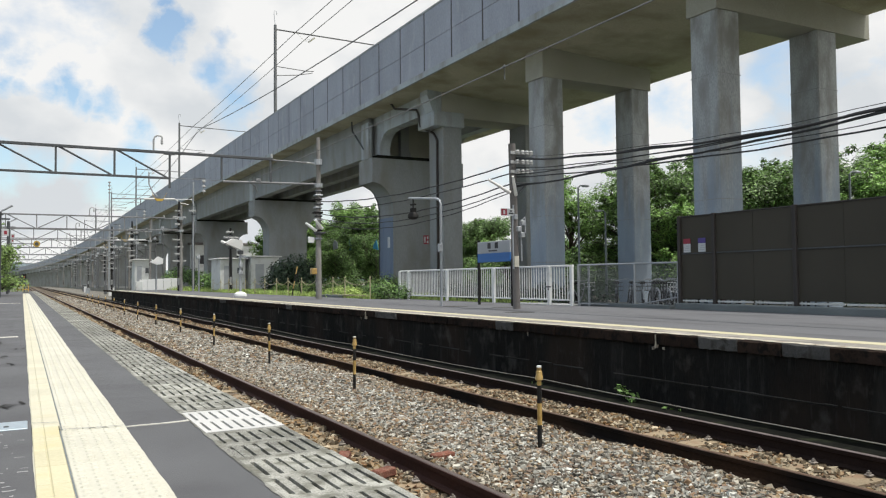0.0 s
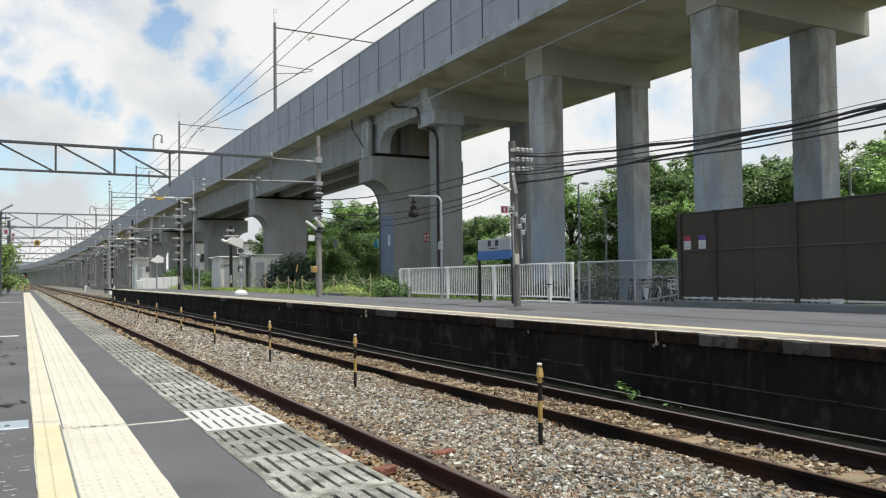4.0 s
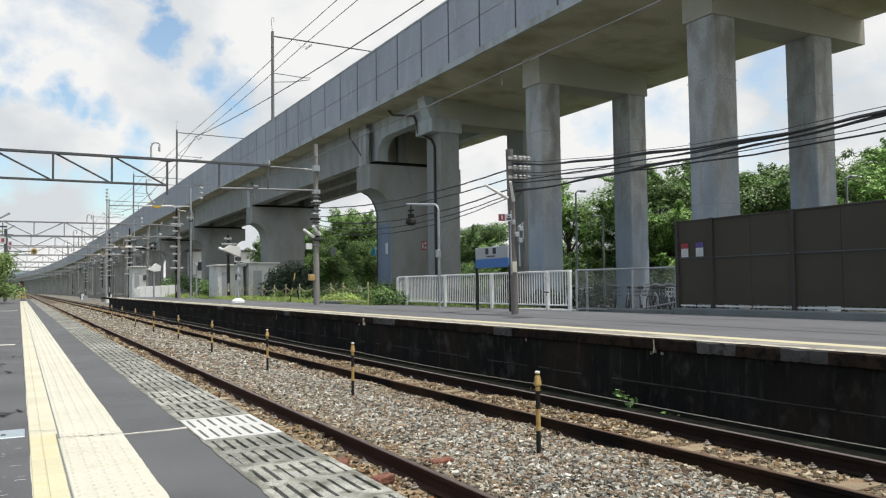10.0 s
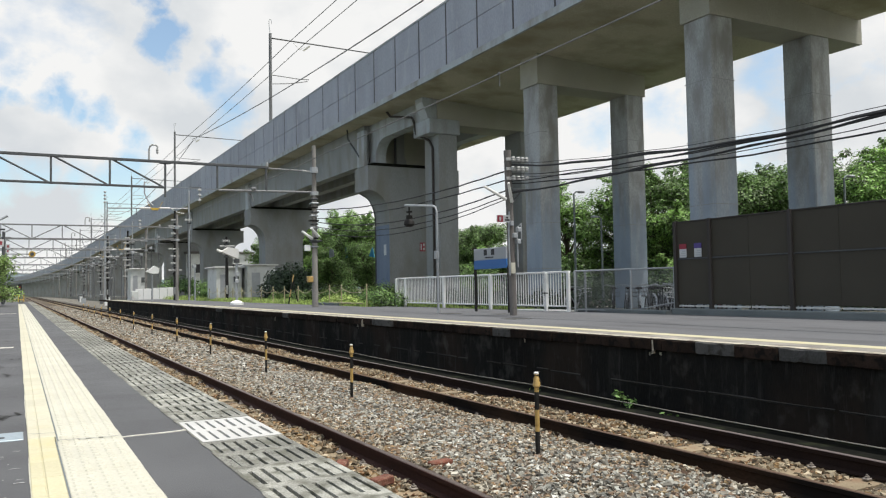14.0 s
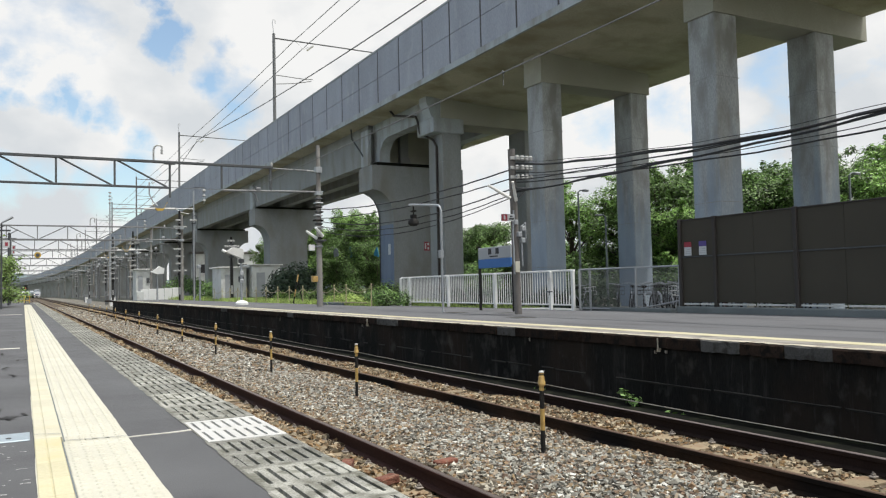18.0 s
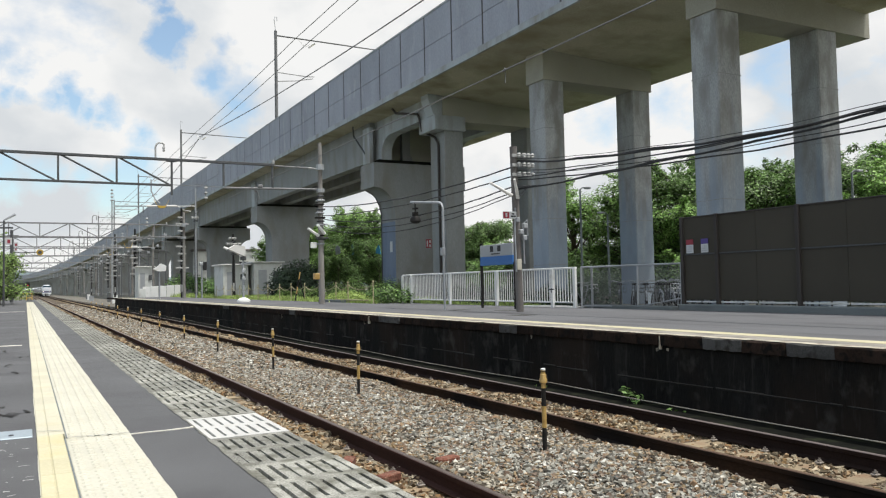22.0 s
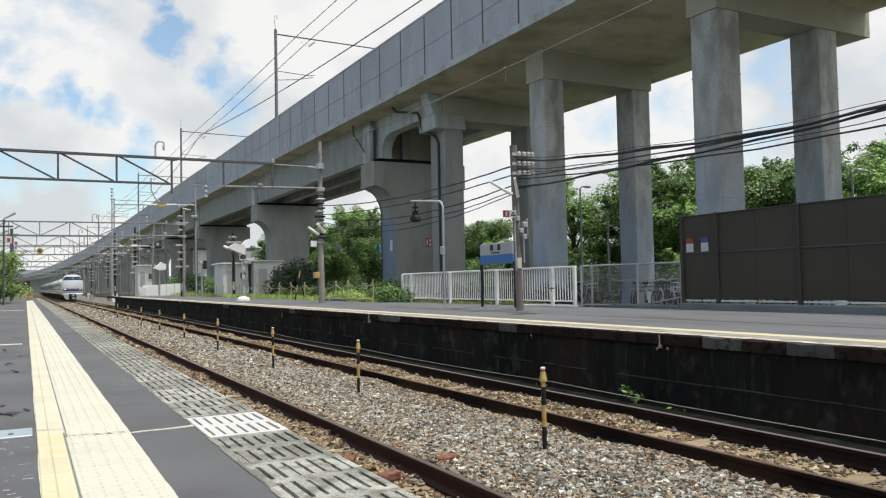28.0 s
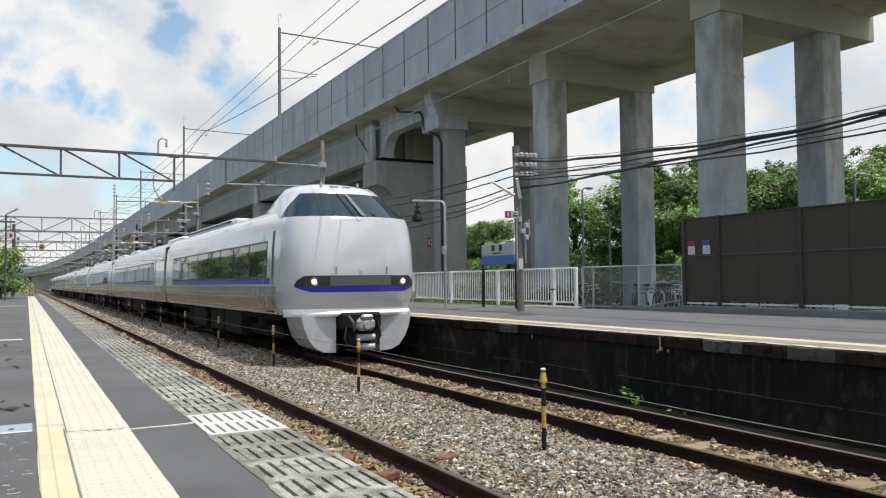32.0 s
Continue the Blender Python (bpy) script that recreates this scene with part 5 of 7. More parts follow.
# bushes added to cover the bright yard and keep this area dark
for k, y in enumerate(np.arange(13.0, 35.0, 2.0)):
    bush((24.6 + 0.3 * math.sin(k * 2.0), float(y), -0.36 if y < 29 else -0.12), [(0, 0, 0.5, 0.75), (0.1, 0.8, 0.6, 0.7), (0, -0.8, 0.55, 0.7), (0.3, 0.3, 1.1, 0.6)], 2000, 0.07, LEAF_DARK, "dark bush added to fill the dark behind parked bicycles", 230 + k)

# ---- fences ----
def white_fence():
    f = thing("white_fence", (13.3, 0, FAR_Z), "white painted steel railing with upright bars beside the platform", "fence")
    part("top_rail", Mesh().block(-0.03, 0.03, 17.36, 28.55, 1.07, 1.125, 0.01), STEEL_WHITE, f)
    part("bottom_rail", Mesh().block(-0.02, 0.02, 17.36, 28.55, 0.13, 0.175, 0.008), STEEL_WHITE, f)
    post = Mesh().block(-0.04, 0.04, -0.055, 0.055, -0.1, 1.09, 0.01).data("post", STEEL_WHITE)
    for y in (28.5, 27.7, 24.55, 21.42, 18.42, 17.38):
        lay("post", post, f, (-0.05, y, 0))
    bar = Mesh().rod((0, 0, 0.15), (0, 0, 1.09), 0.014, 0.014, 6).data("bar", STEEL_WHITE)
    for k in range(88):
        lay("bar", bar, f, (0, 17.5 + k * 0.125, 0))
    part("latch", Mesh().block(-0.1, -0.06, 18.3, 18.55, 0.5, 0.53, 0.008).block(-0.1, -0.06, 18.4, 18.43, 0.42, 0.55, 0.008), STEEL_DARK, f, "dark gate latch")
    return f


white_fence()


def chain_fence():
    f = thing("chain_link_fence", (0, 0, FAR_Z), "grey chain-link fence on galvanised posts", "fence")
    pts = [(13.42, 17.3), (13.5, 16.95), (13.68, 15.35), (13.84, 14.0)]
    for x, y in pts:
        part("post", Mesh().rod((x, y, -0.1), (x, y, 1.12), 0.032, 0.032, 10), STEEL, f, smooth=True)
    part("top_rail", Mesh().tube([(x, y, 1.11) for x, y in pts], 0.024, 8), STEEL, f, smooth=True)
    # the last length rises, drawn to follow a pale sloping line
    part("bottom_rail", Mesh().tube([(13.42, 17.3, 0.06), (13.68, 15.35, 0.06), (13.84, 14.0, 0.28)], 0.018, 6), STEEL, f, smooth=True)
    a, b = Vector((13.42, 17.3, 0)), Vector((13.84, 14.0, 0))
    long, high, m = (b - a).length, 1.02, Mesh()
    d = (b - a).normalized()
    s = -high
    while s < long:
        for up in (1, -1):
            s0, s1 = max(s, 0), min(s + high, long)
            z0, z1 = (s0 - s, s1 - s) if up > 0 else (high - (s0 - s), high - (s1 - s))
            if s1 - s0 > 0.02:
                m.rod(a + d * s0 + Vector((0, 0, 0.07 + z0)), a + d * s1 + Vector((0, 0, 0.07 + z1)), 0.0034, 0.0034, 4)
        s += 0.085
    part("wire_mesh", m, GANTRY_PALE, f, "diamond wire mesh")
    return f


chain_fence()
tagged(part("kerb", Mesh().block(13.72, 13.96, -12, 14.02, FAR_Z - 0.02, 0.07, 0.02), KERB), "grey concrete kerb under a brown panel fence", "kerb", kind="structure")
tagged(part("kerb", Mesh().block(13.55, 13.75, 14.02, 17.4, FAR_Z - 0.02, 0.02, 0.02), KERB), "grey concrete kerb under a chain-link fence", "kerb", kind="structure")


def panel_fence():
    f = thing("panel_fence", (13.85, 0, 0), "tall dark brown sheet-metal panel fence on a concrete kerb", "fence")
    ys = [13.92, 12.86] + [12.86 - 2.13 * k for k in range(1, 12)]
    post = Mesh().block(-0.05, 0.05, -0.045, 0.045, 0.05, 2.13, 0.008).data("post", BROWN_POST)
    for k, y in enumerate(ys):
        lay("post", post, f, (-0.02, y, 0))
        if k + 1 < len(ys):
            y1 = ys[k + 1]
            n = 1 if k == 0 else 2
            step = (y - y1) / n
            for z0, z1 in ((0.17, 1.22), (1.245, 2.09)):
                data = Mesh().block(-0.012, 0.012, 0.004, step - 0.004, z0, z1, 0.005).data("panel", BROWN)
                for i in range(n):
                    lay("panel", data, f, (0.005 * (i % 2), y1 + i * step, 0))
            part("rail", Mesh().block(-0.03, 0.02, y1 + 0.045, y - 0.045, 1.215, 1.245, 0.006), STEEL_DARK, f)
            part("top_rail", Mesh().block(-0.03, 0.03, y1, y, 2.09, 2.12, 0.006), BROWN_POST, f)
            middle = (y + y1) / 2
            # pale bars imitate the sunlit wall and grass showing through the gap
            for a, b in ((y1 + 0.045, middle - 0.02), (middle + 0.02, y - 0.045)):
                part("gap_strip", Mesh().block(-0.012, 0.012, a, b, 0.105, 0.145, 0.004), HUT, f, "pale strip standing in for sunlit ground seen under the panels")
    return f


panel_fence()
for y, m, lab in ((13.57, RED, "small white notice with a red head"), (13.11, PURPLE, "small white notice with a purple head")):
    n = thing("notice", (13.8, y, 1.26), lab + " on a brown fence", "notice")
    part("sheet", Mesh().block(0.015, 0.025, 0, 0.22, 0, 0.2, 0.002), WHITE, n)
    part("head", Mesh().block(0.012, 0.025, 0.0, 0.22, 0.2, 0.32, 0.002), m, n)
    for i in range(3):
        part("text_bar", Mesh().box(0.011, 0.0145, 0.03, 0.19 - 0.03 * i, 0.04 + i * 0.05, 0.055 + i * 0.05), STEEL, n)


def rope_fence():
    f = thing("rope_fence", (0, 0, FAR_Z), "row of yellowed posts with sagging yellow chain along the verge", "fence")
    ys = [29.4, 32.2, 33.7, 36.0, 38.2, 40.5, 42.6, 45.0, 47.2, 49.5, 51.8, 54.0, 56.4, 59.0]
    m = Mesh().rod((0, 0, -0.1), (0, 0, 0.86), 0.027, 0.024, 8).turned([(0.032, 0.84), (0.036, 0.87), (0.016, 0.92)], (0, 0, 0), 8).data("post", WOOD_POST)
    for y in ys:
        lay("post", m, f, (12.35, y, 0))
    line = []
    for a, b in zip(ys, ys[1:]):
        for i in range(8):
            s = i / 8
            line.append((12.35, a + (b - a) * s, 0.78 - 0.9 * s * (1 - s)))
    part("chain", Mesh().tube(line, 0.014, 5), WOOD_POST, f, "faded yellow plastic chain")
    return f


rope_fence()


# ---- on the far platform ----
def utility_pole():
    p = thing("utility_pole", (10.94, 16.6, FAR_Z), "weathered dark utility pole with white insulator racks and floodlights", "utility pole")
    part("pole", Mesh().tube([(0, 0, -0.1), (-0.04, 0, 2.0), (-0.09, 0, 4.15)], 0.092, 12), POLE, p, smooth=True)
    for z in (3.92, 3.68, 3.44):
        arm = part("rack", Mesh().block(-0.2, 0.42, -0.13, -0.09, z - 0.05, z + 0.03, 0.008), INSULATOR_GREY, p)
        for x in (-0.02, 0.13, 0.26, 0.38):
            part("insulator", Mesh().turned([(0.045, 0), (0.06, 0.03), (0.05, 0.05), (0.06, 0.08), (0.04, 0.12)], (x, -0.15, z - 0.06), 10), INSULATOR_GREY, arm, smooth=True)
    part("bracket", Mesh().block(-0.2, 0.3, -0.14, -0.1, 3.13, 3.18, 0.008).rod((0.25, -0.12, 3.15), (-0.05, -0.05, 2.8), 0.02, 0.02, 6), STEEL_DARK, p)
    for a, b in (((-0.86, -0.1, 3.2), (-0.24, -0.12, 2.9)), ((-0.3, -0.35, 3.28), (-0.06, -0.12, 2.84))):
        part("floodlight", Mesh().rod(a, b, 0.03, 0.045, 10), HUT_ROOF, p, "tubular pale floodlight", smooth=True)
    sg = part("sign", Mesh().block(-0.52, -0.12, -0.13, -0.11, 2.32, 2.5, 0.005), WHITE, p, "small red and white sign")
    part("symbol", Mesh().box(-0.51, -0.34, -0.134, -0.1, 2.33, 2.49), RED, sg)
    part("pictogram", Mesh().box(-0.45, -0.4, -0.138, -0.13, 2.36, 2.46), WHITE, sg)
    part("symbol", Mesh().box(-0.29, -0.15, -0.134, -0.1, 2.36, 2.4).box(-0.26, -0.19, -0.134, -0.1, 2.42, 2.46), INK, sg)
    for z, x in ((2.3, -0.1), (2.15, 0.12), (2.0, 0.0), (1.85, 0.1)):
        part("box", Mesh().block(x - 0.05, x + 0.06, -0.17, -0.05, z - 0.06, z + 0.06, 0.012), STEEL, p, "small junction box")
    part("conduit", Mesh().tube([(0.1, -0.1, 1.2), (0.08, -0.11, 2.2), (0.2, -0.11, 2.3), (0.22, -0.1, 1.9)], 0.02, 6).tube([(-0.13, -0.08, 1.0), (-0.15, -0.08, 2.0), (-0.12, -0.08, 2.6)], 0.022, 6), STEEL, p)
    part("tag", Mesh().block(-0.13, 0.0, -0.13, -0.11, 1.05, 1.32, 0.004), TACTILE, p, "pale number tag left blank")
    return p


utility_pole()
for x, z0, z1, r, sag in ((10.95, 4.01, 3.6, 0.019, 0.28), (10.97, 3.62, 3.37, 0.016, 0.21), (10.96, 3.5, 3.12, 0.017, 0.45), (10.99, 3.3, 2.99, 0.013, 0.5), (10.93, 3.1, 2.9, 0.012, 0.55)):
    wire("cable", [(11.0, 31.6, z0), (x, 16.6, z1)], r, CABLE, "black cable strung between poles", sag, 6, 0.005)
for x, z0, z1, r, sag, label in ((10.95, 3.7, 4.85, 0.022, 1.13, "thick black cable bundle strung between poles"),
                                 (10.96, 3.0, 3.91, 0.02, 0.35, "thick black cable bundle strung between poles"),
                                 (10.98, 3.25, 3.87, 0.015, 0.71, "black cable strung between poles"),
                                 (10.94, 3.3, 4.1, 0.014, 0.56, "black cable strung between poles"),
                                 (10.97, 3.48, 5.3, 0.011, 1.16, "thin black cable strung between poles"),
                                 (10.93, 3.78, 5.1, 0.006, 1.2, "thin wire strung between poles"),
                                 (10.95, 3.72, 4.82, 0.014, 1.12, "black cable lashed along a thicker one"),
                                 (10.96, 3.02, 3.93, 0.013, 0.36, "black cable lashed along a thicker one"),
                                 (10.99, 3.4, 4.35, 0.008, 0.9, "thin wire strung between poles")):
    wire("cable", [(x, 16.6, z0), (x, -8.0, z1)], r, CABLE, label, sag, 6, 0.02 if "lashed" in label else 0.01)


def lamp_post():
    p = thing("lamp_post", (10.64, 20.05, FAR_Z), "slim grey steel post with an arm and a black lamp", "lamp post")
    part("pole", Mesh().tube([(0, 0, -0.05), (0, 0, 2.9), (0, 0.06, 3.04), (0, 0.2, 3.1), (0, 2.1, 3.3)], 0.036, 10), STEEL, p, smooth=True)
    part("box", Mesh().block(-0.09, 0.03, -0.06, 0.06, 1.55, 1.78, 0.012), STEEL, p, "small grey box")
    lamp = part("lamp", Mesh().turned([(0.02, 0.02), (0.1, 0.0), (0.16, -0.07), (0.17, -0.16), (0.1, -0.22), (0.02, -0.23)], (0, 1.82, 2.84), 14), BLACK, p, "round black lamp housing", smooth=True)
    part("hanger", Mesh().rod((0, 1.82, 3.25), (0, 1.82, 2.84), 0.022, 0.022, 6).block(-0.08, 0.08, 1.75, 1.89, 2.85, 2.97, 0.01).block(-0.05, 0.05, 1.7, 1.94, 3.05, 3.1, 0.01), BLACK, lamp)
    return p


lamp_post()


def station_sign():
    s = thing("station_sign", (12.0, 0, FAR_Z), "grey and blue station name board on black posts", "sign")
    for y in (20.22, 18.42):
        part("post", Mesh().block(-0.035, 0.035, y - 0.035, y + 0.035, -0.1, 1.9 if y > 19 else 1.3, 0.008), BLACK, s)
    b = part("board", Mesh().block(-0.06, -0.01, 18.44, 20.2, 1.5, 1.84, 0.01), mat("board_grey", (0.36, 0.38, 0.4), 0.5, var=0.08, bump=0), s)
    part("blue_band", Mesh().block(-0.062, -0.01, 18.44, 20.2, 1.24, 1.5, 0.008), BLUE, s, "blue lower band")
    for y0, y1, z0, z1 in ((19.05, 19.22, 1.63, 1.8), (19.45, 19.62, 1.63, 1.8)):
        part("text_bar", Mesh().box(-0.066, -0.05, y0, y1, z0, z1), INK, b)
    part("text_bar", Mesh().box(-0.066, -0.05, 19.1, 19.56, 1.55, 1.585), INK, b)
    return s


station_sign()


def floodlights(y, x, z):
    f = thing("floodlight", (x, y, z), "pair of pale floodlights clamped to a gantry post", "floodlight")
    part("head", Mesh().rod((-0.6, -0.1, 0.12), (-0.15, -0.12, -0.2), 0.05, 0.07, 10), STEEL_WHITE, f, smooth=True)
    part("head", Mesh().rod((-0.26, -0.3, 0.25), (0.1, -0.14, -0.1), 0.05, 0.07, 10), STEEL_WHITE, f, smooth=True)
    part("box", Mesh().block(-0.5, -0.25, -0.16, -0.04, -0.7, -0.45, 0.015), STEEL_WHITE, f)
    part("clamp", Mesh().block(-0.25, 0.25, -0.2, 0.05, -0.3, -0.24, 0.01), STEEL_DARK, f)
    return f


floodlights(31.55, 10.95, 2.95)
tagged(part("meter_box", Mesh().block(10.55, 10.78, 31.3, 31.5, 0.95, 1.2, 0.015), YELLOW), "small yellow box fixed to a gantry post", "box")


def monitor_stand():
    m = thing("monitor_stand", (9.9, 40.7, FAR_Z), "grey pole with slanted white monitor hoods on a white domed foot", "monitor stand")
    part("foot", Mesh().turned([(0.34, 0), (0.33, 0.1), (0.22, 0.2), (0.06, 0.24)], (0, 0, 0), 16), STEEL_WHITE, m, "white domed foot", smooth=True)
    part("pole", Mesh().rod((0, 0, 0.2), (0, 0, 2.6), 0.065, 0.06, 10), STEEL, m, smooth=True)
    part("collar", Mesh().block(-0.13, 0.13, -0.13, 0.13, 2.15, 2.35, 0.02), STEEL_DARK, m)
    h = part("hood", Mesh().prism([(-0.8, 2.72), (0.02, 2.36), (0.1, 2.62), (0.04, 2.86), (-0.45, 2.95)], -0.2, 0.2), HUT_ROOF, m, "slanted pale hood")
    part("lens", Mesh().rod((-0.98, 0, 2.82), (-0.8, 0, 2.72), 0.06, 0.08, 8), STEEL_WHITE, h)
    for z in (1.1, 1.5):
        part("box", Mesh().block(-0.1, 0.1, -0.12, -0.04, z, z + 0.2, 0.012), STEEL, m)
    return m


monitor_stand()


def insulator_pole(x, y, top, rows, pole, thick=0.12):
    p = thing("line_pole", (x, y, FAR_Z), "dark line pole with stacks of pale insulator racks", "utility pole", "line poles along the far platform")
    part("pole", Mesh().rod((0, 0, -0.1), (0, 0, top), thick, thick * 0.75, 10), pole, p, smooth=True)
    for k, z in enumerate(rows):
        reach = 0.36 + 0.2 * (k % 3 == 1)
        left, right = -reach, reach * (0.6 + 0.4 * (k % 2))
        arm = part("rack", Mesh().block(left, right, -0.2, -0.12, z - 0.07, z + 0.06, 0.03), INSULATOR_GREY, p)
        for i in (left * 0.85, left * 0.3, right * 0.55):
            part("insulator", Mesh().turned([(0.05, -0.09), (0.065, -0.05), (0.05, 0.0), (0.06, 0.05), (0.03, 0.08)], (i, -0.19, z), 8), INSULATOR_GREY, arm, smooth=True)
        part("clamp", Mesh().block(-0.16, 0.16, -0.17, 0.14, z - 0.3 - 0.08 * (k % 2), z - 0.2, 0.02), (STEEL_DARK, BLACK)[k % 2], p)
        part("brace", Mesh().rod((right * 0.7, -0.15, z - 0.05), (0.05, -0.1, z - 0.3), 0.02, 0.02, 5), MAST, p)
    part("cable_run", Mesh().tube([(-0.09, -0.1, 0.3), (-0.12, -0.11, top * 0.4), (-0.08, -0.1, top * 0.8)], 0.03, 5).tube([(0.1, -0.1, 0.2), (0.08, -0.1, top * 0.6)], 0.025, 5), STEEL_DARK, p, "dark cables strapped to the pole")
    part("paint_band", Mesh().rod((0, 0, 0.5), (0, 0, 1.1), thick * 1.08, thick * 1.06, 10), INSULATOR_GREY, p, "pale painted band")
    return p


first = insulator_pole(11.62, 69.0, 7.55, (6.75, 6.2, 5.6, 5.05, 4.3, 3.7, 3.1, 2.5), BLACK)
for x, y in ((10.75, 93.6), (9.56, 103.0), (11.6, 136.0), (11.6, 172.0), (11.6, 215.0)):
    copy_thing(first, pose(x, y, FAR_Z))
first = insulator_pole(11.78, 63.6, 8.6, (6.3,), STEEL, 0.085)
hang = part("hanging_arm", Mesh().rod((0, 0, 8.05 + 0.85), (0.95, 0, 8.9), 0.025, 0.025, 6), STEEL_DARK, first)
part("disc_insulator", Mesh().turned([(0.02, 0.0)] + [(r, z0 + z) for z0 in (-0.42, -0.82, -1.22) for r, z in ((0.03, 0.32), (0.15, 0.24), (0.17, 0.16), (0.03, 0.1))] + [(0.02, -1.3)], (0.8, 0, 8.9), 10), INSULATOR_GREY, hang, "string of grey disc insulators", smooth=True)
for x, y in ((11.2, 93.5), (11.2, 119.0), (11.2, 150.0)):
    copy_thing(first, pose(x, y, FAR_Z))


p = insulator_pole(13.2, 57.2, 4.6, (4.3, 3.9, 3.4), BLACK, 0.1)
tagged(p, "short dark pole with insulator racks beside equipment huts", "utility pole", "line poles along the far platform")


def section_beam(x0, x1, y, z, label):
    b = thing("section_beam", (x0, y, z), label, "beam", "overhead beams along the line")
    w = x1 - x0
    part("beam", Mesh().rod((0, 0, -0.06), (w, 0, 0.06), 0.045, 0.045, 8), GANTRY_PALE, b)
    part("insulator", Mesh().rod((w * 0.5, 0, 0), (w * 0.67, 0, 0.02), 0.09, 0.09, 10), INSULATOR, b, "white insulator")
    part("insulator", Mesh().rod((w * 0.82, 0, 0.04), (w * 0.99, 0, 0.06), 0.09, 0.09, 10), INSULATOR, b, "white insulator")
    part("guard", Mesh().prism([(w * 0.67, 0.06), (w * 0.7, -0.14), (w * 0.79, -0.14), (w * 0.82, 0.06)], -0.12, 0.12), YELLOW_STEEL, b, "yellow guard")
    part("guard_stay", Mesh().rod((w * 0.68, 0, 0.05), (w * 0.62, 0, 0.55), 0.02, 0.02, 5).rod((w * 0.81, 0, 0.05), (w * 0.87, 0, 0.6), 0.02, 0.02, 5), YELLOW_STEEL, b)
    part("dropper", Mesh().rod((w * 0.45, 0, -0.02), (w * 0.45, 0, -0.55), 0.03, 0.03, 6), STEEL_DARK, b)
    part("brace", Mesh().tube([(w, 0, 0.06), (w * 1.1, 0, -0.25), (w * 1.22, 0, -0.35)], 0.03, 6).tube([(w, 0, 0.06), (w * 1.3, 0, 0.1)], 0.03, 6), STEEL_WHITE, b)
    return b


section_beam(6.35, 11.3, 69.0, 7.58, "pale overhead beam with white insulators and a yellow guard")
section_beam(7.2, 11.0, 93.3, 5.35, "pale overhead beam with white insulators above the track")
section_beam(7.6, 11.4, 118.8, 5.6, "pale overhead beam with white insulators above the track")
mast = thing("feeder_post", (8.79, 98.0, FAR_Z), "slim grey post with a string of disc insulators at its top", "pole")
part("pole", Mesh().rod((0, 0, -0.1), (0, 0, 11.0), 0.1, 0.07, 8), STEEL, mast, smooth=True)
part("insulator", Mesh().turned([(0.03, z0 + z) if q else (0.16, z0 + z) for z0 in (0, 0.4, 0.8, 1.2) for q, z in ((1, 0), (0, 0.08), (0, 0.16), (1, 0.24))], (0, 0, 11.0), 8), INSULATOR_GREY, mast, "stacked disc insulators")
part("arm", Mesh().rod((0, 0, 10.1), (3.4, 0, 10.1), 0.03, 0.03, 6).rod((0, 0, 9.2), (-0.5, 0, 9.7), 0.03, 0.03, 6), STEEL, mast)


def plain_pole(x, y, h, lean=0.0):
    p = thing("service_pole", (x, y, FAR_Z), "plain grey service pole with a small fitting", "pole", "poles along the far platform")
    part("pole", Mesh().rod((0, 0, -0.1), (lean, 0, h), 0.07, 0.055, 8), STEEL if y < 80 else MAST, p, smooth=True)
    if y > 80:
        for z in (h * 0.72, h * 0.86, h * 0.95):
            part("crossarm", Mesh().block(lean - 0.55, lean + 0.5 * (z > h * 0.8), -0.1, -0.03, z - 0.05, z + 0.04, 0.01), MAST, p)
    part("fitting", Mesh().block(lean - 0.2, lean + 0.08, -0.12, 0.12, h - 0.35, h - 0.1, 0.02), STEEL, p)
    return p


for x, y, h, s in ((12.3, 64.0, 2.9, 0.0), (10.4, 86.0, 5.0, 0.0), (9.4, 97.0, 4.4, -0.2), (12.0, 111.0, 6.0, 0.0), (12.6, 84.0, 6.5, 0.0), (11.0, 128.0, 6.0, 0.1), (9.6, 144.0, 4.6, 0.0), (10.2, 108.0, 5.4, 0.1), (13.0, 92.0, 5.8, 0.0), (12.2, 101.0, 4.0, 0.0), (9.2, 118.0, 5.0, 0.0), (10.6, 136.0, 6.4, 0.0), (9.0, 160.0, 5.2, 0.0), (12.0, 168.0, 6.4, 0.0), (9.4, 190.0, 6.0, 0.0), (12.4, 95.0, 5.2, 0.0), (10.0, 103.0, 4.2, 0.1), (12.8, 107.0, 6.2, 0.0), (11.4, 114.0, 5.6, 0.0), (9.8, 125.0, 5.8, 0.0), (12.6, 130.0, 6.6, 0.0), (10.9, 142.0, 5.4, 0.0), (12.2, 155.0, 6.8, 0.0), (9.6, 176.0, 5.6, 0.0), (11.5, 205.0, 6.6, 0.0)):
    plain_pole(x, y, h, s)


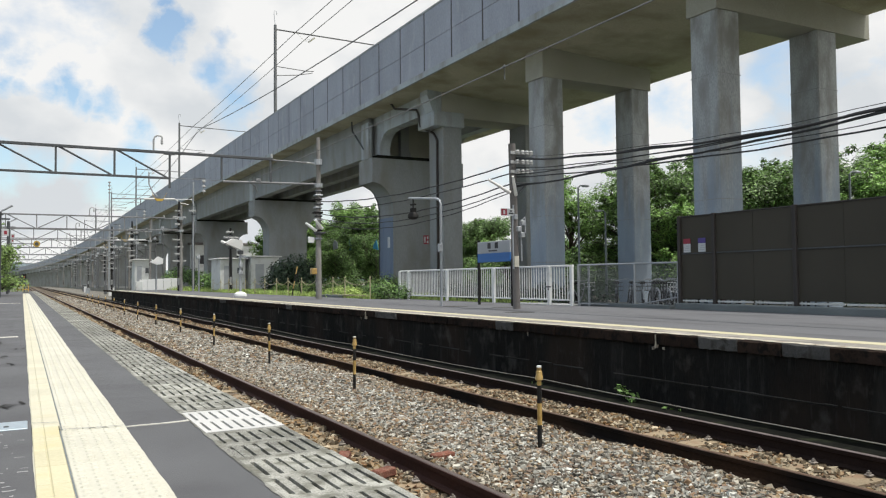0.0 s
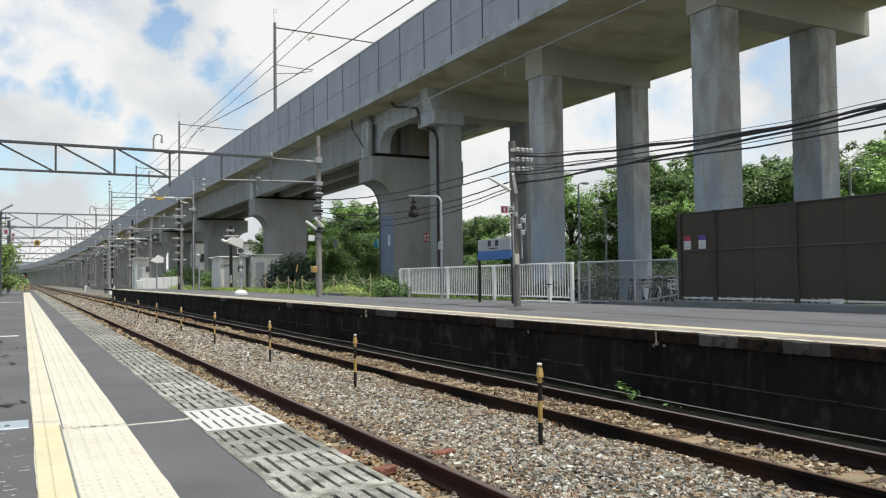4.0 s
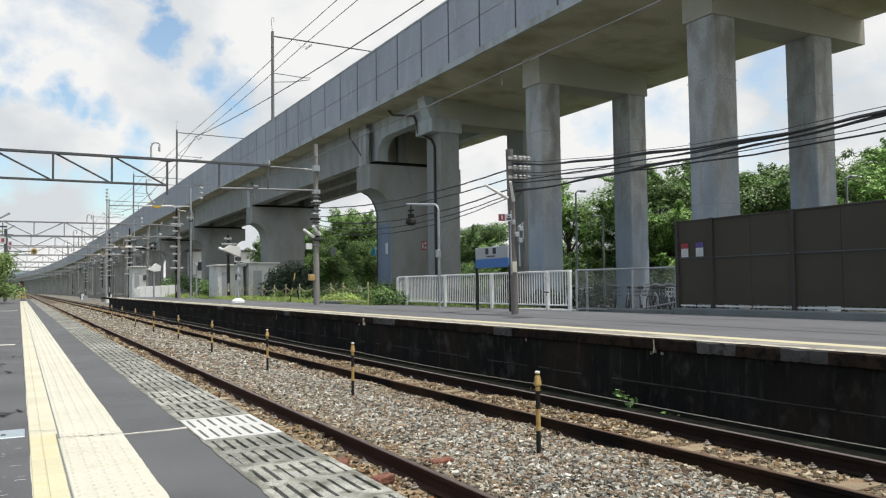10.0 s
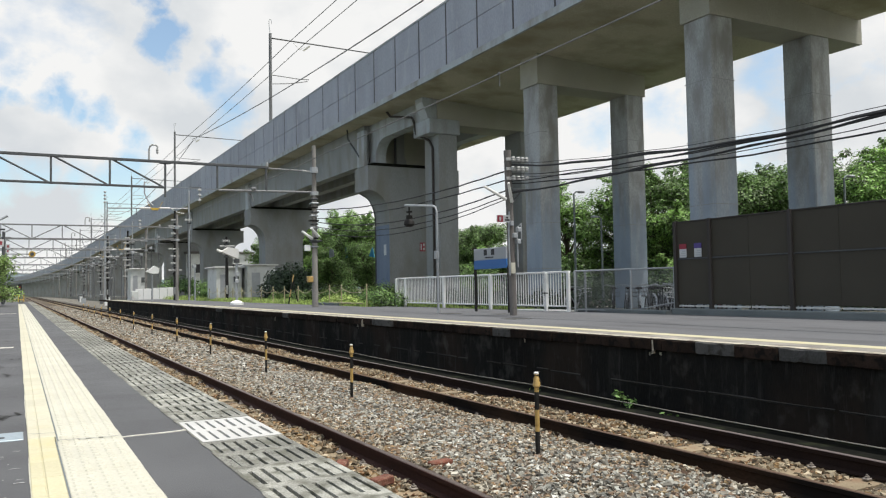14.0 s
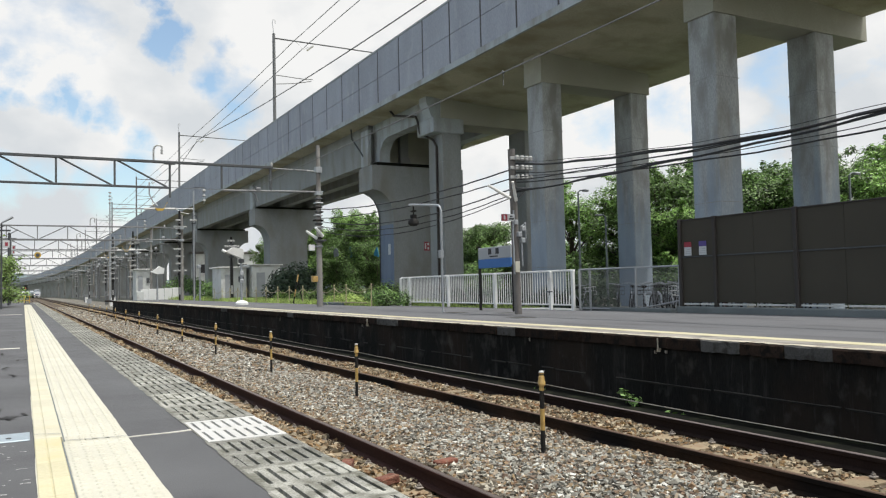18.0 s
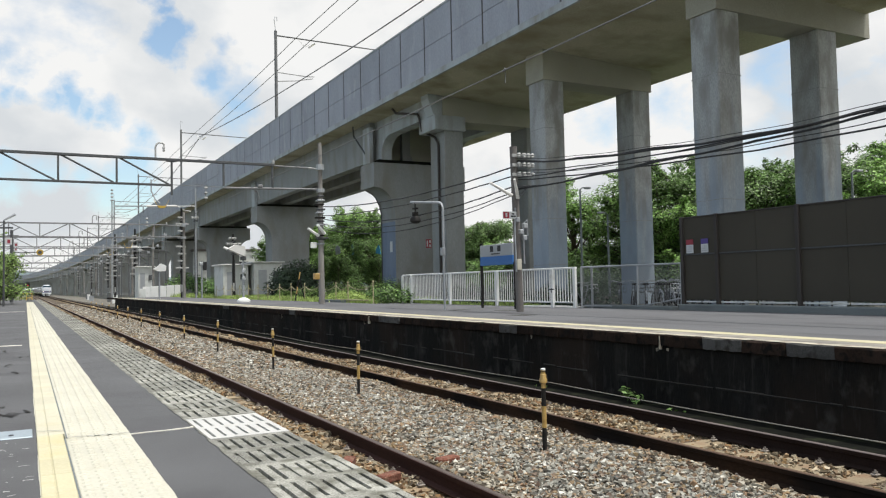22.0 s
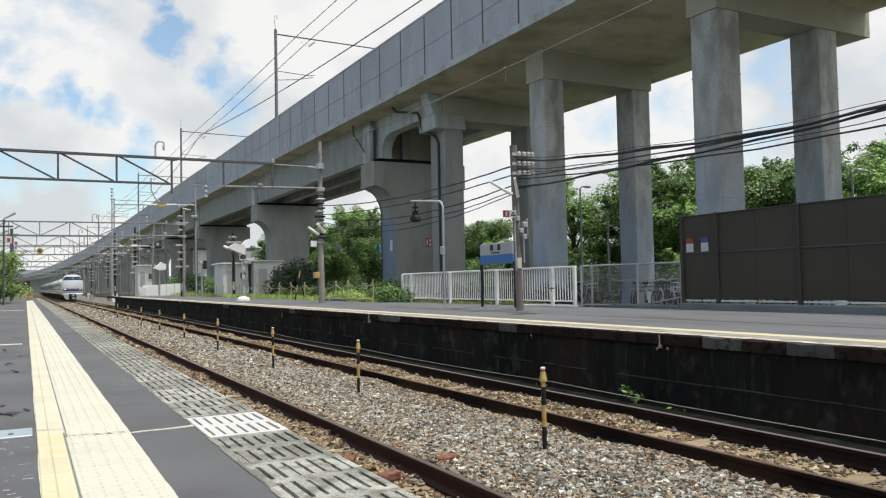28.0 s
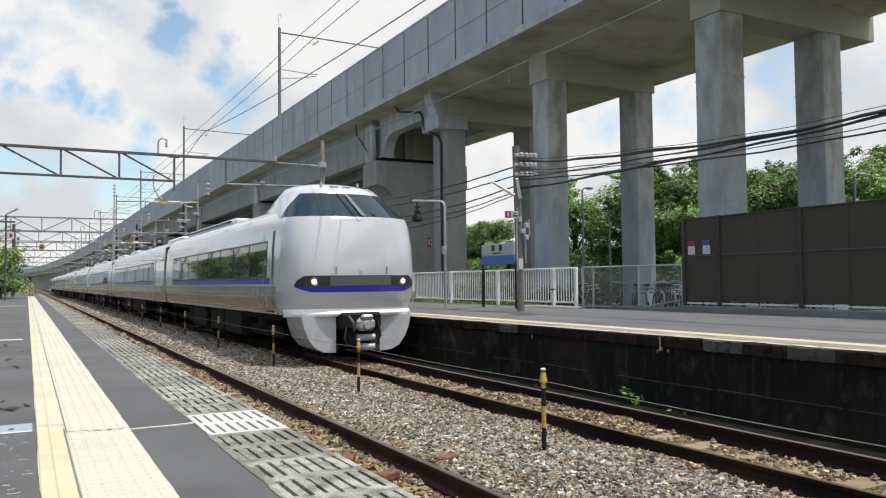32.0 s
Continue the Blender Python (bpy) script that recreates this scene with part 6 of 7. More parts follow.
def hut(x0, x1, y0, y1, h, label):
    w, d = x1 - x0, y1 - y0
    b = thing("equipment_hut", (x0, y0, FAR_Z), label, "hut")
    part("wall", Mesh().block(0, w, 0, d, -0.1, h - 0.05, 0.02), HUT, b)
    part("roof", Mesh().block(-0.18, w + 0.18, -0.2, d + 0.2, h - 0.05, h + 0.04, 0.02), HUT_ROOF, b, "flat pale roof slab")
    door = part("door", Mesh().block(w * 0.15, w * 0.45, -0.025, 0.0, 0.0, h * 0.78, 0.008), STEEL, b, "grey steel door")
    part("handle", Mesh().block(w * 0.41, w * 0.44, -0.05, -0.025, 0.95, 1.05, 0.005), STEEL_DARK, door)
    part("vent", Mesh().block(w * 0.68, w * 0.88, -0.08, 0.0, h * 0.55, h * 0.72, 0.01), STEEL_DARK, b)
    return b


hut(12.75, 14.6, 58.5, 61.5, 2.45, "small grey equipment hut with a pale flat roof")
hut(14.9, 17.0, 58.0, 61.0, 2.6, "grey equipment hut with a pale flat roof beside bushes")
hut(9.9, 11.4, 84.0, 86.5, 3.05, "tall pale equipment cabinet hut at the platform end")
w = thing("panel_wall", (9.9, 80.0, FAR_Z), "low white panel wall at the platform end", "wall")
for k in range(5):
    part("panel", Mesh().block(k * 0.72, k * 0.72 + 0.7, 0.2 - 0.05 * k, 0.26 - 0.05 * k, 0, 1.02 + 0.03 * k, 0.012), STEEL_WHITE, w)
tagged(part("signal_cabinet", Mesh().block(9.3, 9.9, 78.0, 78.5, FAR_Z, 0.75, 0.03), HUT), "pale grey signal cabinet on the platform", "cabinet")
l = thing("box_lamp", (9.4, 66.0, FAR_Z), "white box lamp on a short pole", "lamp")
part("pole", Mesh().rod((0, 0, -0.05), (0, 0, 2.2), 0.06, 0.06, 8), STEEL, l, smooth=True)
part("housing", Mesh().prism([(-0.5, 2.35), (0.0, 2.15), (0.45, 2.2), (0.5, 2.6), (0.1, 2.8), (-0.1, 2.6)], -0.25, 0.25), STEEL_WHITE, l)


for k in range(6):
    y = 92 + 15.0 * k
    c = thing("trackside_cabinet", (8.9 + 0.7 * (k % 3), y, -1.0), "grey trackside equipment cabinet far along the line", "cabinet", "trackside cabinets")
    part("body", Mesh().block(0, 0.45 + 0.2 * (k % 2), 0, 0.4, 0, 0.75 + 0.3 * (k % 3), 0.03), (STEEL, STEEL_WHITE, MAST)[k % 3], c)
    part("lid", Mesh().block(-0.04, 0.49 + 0.2 * (k % 2), -0.04, 0.44, 0.74 + 0.3 * (k % 3), 0.8 + 0.3 * (k % 3), 0.02), STEEL, c)


def bicycle(colour, holder):
    b = thing("bicycle", (0, 0, -0.36), "parked city bicycle with a front basket in the yard", "bicycle", "bicycles behind the fence")
    for y in (0.0, 1.08):
        ring = [(0, y + 0.33 * math.cos(a), 0.34 + 0.33 * math.sin(a)) for a in np.linspace(0, 2 * math.pi, 17)]
        wheel = part("wheel", Mesh().tube(ring, 0.02, 5), BLACK, b)
        sp = Mesh()
        for k in range(6):
            a = k * math.pi / 3
            sp.rod((0, y, 0.34), (0, y + 0.32 * math.cos(a), 0.34 + 0.32 * math.sin(a)), 0.004, 0.004, 4)
        part("spokes", sp, STEEL, wheel)
    part("frame", Mesh().tube([(0, 0.0, 0.34), (0, 0.12, 0.9)], 0.018, 6).tube([(0, 0.1, 0.78), (0, 0.5, 0.36), (0, 1.08, 0.34)], 0.018, 6).tube([(0, 0.5, 0.36), (0, 0.66, 0.86)], 0.016, 6).tube([(0, 0.12, 0.7), (0, 0.62, 0.7)], 0.016, 6), colour, b)
    part("handlebar", Mesh().tube([(-0.27, 0.28, 0.98), (-0.2, 0.14, 1.0), (0, 0.12, 0.95), (0.2, 0.14, 1.0), (0.27, 0.28, 0.98)], 0.014, 6), STEEL, b)
    part("saddle", Mesh().block(-0.09, 0.09, 0.54, 0.8, 0.86, 0.93, 0.03), BLACK, b)
    bk = Mesh()
    for z in (0.66, 0.78, 0.9):
        bk.tube([(-0.16, -0.06, z), (-0.16, -0.34, z), (0.16, -0.34, z), (0.16, -0.06, z), (-0.16, -0.06, z)], 0.008, 4)
    for x in (-0.16, -0.08, 0, 0.08, 0.16):
        bk.rod((x, -0.34, 0.66), (x, -0.34, 0.9), 0.006, 0.006, 4)
    part("basket", bk, holder, b, "wire basket")
    part("mudguard", Mesh().tube([(0, 1.08 + 0.37 * math.cos(a), 0.34 + 0.37 * math.sin(a)) for a in np.linspace(0.3, 2.6, 8)], 0.025, 5), STEEL, b)
    return b


bikes = [bicycle(STEEL, STEEL_WHITE), bicycle(mat("bike_red", (0.12, 0.03, 0.03), 0.4), STEEL_DARK), bicycle(MAST, STEEL_DARK), bicycle(STEEL_DARK, BLACK)]
rng = random.Random(3)
for k in range(24):
    y = 13.3 + 0.52 * (k % 12) + rng.uniform(-0.15, 0.15)
    at = pose((15.5 if k < 12 else 17.6) + rng.uniform(-0.5, 0.5), y, -0.36, 0, 8 * rng.uniform(-1, 1), rng.choice((-44, 136)) + rng.uniform(-20, 20))
    if k < 4:
        bikes[k].matrix_basis = at
    else:
        copy_thing(bikes[rng.randrange(4)], at)


LAMP_STEEL = mat("lamp_steel", (0.17, 0.2, 0.2), 0.6, metal=0.2, var=0.15)


def yard_lamp(x, y, h, dx, label):
    p = thing("yard_lamp", (x, y, -0.36), label, "street lamp")
    part("pole", Mesh().rod((0, 0, 0), (0, 0, h), 0.055, 0.035, 8), LAMP_STEEL, p, smooth=True)
    part("arm", Mesh().tube([(0, 0, h - 0.02), (dx * 0.2, 0, h + 0.07), (dx * 0.6, 0, h + 0.09)], 0.025, 6), LAMP_STEEL, p, smooth=True)
    part("head", Mesh().block(min(dx, dx * 0.45), max(dx, dx * 0.45), -0.09, 0.09, h + 0.03, h + 0.11, 0.03), STEEL, p, "pale lamp head")
    return p


yard_lamp(19.45, 25.0, 4.64, 0.5, "grey street lamp in the yard beside the viaduct columns")
yard_lamp(21.3, 25.6, 3.74, -0.5, "short white street lamp in the yard beside trees")
yard_lamp(24.0, 16.5, 4.39, 0.5, "grey street lamp beyond the brown fence")

# things half hidden in the leaves
for y, colour, lab, outline in ((61.1, (0.03, 0.24, 0.42), "blue sheet hung among the trees", [(-0.5, 3.2), (0.6, 3.35), (0.45, 3.7), (0.1, 3.95), (-0.1, 4.05), (-0.35, 3.6)]),
                                (66.9, (0.07, 0.2, 0.2), "teal sheet half hidden among the trees", [(-0.3, 3.5), (0.25, 3.4), (0.4, 4.3), (0.1, 4.4), (-0.15, 4.1)]),
                                (70.9, (0.3, 0.33, 0.35), "grey sheet half hidden among the trees", [(-0.7, 3.7), (0.5, 3.6), (0.6, 4.2), (0.1, 4.5), (-0.6, 4.3)])):
    s = thing("hung_sheet", (26.2, y, 0), lab, "sheet")
    part("pole", Mesh().rod((0.06, 0, -0.2), (0.06, 0, 4.1), 0.012, 0.012, 5), BARK, s)
    part("sheet", Mesh().prism(outline, 0, 0.03, "x"), mat("sheet_cloth", colour, 0.8, var=0.25, fine=4, coarse=1.5), s)
tagged(part("edge_cable", Mesh().tube([(18.2, 41.9, 0.2), (18.2, 41.9, 4.7), (18.1, 41.9, 5.2), (17.8, 41.9, 5.8), (17.3, 41.9, 6.05)], 0.035, 6), STEEL_DARK), "dark cable run down the edge of a viaduct pier", "cable")

# ---- beside the near platform ----
left_tree = tree_kind(21, 3.7, 1.15, LEAF_MID, 7000, 0.075, 0.3)
tagged(left_tree, "small leafy green tree beside the near platform", "tree", "trees beside the near platform")
left_tree.matrix_basis = pose(-1.35, 50.0, -0.6)
copy_thing(left_tree, pose(-1.7, 54.0, -0.6, 0, 0, 120))
copy_thing(left_tree, pose(-2.4, 46.0, -0.3, 0, 0, 200))
for x, y, h in ((-0.95, 44.0, 4.2), (-0.85, 66.0, 5.2), (-1.1, 90.0, 6.0)):
    p = thing("signal_pole", (x, y, 0), "dark pole with crossarms beside the near platform", "pole", "poles beside the near platform")
    part("pole", Mesh().rod((0, 0, -0.6), (0, 0, h), 0.05, 0.04, 8), STEEL_DARK, p, smooth=True)
    part("crossarm", Mesh().block(-0.4, 0.4, -0.05, 0.05, h - 0.4, h - 0.32, 0.01), STEEL_DARK, p)
    part("plate", Mesh().block(0.05, 0.35, -0.08, -0.05, h - 1.2, h - 0.85, 0.01), WHITE, p, "small white plate")
    part("mark", Mesh().box(0.15, 0.28, -0.085, -0.08, h - 1.12, h - 0.94), RED, p, "red mark")
    part("floodlight", Mesh().rod((0.0, -0.1, h), (0.5, -0.15, h + 0.3), 0.04, 0.06, 8), STEEL, p, smooth=True)
y = thing("warning_disc", (-0.85, 60.0, 3.35), "round yellow warning disc on a cantilever arm", "signal")
part("arm", Mesh().rod((0, 0, 0.0), (1.6, 0, 0.0), 0.03, 0.03, 6), STEEL_DARK, y)
part("disc", Mesh().rod((1.7, -0.04, 0.0), (1.7, 0.04, 0.0), 0.21, 0.21, 20), YELLOW_STEEL, y)
part("hood", Mesh().rod((1.7, -0.07, 0.0), (1.7, -0.04, 0.0), 0.12, 0.12, 12), STEEL_DARK, y)
part("post", Mesh().rod((0, 0, -3.9), (0, 0, 1.5), 0.09, 0.08, 8), STEEL_DARK, y)
sgl = thing("railway_signal", (0.25, 110.0, -1.0), "dark signal post with a small red lamp", "signal")
part("post", Mesh().rod((0, 0, -0.2), (0, 0, 2.3), 0.06, 0.06, 8), STEEL_DARK, sgl)
part("head", Mesh().block(-0.22, 0.22, -0.1, 0.1, 2.2, 2.9, 0.04), BLACK, sgl)
part("lamp", Mesh().rod((0, -0.11, 2.5), (0, -0.16, 2.5), 0.06, 0.06, 12), mat("signal_red", (0.6, 0.05, 0.04), 0.4, emit=0.15, bump=0), sgl)
yg = thing("barrier", (-0.4, 84.0, -1.0), "yellow rail barrier at the platform end", "barrier")
for k in range(3):
    part("post", Mesh().block(k * 0.45, k * 0.45 + 0.06, -0.03, 0.03, 0, 1.6, 0.01), YELLOW_STEEL, yg)
for z in (0.7, 1.1, 1.5):
    part("rail", Mesh().block(0, 0.96, -0.025, 0.025, z, z + 0.06, 0.01), YELLOW_STEEL, yg)

# ---- the distance ----
def ridge(name, y, x0, x1, hs, seed, label):
    rng = random.Random(seed)
    n, out = 60, []
    for i in range(n + 1):
        s = i / n
        x = x0 + (x1 - x0) * s
        out.append((x, -1.2 + hs * (0.45 + 0.55 * abs(math.sin(s * 7.1 + seed)) * (0.6 + 0.4 * math.sin(s * 17))) * (0.7 + 0.3 * rng.random() * 0.3)))
    m = Mesh().prism([(x0, -3)] + out + [(x1, -3)], y, y + 60)
    return tagged(part(name, m, HILL), label, "hills", kind="structure")


ridge("backdrop", 3600, -2600, 2600, 150, 2, "far hills with distance haze put into their blue-grey colour")
ridge("backdrop", 2200, -900, 120, 62, 5, "wooded hill far beyond the line with haze put into its colour")
rng = random.Random(9)
for k in range(40):
    y = rng.uniform(430, 900)
    x = rng.uniform(-90, -12)
    if abs(x - (6 - max(0, y - 360) ** 2 / 2090)) < 9:
        continue
    wdt, d, h = rng.uniform(6, 11), rng.uniform(7, 12), rng.uniform(3.5, 7.5)
    b = thing("house", (x, y, -1.16), "small hazy house far along the line", "house", "far houses")
    part("wall", Mesh().box(-wdt / 2, wdt / 2, 0, d, 0, h), TOWN, b)
    part("roof", Mesh().prism([(-wdt / 2 - 0.5, h), (wdt / 2 + 0.5, h), (0, h + 2.2)], -0.4, d + 0.4), STEEL_DARK if k % 2 else POLE, b)
    for i in range(3):
        part("window", Mesh().box(-wdt / 2 + 1 + i * 2.2, -wdt / 2 + 2.2 + i * 2.2, -0.05, 0.05, 1.2, 2.5), INK, b)
# dull grey-green leaves, haze of the distance mixed into the colour
WOODS = mat("far_woods", (0.085, 0.11, 0.105), 0.9, var=0.35, island=0.8, fine=0.5, coarse=0.1, bump=0)
rng = random.Random(19)
clumps = [(rng.uniform(-15, 15), rng.uniform(0, 40), rng.uniform(0.3, 6.0), rng.uniform(1.4, 2.8)) for k in range(70)]
tagged(part("far_woods", leaf_cloud("far_woods", clumps, 9000, 0.4, WOODS, 19), WOODS, at=(0, 640, -1.0)), "hazy dark trees far along the line where it bends", "trees", kind="stuff")
b = thing("house", (20.9, 114, -0.2), "flat-roofed grey building behind the viaduct", "house")
part("wall", Mesh().block(0, 9, 0, 8, 0, 6.1, 0.05), HUT, b)
part("roof", Mesh().block(-0.3, 9.3, -0.3, 8.3, 6.1, 6.4, 0.05), POLE, b)
for k in range(3):
    part("window", Mesh().block(1 + 2.6 * k, 2.4 + 2.6 * k, -0.04, 0.02, 3.4, 4.6, 0.01), INK, b)
# the town side behind the camera, seen only mirrored in the passing windows
for k, y in enumerate((6, 19, 30, 43, 58, 72)):
    b = thing("house", (-16 - 2 * (k % 3), y, -1.16), "pale two-storey house across the lane behind the near platform", "house", "houses behind the near platform")
    part("wall", Mesh().box(-4, 4, 0, 9, 0, 5.6), HUT if k % 2 else TOWN, b)
    part("roof", Mesh().prism([(-4.5, 5.6), (4.5, 5.6), (0, 7.6)], -0.4, 9.4), POLE, b)
    for i in range(3):
        for z in (1.0, 3.6):
            part("window", Mesh().box(3.97, 4.03, 1 + i * 2.7, 2.5 + i * 2.7, z, z + 1.3), INK, b)
for k, y in enumerate((15, 26, 38, 52, 66)):
    copy_thing(kinds[k % 4], pose(-10.5, y, -1.0, 0, 0, 60 * k)).scale = (0.75, 0.75, 0.75)


# ---- the express train ----
PEARL = mat("train_pearl", (0.48, 0.505, 0.55), 0.2, metal=0.0, var=0.03, fine=20, coarse=0.6, local=True, bump=0, spec=0.6)
PEARL.node_tree.nodes["Principled BSDF"].inputs["Coat Weight"].default_value = 0.8
# darker grey: part of the ballast's reflection is put into this colour
LOWER = mat("train_lower", (0.3, 0.295, 0.305), 0.16, metal=0.45, var=0.07, fine=20, coarse=0.8, local=True, bump=0, spec=0.6)
FLANGE = mat("train_white", (0.78, 0.79, 0.8), 0.3, var=0.05, fine=20, coarse=0.8, local=True, bump=0, spec=0.6)
TINT = mat("train_glass", (0.022, 0.026, 0.03), 0.03, var=0.1, bump=0, local=True, spec=0.9)
SCREEN = mat("train_screen", (0.012, 0.03, 0.042), 0.06, var=0.3, fine=2, coarse=1.5, bump=0, local=True, spec=0.3)
TRAIN_BLUE = mat("train_blue", (0.04, 0.035, 0.42), 0.25, var=0.05, bump=0, local=True)
TRAIN_DARK = mat("train_dark", (0.03, 0.03, 0.032), 0.5, var=0.2, bump=0, local=True)
TRAIN_GREY = mat("train_grey", (0.24, 0.25, 0.25), 0.35, var=0.08, bump=0, local=True)
UNDER = mat("train_underframe", (0.013, 0.0125, 0.012), 0.8, spec=0.15, var=0.3, fine=20, coarse=2, bump=0, local=True)
LIGHT = mat("headlight", (1.0, 0.9, 0.72), 0.2, emit=9.0, bump=0, local=True)
SKIRT = mat("train_skirt", (0.42, 0.44, 0.47), 0.3, var=0.12, fine=12, coarse=1.5, local=True, bump=0, stain=(0.3, 0.31, 0.33))
BOWL = mat("lamp_bowl", (0.5, 0.38, 0.22), 0.25, metal=0.6, var=0.1, bump=0, local=True)
REFLECTOR = mat("headlight_dim", (1.0, 0.9, 0.75), 0.2, emit=3.0, bump=0, local=True)

for skin, depth in ((PEARL, 0.005), (LOWER, 0.014)):
    # sheet metal that is never quite flat
    n, l = skin.node_tree.nodes, skin.node_tree.links
    tc, mp, nz, bp = n.new("ShaderNodeTexCoord"), n.new("ShaderNodeMapping"), n.new("ShaderNodeTexNoise"), n.new("ShaderNodeBump")
    mp.inputs["Scale"].default_value = (1.0, 1.0, 0.45)
    nz.inputs["Scale"].default_value, nz.inputs["Detail"].default_value = 1.6, 2.0
    bp.inputs["Strength"].default_value, bp.inputs["Distance"].default_value = 1.0, depth
    l.new(tc.outputs["Object"], mp.inputs["Vector"])
    l.new(mp.outputs["Vector"], nz.inputs["Vector"])
    l.new(nz.outputs["Fac"], bp.inputs["Height"])
    l.new(bp.outputs["Normal"], n["Principled BSDF"].inputs["Normal"])
    l.new(bp.outputs["Normal"], n["Principled BSDF"].inputs["Coat Normal"])

SIDE = ((0.92, 1.37), (1.0, 1.4), (1.25, 1.45), (1.7, 1.455), (2.3, 1.44), (2.75, 1.4), (2.92, 1.355), (3.08, 1.24), (3.22, 1.02), (3.32, 0.72), (3.38, 0.35), (3.4, 0.08))
NOSE = ((0.92, 0.26), (1.0, 0.2), (1.25, 0.07), (1.7, 0.0), (2.3, 0.06), (2.75, 0.14), (2.92, 0.2), (3.08, 1.0), (3.22, 2.2), (3.32, 3.0), (3.38, 3.6), (3.4, 4.0))
FRONT = -7.9
ZS, WS, NS = [a for a, b in SIDE], [b for a, b in SIDE], [b for a, b in NOSE]


def half(z):
    return float(np.interp(z, ZS, WS))


def nose_at(z):
    return float(np.interp(z, ZS, NS))


def bow(z, th, off=0.0, front=-7.9):
    """A point on the rounded front at height z; th runs round it from 0 to pi."""
    w, n, depth = half(z) + off, 2.6, 0.85
    c, s = math.cos(th), math.sin(th)
    return (w * math.copysign(abs(c) ** (2 / n), c), front + nose_at(z) - off + depth * (1 - abs(s) ** (2 / n)), z)


def ring_mesh(rows, closed=False):
    m = Mesh()
    n = len(rows[0])
    m.v = [p for r in rows for p in r]
    for k in range(len(rows) - 1):
        for i in range(n if closed else n - 1):
            j = (i + 1) % n
            m.f.append((k * n + i, k * n + j, (k + 1) * n + j, (k + 1) * n + i))
    return m


def front_strip(lo, hi, t0, t1, off, n=20):
    """A thin band on the front; lo and hi give its edges round the bow."""
    a, b, inner = [], [], []
    for th in np.linspace(t0, t1, n):
        a.append(bow(lo(th), th, off))
        b.append(bow(hi(th), th, off))
    a2 = [bow(lo(th), th, -0.02) for th in np.linspace(t0, t1, n)]
    b2 = [bow(hi(th), th, -0.02) for th in np.linspace(t0, t1, n)]
    return ring_mesh([a2, a, b, b2])


def side_strip(z0, z1, y0, y1, off, side):
    zs = [z0] + [z for z in ZS if z0 < z < z1] + [z1]
    rows = [[(side * (half(zs[0]) - 0.02), y, zs[0]) for y in (y0, y1)]]
    rows += [[(side * (half(z) + off), y, z) for y in (y0, y1)] for z in zs]
    rows += [[(side * (half(zs[-1]) - 0.02), y, zs[-1]) for y in (y0, y1)]]
    return ring_mesh(rows)


def bogie(car, y):
    b = part("bogie", Mesh().block(-1.05, -0.85, -1.5, 1.5, 0.35, 0.6, 0.04).block(0.85, 1.05, -1.5, 1.5, 0.35, 0.6, 0.04).block(-0.95, 0.95, -0.25, 0.25, 0.4, 0.75, 0.04)
             .block(-1.12, -0.8, -0.3, 0.3, 0.5, 0.9, 0.06).block(0.8, 1.12, -0.3, 0.3, 0.5, 0.9, 0.06), UNDER, car, "dark bogie frame", at=(0, y, 0))
    for s in (-1.05, 1.05):
        for x in (-0.57, 0.57):
            part("wheel", Mesh().rod((x - 0.06, s, 0.43), (x + 0.06, s, 0.43), 0.43, 0.41, 20), UNDER, b)


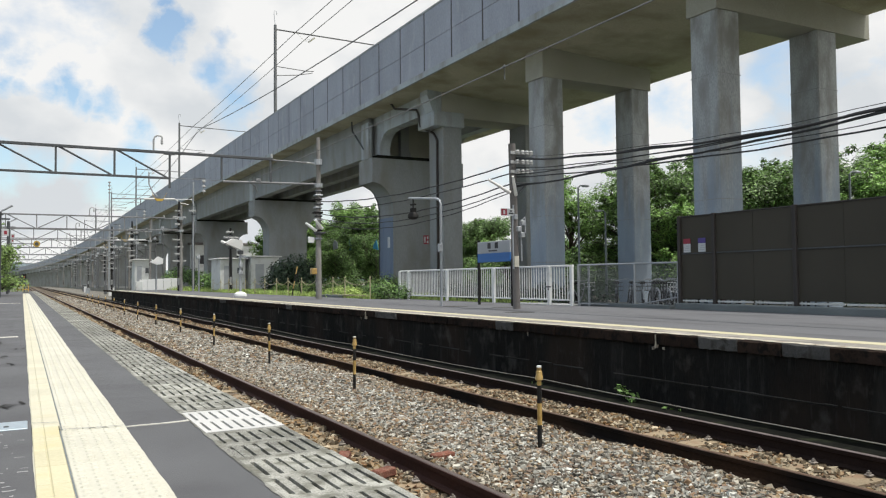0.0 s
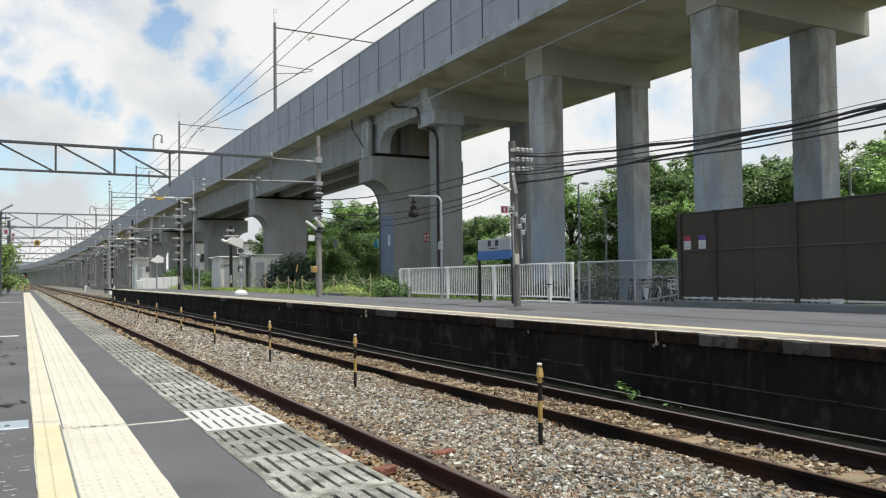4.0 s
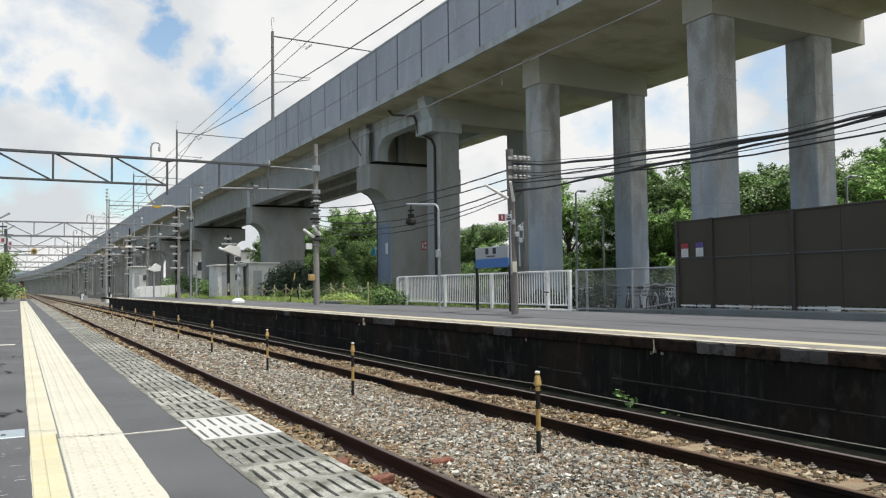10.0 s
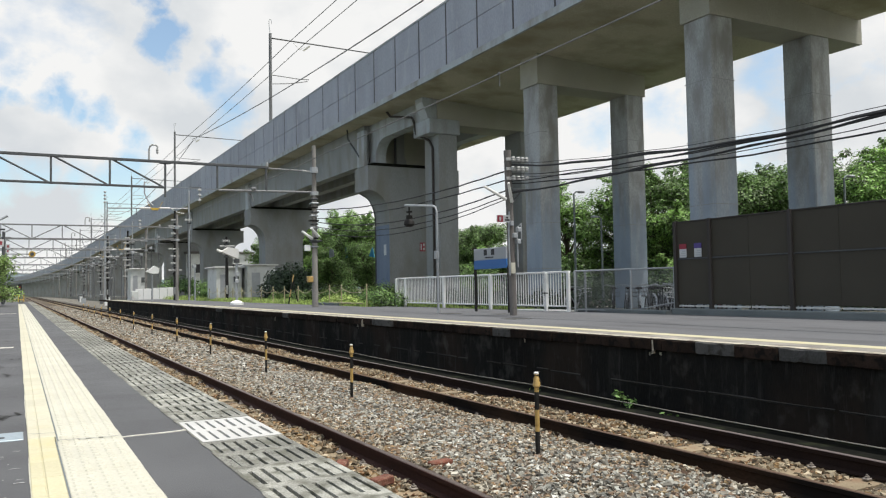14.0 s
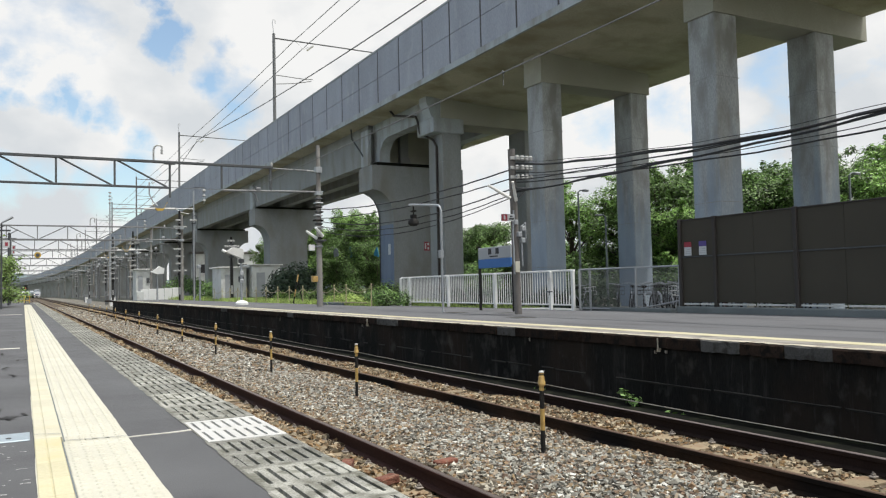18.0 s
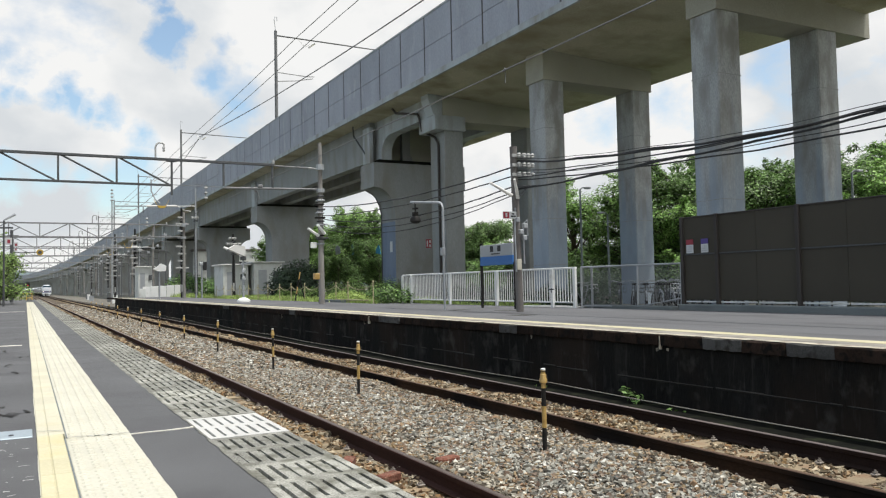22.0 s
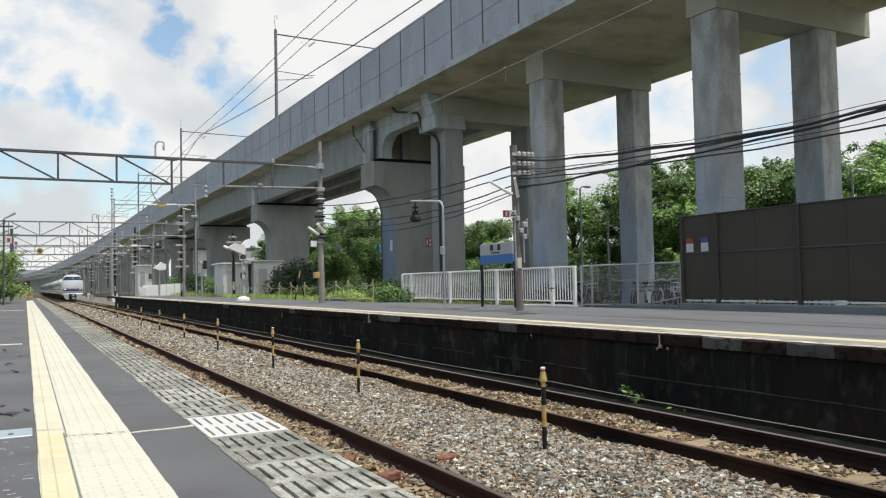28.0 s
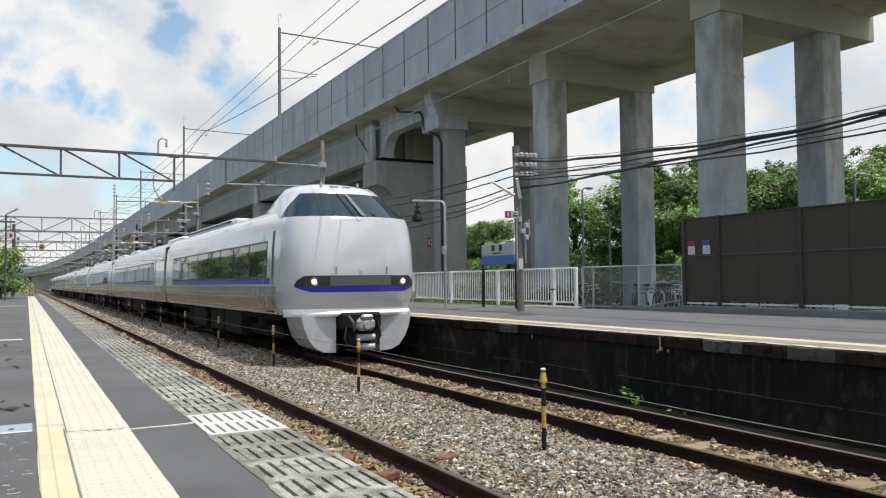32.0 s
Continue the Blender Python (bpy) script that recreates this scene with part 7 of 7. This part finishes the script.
def fittings(car, y0, y1, w0, w1, units=True):
    """Windows, bands, roof units and running gear between two ends."""
    lead = 0.2 if units else 1.15
    for side in (-1, 1):
        part("window_band", side_strip(1.69, 2.49, w0, w1, 0.004, side), TRAIN_DARK, car, "dark window band")
        part("blue_stripe", side_strip(1.56, 1.69, w0 - 0.25, w1, 0.004, side), TRAIN_BLUE, car, "blue stripe under the windows")
        part("lower_panel", side_strip(0.925, 1.5, y0 + lead, y1 - 0.05, 0.003, side), LOWER, car, "silvery lower side with the ground reflection in its grey")
        for z in (1.0, 1.31):
            part("trim_line", side_strip(z, z + 0.02, y0 + lead, y1 - 0.05, 0.009, side), TRAIN_GREY, car, "thin grey trim line")
        part("trim_line", side_strip(1.5, 1.53, y0 + lead, y1 - 0.05, 0.008, side), TRAIN_GREY, car, "thin grey trim line")
        n = round((w1 - w0) / 1.62)
        step = (w1 - w0) / n
        for k in range(n):
            part("window", side_strip(1.73, 2.45, w0 + k * step + 0.05, w0 + (k + 1) * step - 0.05, 0.009, side), TINT, car, "tinted mirror-like window")
        for y in ((w0 - 0.4, w1 + 0.35) if units else (w0 - 0.42,)):
            d = part("door", side_strip(1.0, 2.75, y, y + 0.75, -0.004, side), PEARL, car)
            part("door_edge", side_strip(1.0, 1.7, y - 0.05, y, 0.006, side), TRAIN_DARK, d, "dark door edge")
            part("door_edge", side_strip(1.7, 2.68, y - 0.1, y + 0.03, 0.007, side), TRAIN_DARK, d, "dark recessed door edge")
            part("door_edge", side_strip(1.0, 2.68, y + 0.72, y + 0.75, 0.006, side), TRAIN_GREY, d, "fine door joint")
            part("step", side_strip(0.96, 0.99, y + 0.1, y + 0.6, 0.03, side), TRAIN_DARK, d, "dark door step")
            part("door_window", side_strip(1.75, 2.4, y + 0.45, y + 0.62, 0.008, side), TINT, d)
    for a, b in ((0.03, 0.2), (0.72, 0.86)) if units else ():
        part("roof_unit", Mesh().block(-0.7, 0.7, y0 + (y1 - y0) * a, y0 + (y1 - y0) * b, 3.3, 3.47, 0.07), PEARL, car, "white roof unit")
    bogie(car, y0 + 3.6)
    bogie(car, y1 - 3.3)
    for a, b, w in ((0.3, 0.42, 1.3), (0.44, 0.55, 1.25), (0.57, 0.7, 1.32)):
        part("underfloor_box", Mesh().block(-w, w, y0 + (y1 - y0) * a, y0 + (y1 - y0) * b, 0.3, 0.9, 0.04), UNDER, car)
    part("underframe", Mesh().box(-1.2, 1.2, y0 + 1.6, y1 - 0.1, 0.78, 0.93), UNDER, car)


def lead_car():
    car = thing("train_car", (0, 0, 0), "leading white express train car with blue stripe and lit headlights", "train", "cars of the express train")
    th = np.linspace(0, math.pi, 25)
    rows = []
    for z in ZS:
        r = [bow(z, t) for t in th]
        rows.append([(half(z), 7.9, z)] + r + [(-half(z), 7.9, z)])
    m = ring_mesh(rows)
    n = len(rows[0])
    m.f += [tuple(range(n)), tuple(reversed(range(len(m.v) - n, len(m.v)))), tuple(k * n for k in range(len(ZS))), tuple(k * n + n - 1 for k in reversed(range(len(ZS))))]
    part("body", m, PEARL, car, "glossy pearl-white body shell", smooth=True)
    fittings(car, FRONT, 7.9, FRONT + 1.85, 6.4, False)
    deck = part("roof_unit", Mesh().block(-0.82, 0.82, FRONT + 7.6, 7.0, 3.26, 3.45, 0.06), PEARL, car, "low white roof fairing")
    for x in (-0.83, 0.83):
        part("roof_rail", Mesh().block(x - 0.03, x + 0.03, FRONT + 8.0, 6.8, 3.34, 3.4, 0.01), TRAIN_DARK, deck, "dark roof rail")
    # raised cab: closed rings, dark glass round its front
    cab = ((2.88, 1.365, 0.18, 7.7), (2.93, 1.355, 0.22, 7.7), (3.12, 1.27, 0.48, 7.6), (3.3, 1.18, 0.72, 7.3), (3.48, 1.08, 0.97, 6.5), (3.53, 1.06, 1.0, 6.2), (3.66, 0.94, 1.25, 5.4), (3.75, 0.7, 1.6, 4.5), (3.8, 0.38, 2.0, 3.6), (3.81, 0.1, 2.3, 2.9))
    rows = []
    fine = [c[0] for c in cab[:2]] + [2.93 + 0.055 * k for k in range(1, 10)] + [c[0] for c in cab[4:]]
    cab = [[float(np.interp(z, [c[0] for c in cab], [c[k] for c in cab])) for k in range(4)] for z in fine]
    for z, w, a, b in cab:
        c = a + 0.95
        ring = []
        for t in np.linspace(0, 2 * math.pi, 96, endpoint=False):
            co, si = math.cos(t), math.sin(t)
            x = w * math.copysign(abs(co) ** 0.77, co) * (1 - 0.62 * max(0.0, si) ** 0.8)
            y = c + (b - c if si > 0 else c - a) * math.copysign(abs(si) ** 0.77, si)
            ring.append((x, FRONT + y, z))
        rows.append(ring)
    m, g = ring_mesh(rows, True), Mesh()
    shell, glass = [tuple(reversed(range(len(m.v) - 96, len(m.v))))], []
    for f in m.f:
        k, c = divmod(f[0], 96)
        i, j, up_j, up_i = f
        if not 1 <= k < 11 or c < 47 + k or c > 96 - k:
            shell.append(f)
        elif c == 47 + k:
            glass.append((i, j, up_j))
            shell.append((i, up_j, up_i))
        elif c == 96 - k:
            glass.append((i, j, up_i))
            shell.append((j, up_j, up_i))
        else:
            glass.append(f)
    m.f = shell
    g.v, g.f = list(m.v), glass
    used = sorted({i for f in glass for i in f})
    at = {i: k for k, i in enumerate(used)}
    g.v, g.f = [m.v[i] for i in used], [tuple(at[i] for i in f) for f in glass]
    c = part("cab", m, PEARL, car, "raised white cab roof", smooth=True)
    part("windscreen", g, SCREEN, c, "dark raked windscreen", smooth=True)
    part("mullion", Mesh().add([(0.08, FRONT + 0.2, 2.96), (0.18, FRONT + 0.22, 2.96), (0.05, FRONT + 0.93, 3.48), (-0.03, FRONT + 0.93, 3.48)], [(0, 1, 2, 3)]), MAST, c, "grey centre pillar")
    part("wiper", Mesh().tube([(-0.05, FRONT + 0.2, 2.96), (-0.2, FRONT + 0.93, 3.48)], 0.014, 5).tube([(0.42, FRONT + 0.24, 2.96), (0.14, FRONT + 0.66, 3.18), (0.1, FRONT + 0.95, 3.48)], 0.014, 5), TRAIN_DARK, c)
    part("roof_lamp", Mesh().block(-0.24, -0.04, FRONT + 1.2, FRONT + 1.36, 3.6, 3.68, 0.02).block(0.04, 0.24, FRONT + 1.2, FRONT + 1.36, 3.6, 3.68, 0.02), TRAIN_GREY, c)
    for x in (-0.42, 0.42):
        part("horn", Mesh().rod((x, FRONT + 1.25, 3.6), (x, FRONT + 1.3, 3.75), 0.025, 0.03, 6), TRAIN_GREY, c)
    pi = math.pi
    part("emblem", front_strip(lambda t: 2.86, lambda t: 2.94, pi * 0.4985, pi * 0.5015, 0.03, 6), WHITE, car, "small white lamp under the windscreen")
    low = lambda t: 1.5
    lens = lambda t: 1.5 + 0.22 * min(1, max(0, (abs(math.sin(t)) - 0.5) / 0.2)) ** 0.5
    part("lamp_band", front_strip(low, lens, 0.53, pi - 0.53, 0.008, 41), TRAIN_DARK, car, "black lamp band")
    part("centre_panel", front_strip(lambda t: 1.515, lambda t: 1.7, pi * 0.385, pi * 0.615, 0.014), mat("train_panel_grey", (0.13, 0.138, 0.138), 0.55, var=0.1, bump=0, local=True, spec=0.3), car, "grey panel between the lamps")
    part("blue_band", front_strip(lambda t: 1.5 - 0.115 * min(1, max(0, (abs(math.sin(t)) - 0.5) / 0.3)), lambda t: 1.5, 0.53, pi - 0.53, 0.009, 41), TRAIN_BLUE, car, "blue band under the lamps")
    for t, mtl in ((0.95, REFLECTOR), (pi - 0.95, LIGHT)):
        q = bow(1.6, t, 0.012)
        d = -1 if q[0] < 0 else 1
        part("headlight", Mesh().rod((q[0], q[1] + 0.02, 1.6), (q[0], q[1] - 0.03, 1.6), 0.048, 0.042, 14), mtl, car, "lit headlight")
        part("reflector", Mesh().rod((q[0] - d * 0.02, q[1] + 0.03, 1.6), (q[0] - d * 0.02, q[1] - 0.012, 1.6), 0.1, 0.085, 16), BOWL, car, "warm lamp reflector")
    flange = [[(p[0] * (1 + o), p[1] - dy, z) for p in [bow(1.0, t) for t in np.linspace(0.12, pi - 0.12, 31)]] for o, dy, z in ((0, -0.05, 0.88), (0.005, 0.1, 0.9), (0.005, 0.12, 0.95), (0, 0.03, 1.05))]
    part("bumper_flange", ring_mesh(flange), FLANGE, car, "bright white lower flange", smooth=True)
    for s in (-1, 1):
        part("skirt", Mesh().prism([(s * 0.48, 0.16), (s * 0.74, 0.18), (s * 0.92, 0.27), (s * 1.05, 0.44), (s * 1.14, 0.65), (s * 1.2, 0.9), (s * 0.48, 0.9)], FRONT + 0.22, FRONT + 1.3), SKIRT, car, "pale front skirt")
        part("door_line", front_strip(lambda t: 1.08, lambda t: 2.9, pi * (0.5 + s * 0.115), pi * (0.5 + s * 0.115) + 0.022, 0.004, 2), TRAIN_GREY, car, "fine panel joint")
        part("handrail", Mesh().rod((s * 0.55, FRONT - 0.01, 1.74), (s * 0.55, FRONT - 0.01, 1.9), 0.016, 0.016, 6), TRAIN_GREY, car)
    part("door_line", front_strip(lambda t: 1.74, lambda t: 2.9, pi * 0.5, pi * 0.5 + 0.014, 0.004, 2), TRAIN_GREY, car, "fine panel joint")
    cp = part("coupler", Mesh().block(-0.46, 0.44, FRONT + 0.02, FRONT + 0.7, 0.62, 0.97, 0.05).prism([(-0.36, 0.64), (0.34, 0.64), (0.2, 0.3), (-0.2, 0.3)], FRONT + 0.1, FRONT + 0.5), UNDER, car, "black coupler housing")
    part("coupler_head", Mesh().block(-0.14, 0.26, FRONT - 0.12, FRONT + 0.06, 0.6, 0.86, 0.07).block(-0.06, 0.2, FRONT - 0.16, FRONT - 0.02, 0.84, 0.93, 0.04).rod((0.06, FRONT - 0.18, 0.72), (0.06, FRONT - 0.1, 0.72), 0.08, 0.11, 12), STEEL, cp, "steel coupler face")
    part("hook", Mesh().tube([(-0.3, FRONT - 0.02, 0.9), (-0.24, FRONT - 0.12, 0.78), (-0.2, FRONT - 0.08, 0.62)], 0.03, 6), STEEL_DARK, cp)
    part("pipe", Mesh().rod((-0.1, FRONT + 0.04, 0.46), (0.28, FRONT + 0.04, 0.46), 0.07, 0.07, 10).rod((-0.08, FRONT + 0.04, 0.27), (0.28, FRONT + 0.04, 0.27), 0.07, 0.07, 10), STEEL, cp, smooth=True)
    for pts in ([(0.34, FRONT, 0.8), (0.38, FRONT - 0.06, 0.5), (0.3, FRONT - 0.02, 0.32)], [(-0.34, FRONT, 0.7), (-0.4, FRONT - 0.05, 0.45), (-0.3, FRONT, 0.3)]):
        part("hose", Mesh().tube(pts, 0.025, 6), BLACK, cp, "black air hose")
    return car


def coach():
    car = thing("train_car", (0, 0, 0), "white express train coach with dark windows and a blue stripe", "train", "cars of the express train")
    outline = [(half(z), z) for z in ZS] + [(-half(z), z) for z in reversed(ZS)]
    part("body", Mesh().prism(outline, -10.3, 10.3), PEARL, car, "glossy pearl-white body shell", smooth=True)
    part("gangway", Mesh().block(-0.75, 0.75, -10.75, -10.28, 0.8, 3.05, 0.05), TRAIN_DARK, car, "dark gangway bellows")
    # wide dark block added to fill the gap, in place of deep shade
    part("gap_block", Mesh().block(-1.39, 1.39, -10.87, -10.29, 0.95, 3.0, 0.05), TRAIN_DARK, car)
    fittings(car, -10.3, 10.3, -7.6, 8.2)
    return car


cars = [lead_car(), coach()]
for k in range(7):
    cars.append(copy_thing(cars[1], pose(0, 0, 0)))


def on_track(s):
    """The pose of a car whose middle is s metres along the far track: straight, then bending away far off."""
    over = max(0.0, s - 360.0)
    return pose(6.012 - over * over / 2090.0, s, RAIL_Z, 0, 0, math.degrees(math.atan(over / 1045.0)))


def travelled(t):
    """How far along the track the train's nose still is at t seconds."""
    return float(np.interp(t, (0, 19, 23, 28, 29, 30.5, 31.5, 32), (893.0, 369.0, 259.5, 125.8, 98.6, 57.0, 29.1, 14.95)))


def motions():
    for k, car in enumerate(cars):
        back = 7.9 if k == 0 else 15.8 + 0.6 + 10.3 + 21.2 * (k - 1)
        walk(car, [(t, on_track(travelled(t) + back)) for t in (0, 4, 8, 12, 14, 15, 16, 17, 18, 19, 21, 23, 25.5, 28, 29, 30.5, 31.5, 32)])


motions()
